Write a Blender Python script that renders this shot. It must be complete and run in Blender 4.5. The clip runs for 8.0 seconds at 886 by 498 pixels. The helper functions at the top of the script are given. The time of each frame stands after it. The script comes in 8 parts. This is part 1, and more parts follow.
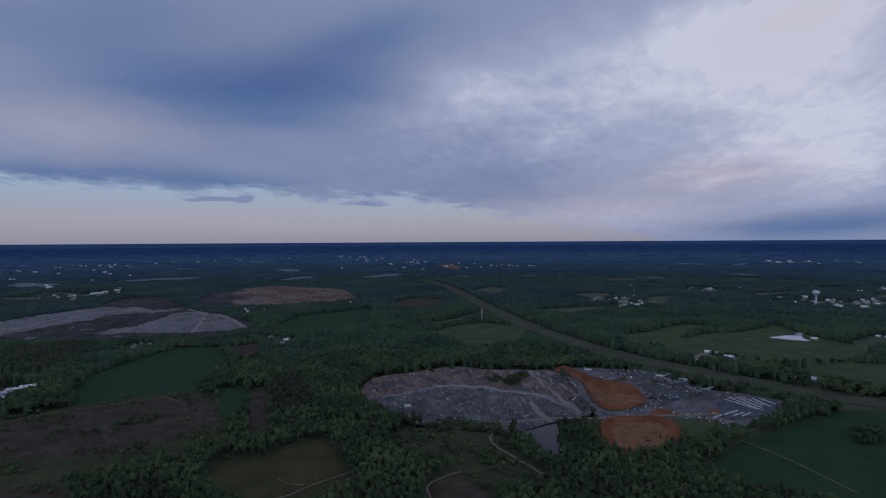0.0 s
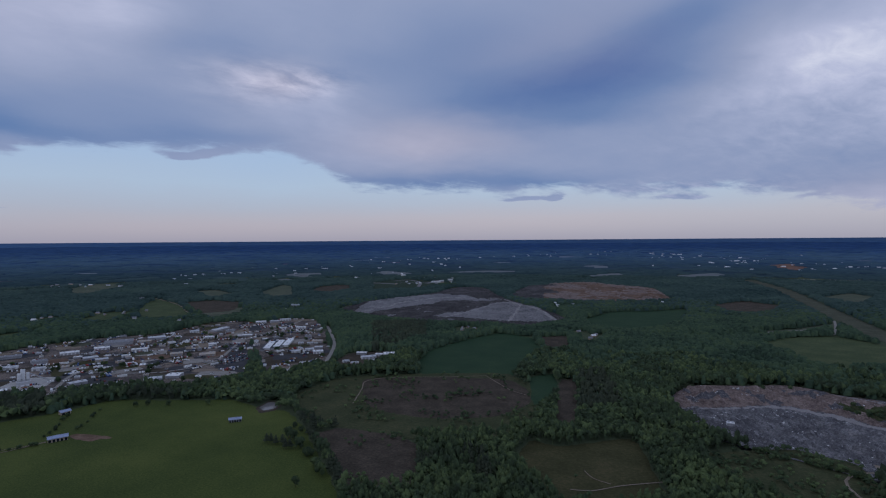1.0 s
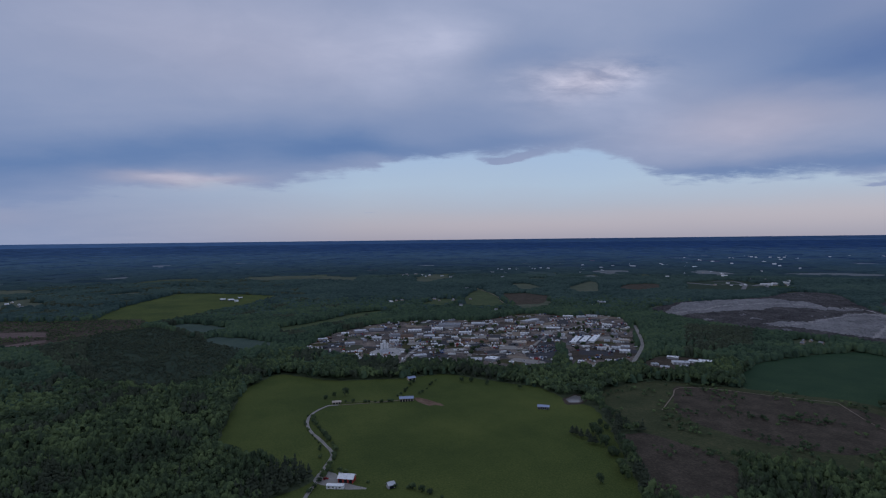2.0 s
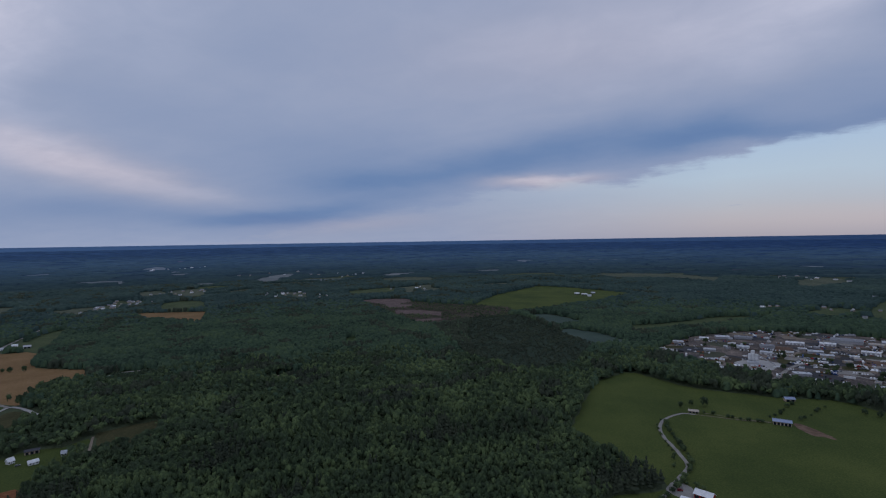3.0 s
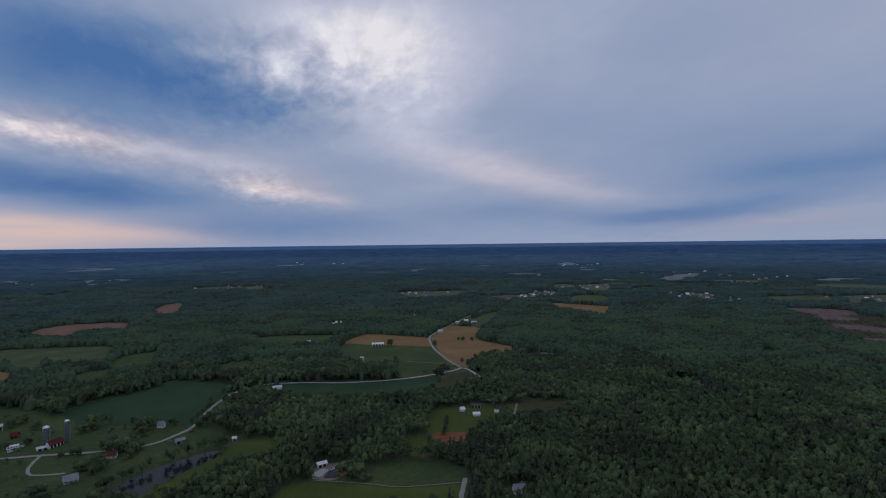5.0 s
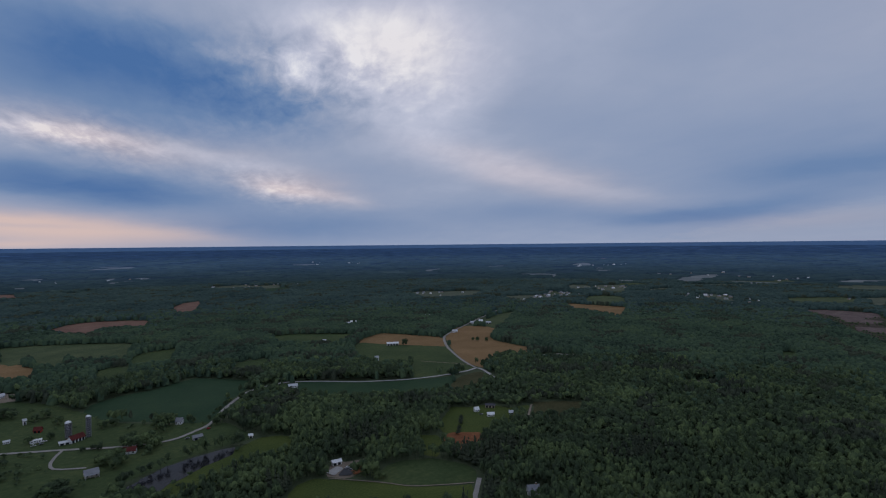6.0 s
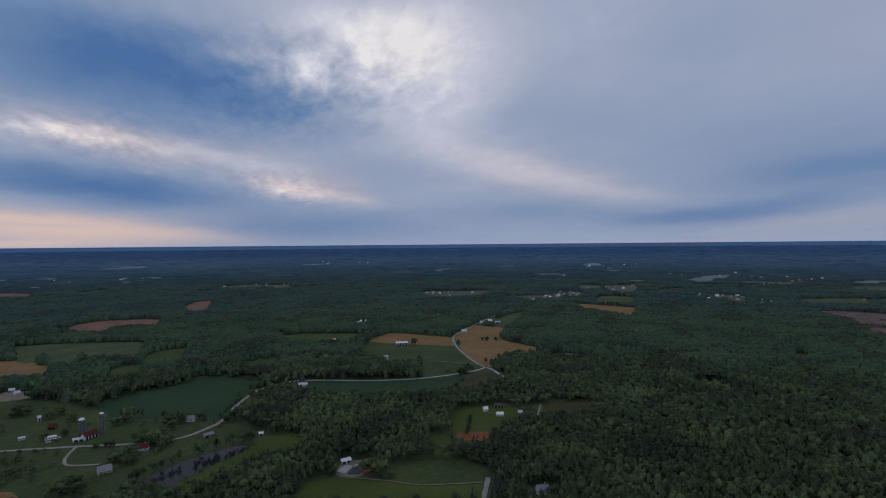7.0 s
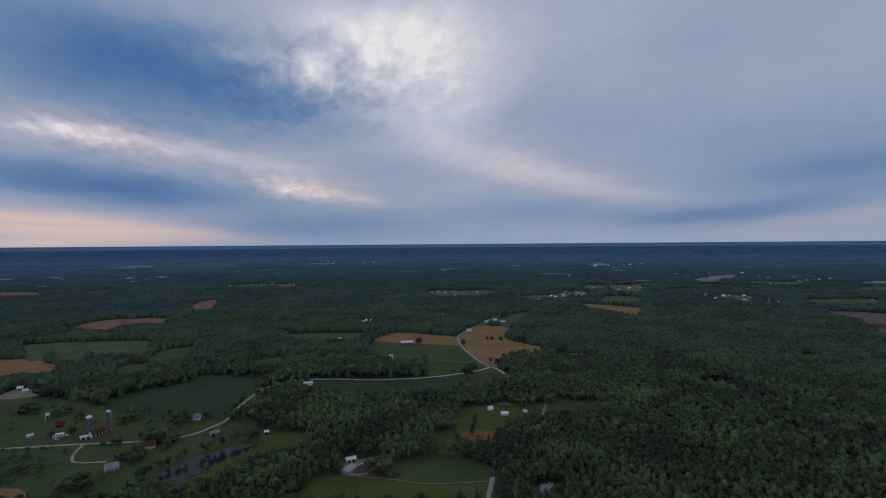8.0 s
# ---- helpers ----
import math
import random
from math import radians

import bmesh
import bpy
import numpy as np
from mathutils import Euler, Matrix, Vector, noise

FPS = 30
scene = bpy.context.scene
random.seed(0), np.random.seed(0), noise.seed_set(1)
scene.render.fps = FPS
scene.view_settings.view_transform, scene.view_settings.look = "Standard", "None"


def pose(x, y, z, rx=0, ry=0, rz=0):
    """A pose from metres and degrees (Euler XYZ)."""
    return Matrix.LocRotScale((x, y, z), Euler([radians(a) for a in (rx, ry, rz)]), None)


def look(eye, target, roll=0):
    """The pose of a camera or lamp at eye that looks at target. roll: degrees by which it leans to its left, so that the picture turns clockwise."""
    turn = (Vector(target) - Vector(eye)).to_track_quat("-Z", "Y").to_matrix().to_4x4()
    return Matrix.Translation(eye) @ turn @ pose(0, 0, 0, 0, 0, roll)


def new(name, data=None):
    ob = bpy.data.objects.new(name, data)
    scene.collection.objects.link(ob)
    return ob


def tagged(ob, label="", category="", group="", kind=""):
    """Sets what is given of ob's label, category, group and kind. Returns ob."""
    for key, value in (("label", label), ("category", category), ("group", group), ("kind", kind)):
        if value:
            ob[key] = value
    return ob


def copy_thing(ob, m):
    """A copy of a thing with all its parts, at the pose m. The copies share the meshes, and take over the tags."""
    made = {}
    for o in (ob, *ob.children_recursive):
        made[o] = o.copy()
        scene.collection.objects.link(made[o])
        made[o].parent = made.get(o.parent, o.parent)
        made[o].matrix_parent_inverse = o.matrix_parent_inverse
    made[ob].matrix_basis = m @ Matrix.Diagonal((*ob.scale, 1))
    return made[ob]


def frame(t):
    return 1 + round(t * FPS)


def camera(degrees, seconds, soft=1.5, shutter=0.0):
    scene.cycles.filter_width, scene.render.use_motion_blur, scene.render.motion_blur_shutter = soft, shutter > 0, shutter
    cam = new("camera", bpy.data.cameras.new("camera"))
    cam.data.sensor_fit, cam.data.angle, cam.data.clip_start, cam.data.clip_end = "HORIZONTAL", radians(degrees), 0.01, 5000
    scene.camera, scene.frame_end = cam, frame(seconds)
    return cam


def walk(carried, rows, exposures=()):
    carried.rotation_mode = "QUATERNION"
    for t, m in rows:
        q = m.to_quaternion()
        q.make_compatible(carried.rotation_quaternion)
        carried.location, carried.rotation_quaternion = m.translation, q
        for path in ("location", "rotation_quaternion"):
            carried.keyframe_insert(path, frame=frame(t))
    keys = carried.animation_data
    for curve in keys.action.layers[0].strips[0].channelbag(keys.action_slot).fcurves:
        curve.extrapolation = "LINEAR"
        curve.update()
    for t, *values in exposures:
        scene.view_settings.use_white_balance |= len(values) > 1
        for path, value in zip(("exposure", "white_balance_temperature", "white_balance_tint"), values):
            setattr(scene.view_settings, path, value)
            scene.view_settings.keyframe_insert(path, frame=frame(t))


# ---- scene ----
cam = camera(78.9, 8.0, soft=1.15)
PATH = [
    (0, pose(0.00, -1.50, 200.80, 89.222, 0.336, 0.006)),
    (0.5, pose(0.00, -1.30, 200.65, 89.155, 0.310, 16.416)),
    (1, pose(0.00, -1.10, 200.50, 89.046, 0.404, 31.992)),
    (1.2, pose(0.00, -1.02, 200.44, 89.022, 0.402, 38.056)),
    (2.3, pose(0.00, -0.58, 200.11, 89.019, 0.722, 74.153)),
    (2.5, pose(0.00, -0.50, 200.05, 89.039, 0.742, 81.330)),
    (3, pose(0.00, -0.30, 199.90, 89.136, 0.896, 100.030)),
    (3.5, pose(0.00, -0.10, 199.75, 89.229, 0.940, 118.814)),
    (3.8, pose(0.00, 0.02, 199.66, 89.300, 0.880, 129.638)),
    (4, pose(0.00, 0.10, 199.60, 89.356, 0.802, 134.630)),
    (4.2, pose(0.00, 0.18, 199.54, 89.400, 0.790, 137.525)),
    (4.5, pose(0.00, 0.30, 199.45, 89.453, 0.725, 139.799)),
    (4.7, pose(0.00, 0.38, 199.39, 89.470, 0.720, 140.438)),
    (5.8, pose(0.00, 0.82, 199.06, 89.510, 0.600, 142.415)),
    (6, pose(0.00, 0.90, 199.00, 89.514, 0.559, 142.691)),
    (6.5, pose(0.00, 1.10, 198.85, 89.515, 0.525, 143.232)),
    (7, pose(0.00, 1.30, 198.70, 89.503, 0.506, 143.697)),
    (7.5, pose(0.00, 1.50, 198.55, 89.472, 0.502, 143.998)),
    (8, pose(0.00, 1.70, 198.40, 89.472, 0.444, 144.250)),
]
EXPOSURES = [(0, -0.33, 6080, 13), (0.5, -0.08, 6180, 12), (1, 0.03, 6280, 11), (2.5, 0.06, 6480, 10), (3, 0.12, 6700, 9), (3.5, 0.12, 6700, 8), (4.5, 0.12, 6720, 8), (8, 0.12, 6980, 6)]
walk(cam, PATH, EXPOSURES)

# ---------------------------------------------------------------- sky and light
EYE = 200.0          # height of the flight over the land
NEAR_LAND = 3000.0   # beyond this the land is drawn in as a rising backdrop


def shader(tree, kind, **sockets):
    node = tree.nodes.new(kind)
    for key, value in sockets.items():
        node.inputs[int(key[1:])].default_value = value
    return node


world = bpy.data.worlds.new("evening_sky")
scene.world = world
world.use_nodes = True
wt = world.node_tree
wt.nodes.clear()


def wmath(op, a, b=None, c=None):
    node = wt.nodes.new("ShaderNodeMath")
    node.operation = op
    for k, v in enumerate((a, b, c)):
        if v is None:
            continue
        if isinstance(v, (int, float)):
            node.inputs[k].default_value = v
        else:
            wt.links.new(v, node.inputs[k])
    return node.outputs[0]


way = wt.nodes.new("ShaderNodeTexCoord").outputs["Generated"]
turned = wt.nodes.new("ShaderNodeMapping")     # the middle of the pan lies on the y axis
turned.inputs["Rotation"].default_value = (0, 0, radians(-72))
wt.links.new(way, turned.inputs["Vector"])
split = wt.nodes.new("ShaderNodeSeparateXYZ")
wt.links.new(turned.outputs[0], split.inputs[0])
azimuth = wmath("MULTIPLY", wmath("ARCTAN2", wmath("MULTIPLY", split.outputs[0], -1.0), split.outputs[1]), 180 / math.pi)
height = wmath("MULTIPLY", wmath("ARCSINE", split.outputs[2]), 180 / math.pi)

# the cloud sheet, as a plane overhead: streaks flatten towards the horizon
lift = wmath("ADD", wmath("MAXIMUM", split.outputs[2], 0.0), 0.17)
sheet = wt.nodes.new("ShaderNodeCombineXYZ")
wt.links.new(wmath("DIVIDE", split.outputs[0], lift), sheet.inputs[0])
wt.links.new(wmath("DIVIDE", split.outputs[1], lift), sheet.inputs[1])


def cloud_noise(scale, detail, rough, stretch=(1, 1, 1), turn=0.0, warp=0.0):
    m = wt.nodes.new("ShaderNodeMapping")
    m.inputs["Scale"].default_value = stretch
    m.inputs["Rotation"].default_value = (0, 0, radians(turn))
    wt.links.new(sheet.outputs[0], m.inputs["Vector"])
    n = wt.nodes.new("ShaderNodeTexNoise")
    n.inputs["Scale"].default_value = scale
    n.inputs["Detail"].default_value = detail
    n.inputs["Roughness"].default_value = rough
    n.inputs["Distortion"].default_value = warp
    wt.links.new(m.outputs[0], n.inputs["Vector"])
    return n


bend = cloud_noise(1.6, 5.0, 0.55)
bend_split = wt.nodes.new("ShaderNodeSeparateXYZ")
wt.links.new(bend.outputs["Color"], bend_split.inputs[0])
A = wmath("MULTIPLY_ADD", wmath("SUBTRACT", bend_split.outputs[0], 0.5), 6.0, azimuth)
calm = wmath("MINIMUM", wmath("MULTIPLY", height, 0.11), 1.0)
Ew = wmath("MULTIPLY", wmath("SUBTRACT", bend_split.outputs[1], 0.5), 3.0)
E = wmath("MULTIPLY_ADD", Ew, calm, height)
where = wt.nodes.new("ShaderNodeCombineXYZ")
wt.links.new(A, where.inputs[0])
wt.links.new(E, where.inputs[1])


COUNT = [0]


def mass(total, az, el, wide, high, amount, tilt=0.0):
    """Adds one soft mass of cloud or light at an azimuth and elevation in degrees."""
    global where
    COUNT[0] += 1
    if COUNT[0] % 10 == 0 and not isinstance(total, float):     # a fresh copy of the bearings, so that the long sum is worked out in short runs
        where = wt.nodes.new("ShaderNodeCombineXYZ")
        wt.links.new(A, where.inputs[0])
        wt.links.new(E, where.inputs[1])
        wt.links.new(wmath("MULTIPLY", total, 1e-6), where.inputs[2])
    m = wt.nodes.new("ShaderNodeMapping")
    m.vector_type = "TEXTURE"
    m.inputs["Location"].default_value = (az - 72, el, 0)
    m.inputs["Rotation"].default_value = (0, 0, radians(tilt))
    m.inputs["Scale"].default_value = (wide, high, 1)
    wt.links.new(where.outputs[0], m.inputs["Vector"])
    d = wt.nodes.new("ShaderNodeVectorMath")
    d.operation = "DOT_PRODUCT"
    wt.links.new(m.outputs[0], d.inputs[0])
    wt.links.new(m.outputs[0], d.inputs[1])
    soft = wmath("POWER", 2.718, wmath("MULTIPLY_ADD", d.outputs["Value"], -1.0, math.log(abs(amount))))
    return wmath("ADD" if amount > 0 else "SUBTRACT", total, soft)


# brightness of the cloud sheet
L = 0.5
L = mass(L, 174.2, 16.0, 12.1, 3.83, -0.36, 5)
L = mass(L, 181.3, 13.5, 5.4, 2.71, -0.08, 0)
L = mass(L, 161.8, 13.7, 7.6, 2.15, -0.22, 10)
L = mass(L, 155.0, 14.1, 5.2, 1.38, -0.12, 5)
L = mass(L, 169.6, 11.0, 7.8, 1.30, -0.1, 5)
L = mass(L, 149.1, 19.9, 7.1, 3.68, 0.25, 0)
L = mass(L, 152.6, 22.6, 10.4, 3.02, 0.24, 0)
L = mass(L, 143.1, 21.3, 7.1, 3.11, 0.1, 0)
L = mass(L, 134.2, 20.9, 11.5, 3.59, 0.06, 0)
L = mass(L, 143.2, 15.3, 6.6, 6.10, 0.14, 0)
L = mass(L, 157.3, 17.7, 4.0, 1.85, 0.2, 0)
L = mass(L, 158.4, 16.3, 2.3, 0.96, 0.12, 0)
L = mass(L, 152.7, 13.3, 4.7, 0.79, 0.1, -5)
L = mass(L, 164.4, 18.2, 3.2, 0.71, 0.1, 0)
L = mass(L, 178.6, 10.2, 3.5, 0.86, 0.32, 8)
L = mass(L, 173.4, 9.4, 3.7, 0.71, 0.22, 8)
L = mass(L, 182.5, 10.4, 3.0, 1.37, 0.12, 0)
L = mass(L, 165.1, 9.2, 5.2, 1.37, 0.08, 8)
L = mass(L, 159.4, 5.8, 2.8, 0.80, 0.3, 8)
L = mass(L, 154.0, 4.8, 3.5, 0.71, 0.15, 10)
L = mass(L, 160.8, 7.7, 3.3, 0.68, 0.12, 0)
L = mass(L, 177.8, 5.8, 10.9, 1.39, -0.3, 4)
L = mass(L, 169.7, 4.9, 7.3, 1.35, -0.1, 0)
L = mass(L, 154.0, 2.0, 14.9, 1.77, -0.16, 0)
L = mass(L, 148.0, 7.9, 7.1, 2.35, -0.08, 0)
L = mass(L, 137.3, 8.4, 6.5, 1.46, 0.14, 15)
L = mass(L, 129.7, 6.4, 6.2, 1.15, 0.13, 15)
L = mass(L, 122.7, 4.9, 3.6, 0.78, 0.06, 8)
L = mass(L, 133.8, 3.6, 9.2, 1.29, -0.12, 0)
L = mass(L, 109.3, 5.3, 7.3, 1.95, -0.19, -6)
L = mass(L, 114.4, 3.0, 9.0, 0.94, -0.17, -6)
L = mass(L, 120.7, 2.4, 8.1, 0.77, -0.1, 0)
L = mass(L, 131.4, 12.7, 11.3, 3.33, -0.05, 0)
L = mass(L, 118.1, 19.1, 9.6, 2.39, -0.04, 0)
L = mass(L, 96.7, 7.7, 9.4, 1.98, -0.14, -10)
L = mass(L, 85.0, 9.8, 10.0, 2.32, -0.2, -8)
L = mass(L, 75.5, 9.4, 7.1, 1.74, -0.22, -12)
L = mass(L, 61.3, 12.2, 7.4, 3.21, -0.12, -5)
L = mass(L, 55.2, 18.6, 7.2, 2.15, -0.18, 0)
L = mass(L, 50.6, 16.6, 3.1, 0.66, 0.14, -12)
L = mass(L, 45.2, 15.1, 1.9, 0.72, 0.15, 20)
L = mass(L, 52.9, 10.3, 6.9, 1.27, -0.1, 0)
L = mass(L, 86.1, 19.8, 14.5, 3.14, 0.05, 0)
L = mass(L, 65.0, 20.9, 4.9, 1.99, 0.08, 0)
L = mass(L, 89.2, 6.2, 4.1, 0.41, 0.22, -3)
L = mass(L, 51.6, 15.8, 3.2, 1.30, 0.1, 10)
L = mass(L, 41.6, 18.0, 5.2, 2.12, -0.05, 0)
L = mass(L, 19.2, 15.3, 11.3, 2.70, -0.25, -3)
L = mass(L, 14.7, 16.8, 8.7, 3.12, -0.12, -8)
L = mass(L, 25.0, 13.7, 8.8, 1.40, -0.12, 0)
L = mass(L, 18.0, 11.9, 6.2, 1.11, -0.12, 0)
L = mass(L, 8.4, 20.1, 8.0, 2.40, -0.22, -15)
L = mass(L, 27.9, 20.8, 8.8, 3.10, -0.12, 0)
L = mass(L, 37.0, 6.0, 7.1, 0.83, -0.15, 3)
L = mass(L, 28.0, 6.4, 9.5, 0.94, -0.17, 0)
L = mass(L, 20.3, 5.8, 5.7, 0.58, -0.12, 0)
L = mass(L, 33.3, 11.5, 7.1, 1.72, 0.07, 0)
L = mass(L, 67.5, 9.4, 6.4, 0.95, -0.15, 0)
L = mass(L, 58.8, 10.2, 4.8, 0.93, -0.06, 0)
L = mass(L, 61.0, 20.4, 3.7, 1.37, 0.1, 0)
L = mass(L, 3.6, 13.5, 5.6, 2.97, 0.08, 0)
L = mass(L, -2.9, 14.9, 4.8, 2.73, 0.18, -12)
L = mass(L, 35.6, 9.5, 6.8, 1.66, 0.05, 0)
L = mass(L, -4.0, 16.1, 7.1, 2.20, 0.1, 5)
L = mass(L, -12.8, 10.8, 4.6, 1.13, 0.1, -15)
L = mass(L, -7.0, 6.4, 9.4, 1.76, -0.1, -3)
L = mass(L, -10.5, 4.8, 8.1, 0.70, -0.06, 0)
L = mass(L, 26.8, 15.2, 14.2, 4.46, -0.07, 0)
L = mass(L, 11.4, 16.0, 9.1, 2.97, -0.15, 0)
L = mass(L, 7.8, 21.9, 11.6, 3.04, -0.14, 0)
L = mass(L, 33.4, 18.0, 8.4, 3.15, -0.08, 0)
L = mass(L, -33.7, 19.3, 6.6, 3.08, 0.4, 0)
L = mass(L, -26.0, 16.5, 9.6, 4.91, 0.14, 0)
L = mass(L, -12.8, 15.8, 11.3, 4.30, 0.1, 0)
L = mass(L, -34.9, 8.0, 8.1, 3.84, 0.16, 0)
L = mass(L, -15.6, 2.7, 16.4, 1.44, 0.08, 0)
L = mass(L, -26.0, 18.9, 7.2, 3.82, 0.14, 0)
L = mass(L, -34.9, 12.8, 7.3, 4.18, 0.22, 0)
L = mass(L, -26.0, 7.3, 5.8, 1.32, 0.12, -10)
L = mass(L, -26.5, 5.4, 2.9, 0.74, 0.2, -5)
L = mass(L, -36.9, 6.9, 4.6, 2.36, 0.12, 0)
L = mass(L, -36.1, 1.4, 6.7, 1.21, -0.3, -4)
L = mass(L, -28.4, 1.1, 7.4, 0.74, -0.1, 0)
L = mass(L, 68.4, 19.2, 11.2, 4.12, 0.07, 0)
L = mass(L, 45.2, 12.6, 5.9, 2.74, 0.08, 0)
L = mass(L, -26.0, 16.5, 13.4, 6.87, 0.14, 0)
L = mass(L, -36.1, 7.9, 7.9, 4.73, 0.12, 0)
L = mass(L, -12.8, 17.4, 14.0, 6.33, 0.1, 0)
L = mass(L, 112.8, 2.7, 15.3, 2.04, -0.13, 0)
L = mass(L, 57.7, 17.0, 17.3, 4.97, 0.07, 0)
L = mass(L, 179.8, 6.7, 12.0, 2.89, -0.06, 0)
L = mass(L, 161.9, 2.0, 8.7, 2.29, -0.1, 0)
L = mass(L, -30.7, 13.9, 14.6, 9.60, 0.03, 0)
L = mass(L, -36.9, 4.5, 6.2, 2.86, 0.06, 0)
L = mass(L, -33.7, 19.3, 8.3, 3.96, 0.05, 0)
L = mass(L, 178.6, 10.3, 2.5, 0.48, 0.12, 8)
L = mass(L, 160.2, 5.5, 1.9, 0.46, 0.15, 5)
L = mass(L, 177.7, 18.7, 10.9, 3.58, -0.13, 0)
L = mass(L, 169.0, 17.7, 9.8, 3.45, -0.1, 0)
L = mass(L, 143.8, 14.2, 5.4, 6.72, 0.1, 0)
L = mass(L, 146.8, 10.5, 6.6, 2.31, 0.06, 0)
L = mass(L, 153.9, 15.8, 7.0, 2.73, 0.08, 0)
L = mass(L, 120.6, 5.4, 13.0, 2.18, -0.05, 0)
L = mass(L, 112.5, 4.0, 11.5, 2.05, 0.1, 0)
L = mass(L, 109.5, 4.8, 6.2, 1.49, 0.06, 0)
L = mass(L, 168.6, 9.4, 4.4, 0.84, 0.12, 10)
L = mass(L, 7.6, 22.2, 9.8, 3.02, 0.12, 0)
L = mass(L, -16.4, 8.7, 11.0, 6.36, 0.12, 0)
L = mass(L, -18.5, 2.1, 8.9, 2.46, 0.12, 0)
L = mass(L, 110.3, 7.9, 14.0, 4.44, -0.12, 0)
L = mass(L, 175.5, 4.5, 8.6, 3.02, -0.07, 0)
L = mass(L, 113.4, 3.4, 5.9, 1.14, 0.08, -6)
puff = cloud_noise(3.6, 7.0, 0.58, (1, 1, 1), 0, 0.4)
streak = cloud_noise(1.6, 4.0, 0.55, (0.5, 1.3, 1), 25, 0.4)
ragged = wmath("MULTIPLY_ADD", puff.outputs["Fac"], 0.7, 0.65)
L = wmath("MULTIPLY_ADD", wmath("SUBTRACT", L, 0.5), ragged, 0.5)
L = wmath("MULTIPLY_ADD", wmath("SUBTRACT", puff.outputs["Fac"], 0.5), 0.1, L)
L = wmath("MULTIPLY_ADD", wmath("SUBTRACT", streak.outputs["Fac"], 0.5), 0.09, L)
torn = cloud_noise(9.0, 6.0, 0.62, (0.7, 1.2, 1), 15, 0.6)
L = wmath("MULTIPLY_ADD", wmath("SUBTRACT", torn.outputs["Fac"], 0.5), wmath("MULTIPLY", wmath("MAXIMUM", wmath("SUBTRACT", L, 0.52), 0.0), 1.0), L)
L = mass(L, -60, 14, 26, 16, 0.12, 0)

# torn, finely broken cloud
T = 0.0
T = mass(T, 178.2, 10.2, 5.4, 1.35, 1.1, 8)
T = mass(T, 159.4, 5.8, 4.5, 1.38, 1.2, 8)
T = mass(T, 153.9, 17.4, 9.8, 3.76, 0.6, 0)
T = mass(T, 49.5, 16.0, 6.5, 2.10, 0.7, 0)
T = mass(T, 47.6, 16.1, 5.0, 1.28, 0.8, 0)
T = mass(T, 6.9, 4.7, 7.4, 0.86, 0.8, 0)
T = mass(T, 171.0, 19.4, 11.9, 2.85, 0.3, 0)
T = mass(T, -7.0, 11.0, 14.5, 5.13, 0.35, 0)
T = mass(T, 156.3, 17.3, 12.4, 4.78, 0.7, -15)
T = mass(T, 174.6, 9.6, 7.9, 1.99, 0.6, 10)
shred = cloud_noise(8.5, 6.0, 0.60, (0.7, 1.2, 1), 20, 0.3)
L = wmath("MULTIPLY_ADD", wmath("SUBTRACT", shred.outputs["Fac"], 0.5), T, L)

# last sunlight on the cloud edges
W = 0.0
W = mass(W, 179.9, 1.6, 10.4, 1.37, 0.75, 4)
W = mass(W, 182.9, 2.5, 4.4, 0.56, 0.3, 0)
W = mass(W, 171.2, 1.4, 7.6, 0.75, 0.28, 6)
W = mass(W, 181.5, 2.0, 5.3, 0.24, -0.25, 2)
W = mass(W, 182.6, 0.3, 5.6, 0.38, 0.5, 0)
W = mass(W, 159.4, 5.8, 3.4, 0.92, 0.4, 8)
W = mass(W, 154.0, 4.8, 3.5, 0.71, 0.2, 10)
W = mass(W, 177.8, 10.0, 5.0, 0.97, 0.18, 8)
W = mass(W, 165.1, 9.2, 6.3, 1.64, 0.12, 0)
W = mass(W, 133.7, 7.4, 10.3, 1.62, 0.28, 14)
W = mass(W, 109.3, 1.9, 8.1, 0.79, 0.1, -5)
W = mass(W, 144.3, 19.7, 7.2, 4.23, 0.1, 0)
W = mass(W, 89.2, 6.0, 5.3, 0.70, 0.35, 0)
W = mass(W, 86.1, 19.3, 19.9, 4.74, 0.12, 0)
W = mass(W, 108.2, 1.9, 11.9, 0.75, 0.06, 0)
W = mass(W, 57.7, 1.4, 22.1, 1.21, 0.22, 0)
W = mass(W, 49.5, 16.0, 4.9, 1.84, 0.2, 0)
W = mass(W, 33.4, 11.0, 8.9, 2.30, 0.15, 0)
W = mass(W, 33.5, 9.5, 7.5, 2.43, 0.12, 0)
W = mass(W, 21.9, 2.0, 22.6, 1.39, 0.25, 0)
W = mass(W, -15.6, 3.3, 13.7, 2.30, 0.25, 0)
W = mass(W, -26.5, 6.2, 6.7, 1.59, 0.35, 0)
W = mass(W, -33.7, 19.3, 6.2, 2.64, 0.2, 0)
W = mass(W, -30.7, 16.3, 8.9, 4.72, 0.08, 0)
W = mass(W, 156.4, 6.4, 5.1, 1.44, 0.25, 8)
W = mass(W, 175.5, 10.0, 6.9, 1.48, 0.3, 10)
W = mass(W, 178.1, 1.7, 12.2, 1.48, 0.25, 0)
W = mass(W, 149.2, 21.3, 8.2, 4.13, 0.12, 0)
W = mass(W, 17.8, 18.3, 14.1, 4.82, 0.14, 0)

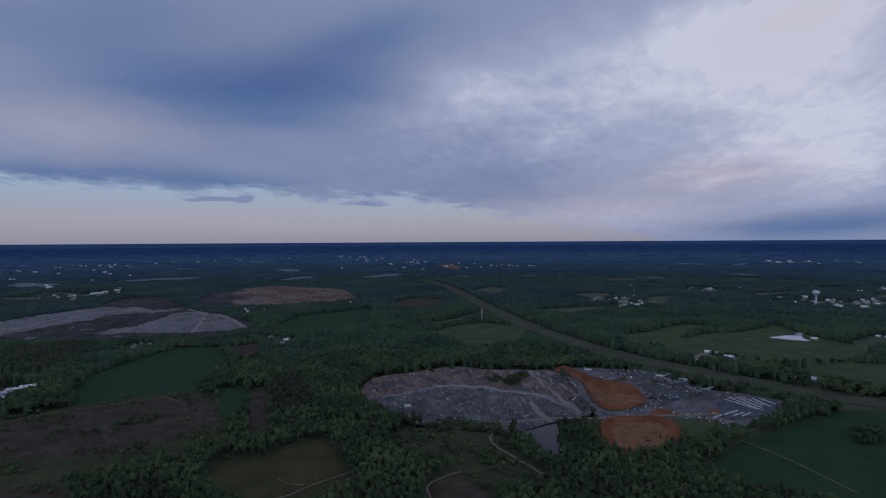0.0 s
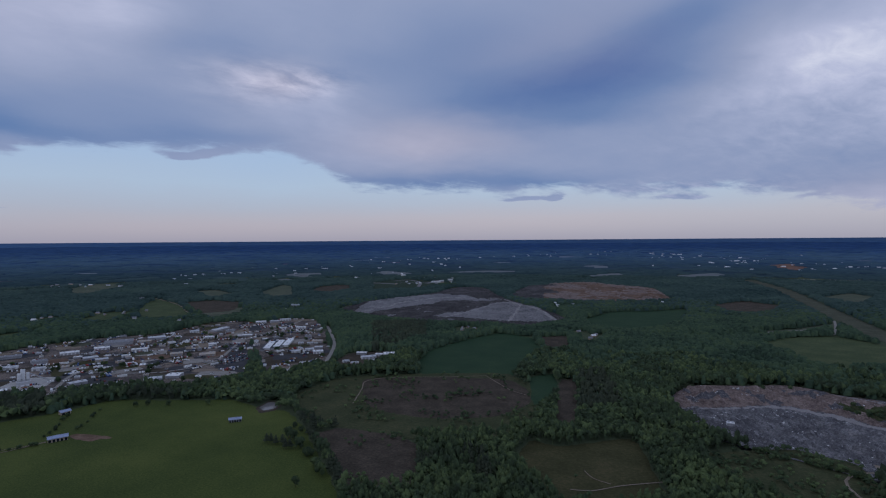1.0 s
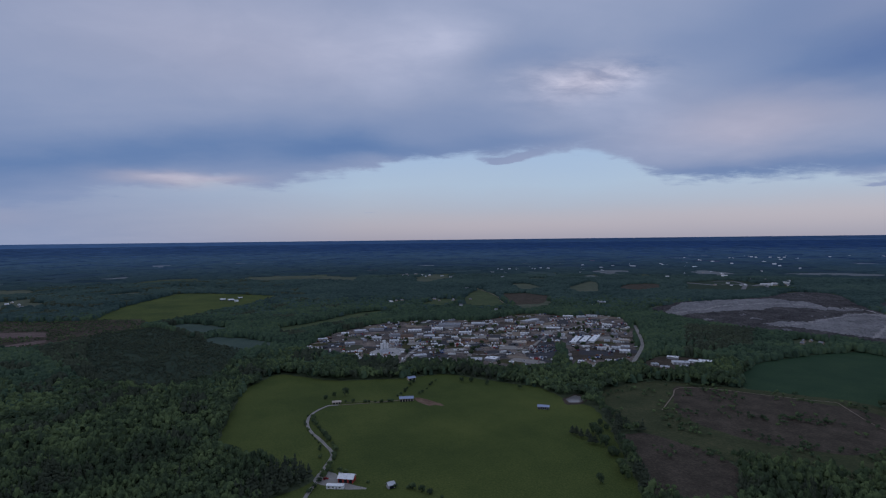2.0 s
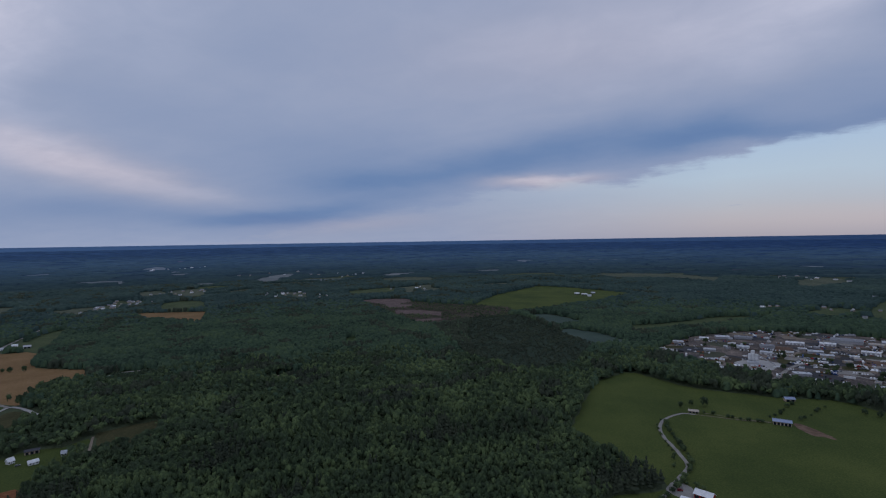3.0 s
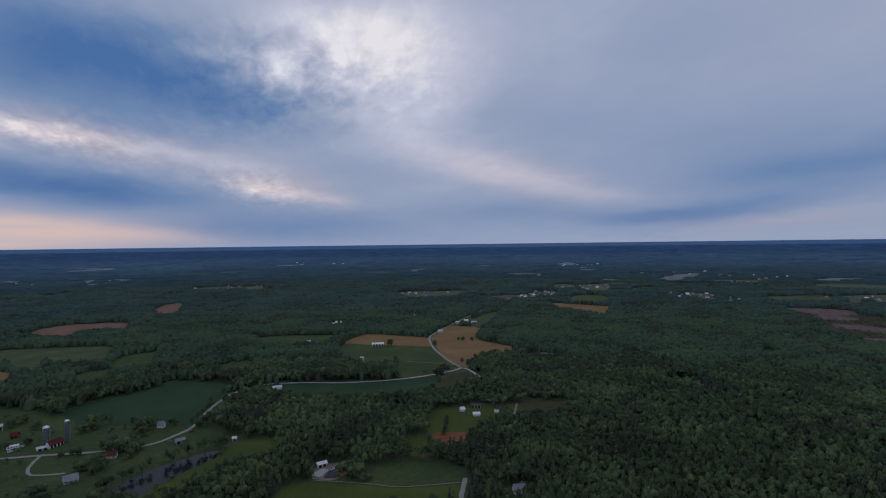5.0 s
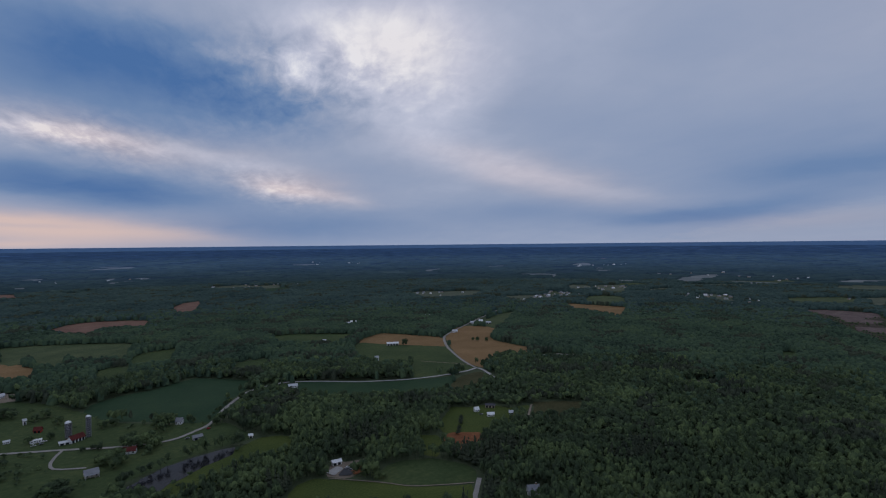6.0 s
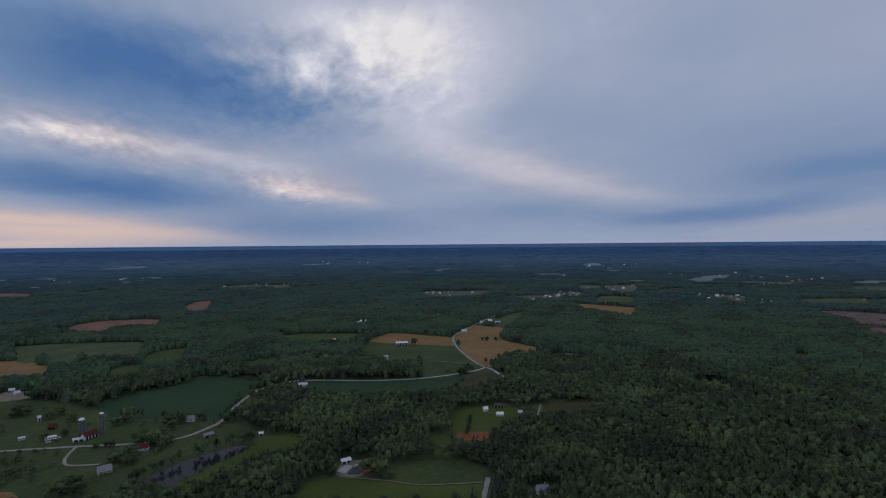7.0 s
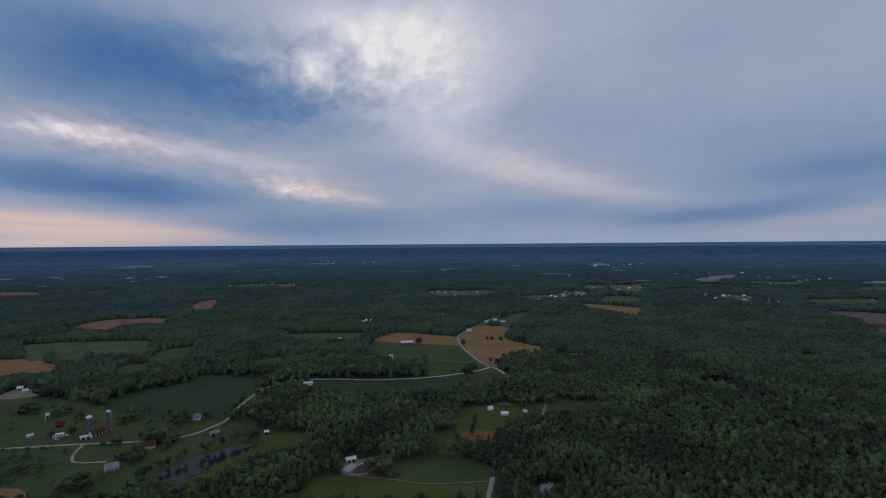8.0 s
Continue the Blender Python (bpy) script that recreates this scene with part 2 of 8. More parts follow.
# the clear gap under the cloud: the height of the cloud's lower edge, bearing by bearing
EDGE = [(-28, -2.4), (-21, 0.8), (-13, 2.2), (-4, 3.6), (-1, 4.0), (4, 5.4), (8, 5.1), (13, 4.6), (15, 5.3), (19, 5.8), (25, 5.4), (31, 5.9), (37, 5.8), (42, 6.5), (45, 8.1), (48, 9.3), (54, 9.5), (58, 9.1), (61, 9.5), (64, 9.0), (68, 8.6), (70, 8.5), (71, 7.9), (76, 7.2), (81, 5.8), (87, 6.4), (92, 5.8), (97, 4.8), (100, 3.9), (106, 3.2), (112, 2.0), (118, 1.2), (124, -0.0), (132, -2.8)]
base = wt.nodes.new("ShaderNodeFloatCurve")
bend_line = base.mapping.curves[0]
bend_line.points[0].location, bend_line.points[1].location = (0.0, 0.08), (1.0, 0.08)
for a_, e_ in EDGE:
    bend_line.points.new((a_ + 60) / 260, (e_ + 5) / 25)
for p_ in bend_line.points:
    p_.handle_type = "VECTOR"
base.mapping.update()
wt.links.new(wmath("MULTIPLY", wmath("ADD", azimuth, 132.0), 1 / 260), base.inputs["Value"])
C = wmath("SUBTRACT", wmath("MULTIPLY_ADD", base.outputs[0], 25.0, -5.0), height)
C = wmath("MULTIPLY_ADD", wmath("SUBTRACT", puff.outputs["Fac"], 0.5), 3.2, C)
C = wmath("MULTIPLY_ADD", wmath("SUBTRACT", torn.outputs["Fac"], 0.5), 1.6, C)
C = mass(C, 23.0, 4.2, 1.8, 0.24, -4, 0)
C = mass(C, 20.1, 4.2, 0.9, 0.29, -4.5, 0)
C = mass(C, 56.9, 8.2, 2.0, 0.32, -3, 0)
C = mass(C, 7.9, 4.1, 2.0, 0.22, -2, 0)
C = mass(C, 56.2, 8.3, 2.2, 0.32, -2.5, -8)
C = mass(C, 70.8, 2.9, 4.1, 0.18, -4, 0)
clear = wt.nodes.new("ShaderNodeMapRange")
clear.interpolation_type = "SMOOTHSTEP"
clear.inputs["From Min"].default_value, clear.inputs["From Max"].default_value = -0.35, 1.0
wt.links.new(C, clear.inputs["Value"])


def ramp_of(value, stops):
    r = wt.nodes.new("ShaderNodeValToRGB")
    e = r.color_ramp.elements
    e[0].position, e[0].color = stops[0][0], (*stops[0][1], 1)
    e[1].position, e[1].color = stops[-1][0], (*stops[-1][1], 1)
    for p, c in stops[1:-1]:
        e.new(p).color = (*c, 1)
    wt.links.new(value, r.inputs[0])
    return r.outputs[0]


def blend(fac, a, b):
    m = wt.nodes.new("ShaderNodeMix")
    m.data_type = "RGBA"
    if isinstance(fac, float):
        m.inputs[0].default_value = fac
    else:
        wt.links.new(fac, m.inputs[0])
    for s, v in ((6, a), (7, b)):
        if isinstance(v, tuple):
            m.inputs[s].default_value = (*v, 1)
        else:
            wt.links.new(v, m.inputs[s])
    return m.outputs[2]


SUN_AT, SUN_UP = 165.0, 28.0      # bearing to the left of the first view, and elevation
nishita = wt.nodes.new("ShaderNodeTexSky")
nishita.sky_type = "NISHITA"
nishita.sun_disc = False
nishita.sun_elevation = radians(SUN_UP)
nishita.sun_rotation = radians(-SUN_AT)
air = wt.nodes.new("ShaderNodeMix")
air.data_type = "RGBA"
air.blend_type = "MULTIPLY"
air.inputs[0].default_value = 1.0
wt.links.new(nishita.outputs[0], air.inputs[6])
air.inputs[7].default_value = (0.1, 0.1, 0.1, 1)
up = wmath("MULTIPLY", E, 0.05)
gap_colour = ramp_of(up, [(0.0, (0.345, 0.335, 0.420)), (0.12, (0.405, 0.420, 0.510)), (0.28, (0.410, 0.510, 0.650)), (0.55, (0.350, 0.490, 0.710))])
clear_sky = blend(0.12, gap_colour, air.outputs[2])
cloud = ramp_of(L, [(0.0, (0.060, 0.142, 0.345)), (0.25, (0.132, 0.214, 0.400)), (0.5, (0.270, 0.325, 0.480)), (0.75, (0.450, 0.485, 0.640)), (1.0, (0.710, 0.725, 0.820))])
hazy = wt.nodes.new("ShaderNodeMapRange")       # the gap closes in haze towards the sunset
hazy.inputs["From Min"].default_value, hazy.inputs["From Max"].default_value = 0.0, 28.0
hazy.inputs["To Min"].default_value, hazy.inputs["To Max"].default_value = 1.0, 0.12
wt.links.new(azimuth, hazy.inputs["Value"])
both = blend(wmath("MULTIPLY", clear.outputs[0], hazy.outputs[0]), cloud, clear_sky)
warm = blend(wmath("MULTIPLY", wmath("MINIMUM", wmath("MAXIMUM", W, 0.0), 1.0), 0.85), both, (0.63, 0.475, 0.455))
sky_out = wt.nodes.new("ShaderNodeBackground")
sky_out.inputs[1].default_value = 1.0
wt.links.new(warm, sky_out.inputs[0])
wt.links.new(sky_out.outputs[0], wt.nodes.new("ShaderNodeOutputWorld").inputs[0])

sun = bpy.data.lights.new("sun", "SUN")
sun.energy, sun.angle, sun.color = 0.3, radians(110), (1.0, 0.93, 0.86)
sun_ob = new("sun", sun)
sd = Vector((-math.sin(radians(SUN_AT)) * math.cos(radians(SUN_UP)), math.cos(radians(SUN_AT)) * math.cos(radians(SUN_UP)), math.sin(radians(SUN_UP))))
sun_ob.matrix_basis = look(sd * 1000, (0, 0, 0))


# ---------------------------------------------------------------- materials
def material(name, dark, light, size=8.0, fine=0.6, rough=0.9, metal=0.0, bump=0.25, third=None, island=0.0, spec=0.04, stretch=None, turn=0.0, contrast=1.0, leafy=0.0):
    """Two colours mixed by noise at two sizes (metres), with a fine relief."""
    m = bpy.data.materials.new(name)
    m.use_nodes = True
    t = m.node_tree
    b = t.nodes["Principled BSDF"]
    b.inputs["Roughness"].default_value = rough
    b.inputs["Metallic"].default_value = metal
    b.inputs["Specular IOR Level"].default_value = spec
    co = t.nodes.new("ShaderNodeNewGeometry")
    place = co.outputs["Position"]
    if stretch:
        mp = t.nodes.new("ShaderNodeMapping")
        mp.inputs["Scale"].default_value = stretch
        mp.inputs["Rotation"].default_value = (0, 0, radians(turn))
        t.links.new(place, mp.inputs["Vector"])
        place = mp.outputs[0]
    large = shader(t, "ShaderNodeTexNoise", _2=1.0 / size, _3=4.0, _4=0.6)
    small = shader(t, "ShaderNodeTexNoise", _2=1.0 / fine, _3=3.0, _4=0.65)
    for n in (large, small):
        t.links.new(place, n.inputs["Vector"])
    mixv = t.nodes.new("ShaderNodeMath")
    mixv.operation = "ADD"
    t.links.new(large.outputs["Fac"], mixv.inputs[0])
    t.links.new(small.outputs["Fac"], mixv.inputs[1])
    last = mixv.outputs[0]
    if island:
        r = t.nodes.new("ShaderNodeMath")
        r.operation = "MULTIPLY_ADD"
        r.inputs[1].default_value = island
        t.links.new(co.outputs["Random Per Island"], r.inputs[0])
        t.links.new(last, r.inputs[2])
        sub = t.nodes.new("ShaderNodeMath")
        sub.operation = "SUBTRACT"
        sub.inputs[1].default_value = island / 2
        t.links.new(r.outputs[0], sub.inputs[0])
        last = sub.outputs[0]
    ramp = t.nodes.new("ShaderNodeValToRGB")
    ramp.color_ramp.elements[0].position, ramp.color_ramp.elements[1].position = 0.5 - 0.16 / contrast, 0.5 + 0.16 / contrast
    ramp.color_ramp.elements[0].color = (*dark, 1)
    ramp.color_ramp.elements[1].color = (*light, 1)
    if third:
        e = ramp.color_ramp.elements.new(0.5)
        e.color = (*third, 1)
    half = t.nodes.new("ShaderNodeMath")
    half.operation = "MULTIPLY"
    half.inputs[1].default_value = 0.5
    t.links.new(last, half.inputs[0])
    t.links.new(half.outputs[0], ramp.inputs[0])
    t.links.new(ramp.outputs[0], b.inputs["Base Color"])
    if leafy:                       # leaves lie at all angles, so a crown is shaded more softly than its outline
        turned_up = t.nodes.new("ShaderNodeMix")
        turned_up.data_type = "VECTOR"
        turned_up.inputs[0].default_value = leafy
        t.links.new(co.outputs["Normal"], turned_up.inputs[4])
        turned_up.inputs[5].default_value = (0, 0, 1)
        t.links.new(turned_up.outputs[1], b.inputs["Normal"])
    if bump:
        bp = shader(t, "ShaderNodeBump", _0=bump, _1=fine * 0.4)
        t.links.new(small.outputs["Fac"], bp.inputs["Height"])
        t.links.new(bp.outputs[0], b.inputs["Normal"])
    return m


def shade_pair(c, k=0.7):
    return tuple(v * k for v in c), tuple(min(1.0, v * (2 - k)) for v in c)


def painted(name, colour, rough=0.6, metal=0.0, size=3.0):
    d, l = shade_pair(colour, 0.82)
    return material(name, d, l, size=size, fine=0.35, rough=rough, metal=metal, bump=0.05)


M = {}
M["floor"] = material("forest_floor", (0.046, 0.062, 0.036), (0.088, 0.108, 0.058), 14, 1.5)
M["leaf"] = material("broadleaf_foliage", (0.038, 0.053, 0.031), (0.108, 0.146, 0.060), 70, 9.0, bump=0.0, island=0.18, third=(0.056, 0.082, 0.040), contrast=1.4, leafy=0.55)
M["plantation"] = material("young_plantation", (0.024, 0.040, 0.026), (0.050, 0.070, 0.046), 30, 3.0)
# next two greens are blued to stand in for distance haze
M["leaf_far"] = material("hazed_woodland_foliage", (0.029, 0.048, 0.031), (0.078, 0.114, 0.056), 120, 10.0, bump=0.0, island=0.22, third=(0.054, 0.088, 0.053), contrast=1.3, leafy=0.55)
M["leaf_mid"] = material("hazed_distant_foliage", (0.028, 0.051, 0.046), (0.068, 0.104, 0.080), 260, 24.0, bump=0.0, island=0.16, third=(0.048, 0.080, 0.070), contrast=1.2, leafy=0.55)
M["pine"] = material("pine_foliage", (0.034, 0.044, 0.031), (0.068, 0.082, 0.050), 60, 5.0, bump=0.0, island=0.2, leafy=0.55)
M["bark"] = material("bark", (0.05, 0.04, 0.03), (0.14, 0.11, 0.085), 2, 0.3)
M["pasture"] = material("pasture_grass", (0.044, 0.064, 0.020), (0.100, 0.118, 0.034), 120, 1.6, third=(0.070, 0.092, 0.026), contrast=1.3)
M["meadow"] = material("meadow_grass", (0.046, 0.066, 0.032), (0.108, 0.124, 0.060), 45, 4.0, third=(0.070, 0.092, 0.043))
M["crop"] = material("young_crop", (0.024, 0.052, 0.027), (0.046, 0.078, 0.038), 45, 3.0, third=(0.033, 0.063, 0.033))
M["rye"] = material("young_rye", (0.046, 0.074, 0.060), (0.080, 0.110, 0.086), 60, 3.0)
M["olive"] = material("rough_grass", (0.041, 0.042, 0.019), (0.098, 0.085, 0.042), 35, 3.0, third=(0.061, 0.060, 0.028))
M["scrub"] = material("scrub_ground", (0.038, 0.048, 0.024), (0.094, 0.092, 0.048), 28, 3.0, third=(0.058, 0.066, 0.032))
M["cut_soil"] = material("pinkish_cut_soil", (0.090, 0.062, 0.056), (0.200, 0.150, 0.136), 24, 4.0, third=(0.135, 0.098, 0.088))
M["brown"] = material("felled_brush", (0.040, 0.034, 0.025), (0.112, 0.088, 0.068), 22, 2.5, third=(0.068, 0.056, 0.042))
M["plough"] = material("ploughed_soil", (0.161, 0.095, 0.043), (0.280, 0.175, 0.087), 60, 3.0, third=(0.217, 0.133, 0.063))
M["red"] = material("red_soil", (0.140, 0.076, 0.054), (0.245, 0.145, 0.108), 40, 3.0)
M["clay"] = material("orange_clay", (0.130, 0.050, 0.024), (0.300, 0.135, 0.066), 22, 3.0, third=(0.200, 0.082, 0.040))
M["gravel"] = material("crushed_gravel", (0.076, 0.073, 0.078), (0.250, 0.240, 0.242), 20, 2.0, third=(0.146, 0.139, 0.144))
M["spoil"] = material("grey_spoil", (0.034, 0.032, 0.033), (0.125, 0.115, 0.112), 45, 5.0, third=(0.066, 0.062, 0.062))
M["brown_clay"] = material("brown_clay", (0.095, 0.062, 0.044), (0.225, 0.152, 0.112), 40, 6.0, third=(0.150, 0.098, 0.070))
M["pale_spoil"] = material("pale_gravel", (0.110, 0.108, 0.114), (0.270, 0.262, 0.262), 40, 5.0)
M["works"] = material("works_ground", (0.050, 0.045, 0.044), (0.300, 0.240, 0.195), 34, 3.0, third=(0.118, 0.100, 0.090), contrast=1.25)
M["asphalt"] = material("asphalt", (0.040, 0.041, 0.045), (0.085, 0.085, 0.090), 12, 0.8)
M["dirt"] = material("dirt_track", (0.160, 0.128, 0.096), (0.285, 0.235, 0.184), 10, 1.0)
M["concrete"] = material("concrete", (0.300, 0.290, 0.275), (0.480, 0.465, 0.440), 9, 0.9)
M["lane"] = material("worn_lane", (0.210, 0.196, 0.178), (0.340, 0.320, 0.292), 9, 0.9)
M["verge"] = material("mown_verge", (0.050, 0.055, 0.038), (0.108, 0.112, 0.076), 40, 4.0)
M["hay"] = material("short_hay_meadow", (0.036, 0.058, 0.024), (0.086, 0.106, 0.042), 70, 5.0, third=(0.055, 0.079, 0.032))
M["cover"] = material("plastic_cover", (0.620, 0.630, 0.640), (0.860, 0.860, 0.860), 14, 1.5, rough=0.5)
M["far_field"] = material("distant_field", (0.060, 0.080, 0.052), (0.128, 0.134, 0.092), 120, 20.0)


def water(name):
    m = material(name, (0.014, 0.015, 0.018), (0.022, 0.022, 0.024), 30, 3.0, rough=0.14, spec=0.12, bump=0.0)
    m.node_tree.nodes["Principled BSDF"].inputs["IOR"].default_value = 1.22
    return m


M["water"] = water("pond_water")
M["water"].node_tree.nodes["Principled BSDF"].inputs["IOR"].default_value = 1.29
M["lake"] = water("quarry_pond_water")
M["lake"].node_tree.nodes["Principled BSDF"].inputs["IOR"].default_value = 1.33
M["lake"].node_tree.nodes["Principled BSDF"].inputs["Specular IOR Level"].default_value = 0.2
M["murky"] = material("murky_water", (0.150, 0.140, 0.135), (0.210, 0.198, 0.190), 16, 2.0, rough=0.15, spec=0.4, bump=0.0)


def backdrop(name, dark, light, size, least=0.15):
    """Far land with evening haze painted as a faint blue glow growing with distance."""
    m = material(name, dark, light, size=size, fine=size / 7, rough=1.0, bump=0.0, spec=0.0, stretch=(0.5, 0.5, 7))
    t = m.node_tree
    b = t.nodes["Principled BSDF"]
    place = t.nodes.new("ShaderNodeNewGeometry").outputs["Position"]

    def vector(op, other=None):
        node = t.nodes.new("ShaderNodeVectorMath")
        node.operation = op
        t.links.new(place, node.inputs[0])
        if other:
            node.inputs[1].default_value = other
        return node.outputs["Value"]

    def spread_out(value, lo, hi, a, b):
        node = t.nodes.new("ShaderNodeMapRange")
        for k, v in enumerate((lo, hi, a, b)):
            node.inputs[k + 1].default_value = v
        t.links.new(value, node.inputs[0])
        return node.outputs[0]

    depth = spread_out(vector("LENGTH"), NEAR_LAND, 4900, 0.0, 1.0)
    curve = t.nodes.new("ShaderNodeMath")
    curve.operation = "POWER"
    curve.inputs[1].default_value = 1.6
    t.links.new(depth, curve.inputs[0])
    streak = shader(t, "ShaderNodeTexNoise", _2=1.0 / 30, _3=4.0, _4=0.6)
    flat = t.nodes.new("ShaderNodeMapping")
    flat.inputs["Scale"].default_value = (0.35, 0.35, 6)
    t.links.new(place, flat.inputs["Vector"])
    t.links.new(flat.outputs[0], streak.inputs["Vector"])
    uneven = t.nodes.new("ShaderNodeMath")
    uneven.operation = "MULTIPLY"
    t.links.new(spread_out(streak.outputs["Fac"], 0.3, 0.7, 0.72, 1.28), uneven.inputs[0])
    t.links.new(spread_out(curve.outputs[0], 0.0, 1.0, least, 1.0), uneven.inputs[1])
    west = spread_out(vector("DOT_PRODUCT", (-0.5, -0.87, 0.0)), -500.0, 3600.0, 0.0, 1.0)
    rim = t.nodes.new("ShaderNodeMath")          # haze glow added for the thickest air, right at the horizon
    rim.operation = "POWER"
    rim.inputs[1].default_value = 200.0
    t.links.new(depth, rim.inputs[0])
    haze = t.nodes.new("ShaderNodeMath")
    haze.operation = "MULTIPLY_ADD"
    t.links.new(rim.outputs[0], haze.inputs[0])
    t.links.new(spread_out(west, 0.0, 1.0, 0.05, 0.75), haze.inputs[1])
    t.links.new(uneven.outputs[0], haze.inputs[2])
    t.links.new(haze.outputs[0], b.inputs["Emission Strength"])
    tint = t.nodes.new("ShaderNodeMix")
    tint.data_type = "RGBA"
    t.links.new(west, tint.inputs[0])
    tint.inputs[6].default_value = (0.0095, 0.0240, 0.0800, 1)     # navy haze glow away from the sunset
    tint.inputs[7].default_value = (0.0140, 0.0310, 0.0830, 1)     # greyer haze glow towards it
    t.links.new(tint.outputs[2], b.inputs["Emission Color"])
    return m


M["hazed_land"] = backdrop("hazed_land", (0.024, 0.041, 0.042), (0.052, 0.076, 0.068), 300, 0.13)
M["hazed_woods"] = backdrop("hazed_woods", (0.026, 0.047, 0.044), (0.060, 0.090, 0.074), 260, 0.13)
# field colours given the same painted blue haze glow
M["far_pale"] = backdrop("hazed_pale_field", (0.120, 0.132, 0.124), (0.210, 0.218, 0.200), 200)
M["far_green"] = backdrop("hazed_green_field", (0.044, 0.068, 0.058), (0.076, 0.104, 0.080), 200)
M["far_brown"] = backdrop("hazed_bare_field", (0.090, 0.074, 0.066), (0.150, 0.120, 0.104), 200)
HAZED_KIND = {"far_field": "far_pale", "meadow": "far_green", "crop": "far_green", "brown": "far_brown"}


for key, colour, rough, metal in (
        ("white_wall", (0.74, 0.74, 0.73), 0.6, 0), ("cream_wall", (0.58, 0.54, 0.46), 0.6, 0), ("grey_wall", (0.36, 0.36, 0.37), 0.6, 0),
        ("brick_wall", (0.30, 0.14, 0.10), 0.9, 0), ("red_wall", (0.34, 0.050, 0.040), 0.7, 0), ("tan_wall", (0.42, 0.34, 0.26), 0.7, 0),
        ("white_roof", (0.80, 0.80, 0.80), 0.45, 0), ("pale_roof", (0.55, 0.56, 0.58), 0.45, 0.2), ("grey_roof", (0.24, 0.245, 0.26), 0.6, 0),
        ("dark_roof", (0.085, 0.085, 0.095), 0.8, 0), ("blue_roof", (0.33, 0.38, 0.52), 0.4, 0.2), ("red_roof", (0.115, 0.032, 0.028), 0.6, 0),
        ("tan_roof", (0.46, 0.40, 0.34), 0.6, 0), ("glass", (0.02, 0.025, 0.03), 0.1, 0), ("tyre", (0.02, 0.02, 0.02), 0.9, 0),
        ("steel", (0.50, 0.51, 0.53), 0.35, 0.8), ("silo_stave", (0.12, 0.122, 0.132), 0.7, 0), ("door_grey", (0.36, 0.36, 0.37), 0.6, 0),
        ("car_white", (0.75, 0.75, 0.75), 0.3, 0), ("car_grey", (0.22, 0.23, 0.24), 0.3, 0.3), ("car_black", (0.025, 0.025, 0.028), 0.25, 0),
        ("car_blue", (0.05, 0.10, 0.24), 0.3, 0.1), ("car_red", (0.30, 0.03, 0.03), 0.3, 0), ("yellow", (0.34, 0.22, 0.06), 0.5, 0),
        ("rust", (0.24, 0.11, 0.06), 0.9, 0), ("wood", (0.20, 0.15, 0.11), 0.9, 0), ("hide_white", (0.6, 0.58, 0.54), 0.9, 0)):
    M[key] = painted(key, colour, rough, metal)


# ---------------------------------------------------------------- mesh helpers
def join(*pieces):
    vs, fs = [], []
    for v, f in pieces:
        n = len(vs)
        vs += list(v)
        fs += [tuple(i + n for i in q) for q in f]
    return vs, fs


def box(x0, x1, y0, y1, z0, z1):
    v = [(x, y, z) for z in (z0, z1) for x, y in ((x0, y0), (x1, y0), (x1, y1), (x0, y1))]
    return v, [(3, 2, 1, 0), (4, 5, 6, 7), (0, 1, 5, 4), (1, 2, 6, 5), (2, 3, 7, 6), (3, 0, 4, 7)]


def gable_body(l, w, h, rise):
    """Walls with gable ends; ridge along x."""
    a, b = l / 2, w / 2
    v = [(-a, -b, 0), (a, -b, 0), (a, b, 0), (-a, b, 0), (-a, -b, h), (a, -b, h), (a, b, h), (-a, b, h), (-a, 0, h + rise), (a, 0, h + rise)]
    return v, [(0, 1, 5, 4), (2, 3, 7, 6), (1, 2, 6, 9, 5), (3, 0, 4, 8, 7), (4, 5, 9, 8), (7, 8, 9, 6), (3, 2, 1, 0)]


def gable_roof(l, w, h, rise, over=0.5, thick=0.25):
    a, b = l / 2 + over, w / 2 + over
    drop = rise * over / (w / 2)
    prof = [(-b, h - drop), (0, h + rise), (b, h - drop), (b, h - drop + thick), (0, h + rise + thick), (-b, h - drop + thick)]
    v = [(x, y, z) for x in (-a, a) for y, z in prof]
    f = [(0, 1, 4, 5), (1, 2, 3, 4), (11, 10, 7, 6), (10, 9, 8, 7)]
    f += [(i, i + 6, (i + 1) % 6 + 6, (i + 1) % 6) for i in range(6)]
    return v, f


def tube(r0, r1, z0, z1, n=14, x=0.0, y=0.0):
    v = [(x + r * math.cos(2 * math.pi * i / n), y + r * math.sin(2 * math.pi * i / n), z) for r, z in ((r0, z0), (r1, z1)) for i in range(n)]
    return v, [(i, (i + 1) % n, n + (i + 1) % n, n + i) for i in range(n)] + [tuple(range(n))[::-1], tuple(range(n, 2 * n))]


def dome(r, z0, high, n=16, rings=5):
    v, f = [], []
    for k in range(rings):
        a = k / rings * math.pi / 2
        v += [(r * math.cos(a) * math.cos(2 * math.pi * i / n), r * math.cos(a) * math.sin(2 * math.pi * i / n), z0 + high * math.sin(a)) for i in range(n)]
    v.append((0, 0, z0 + high))
    for k in range(rings - 1):
        f += [(k * n + i, k * n + (i + 1) % n, (k + 1) * n + (i + 1) % n, (k + 1) * n + i) for i in range(n)]
    f += [((rings - 1) * n + i, (rings - 1) * n + (i + 1) % n, rings * n) for i in range(n)]
    return v, f


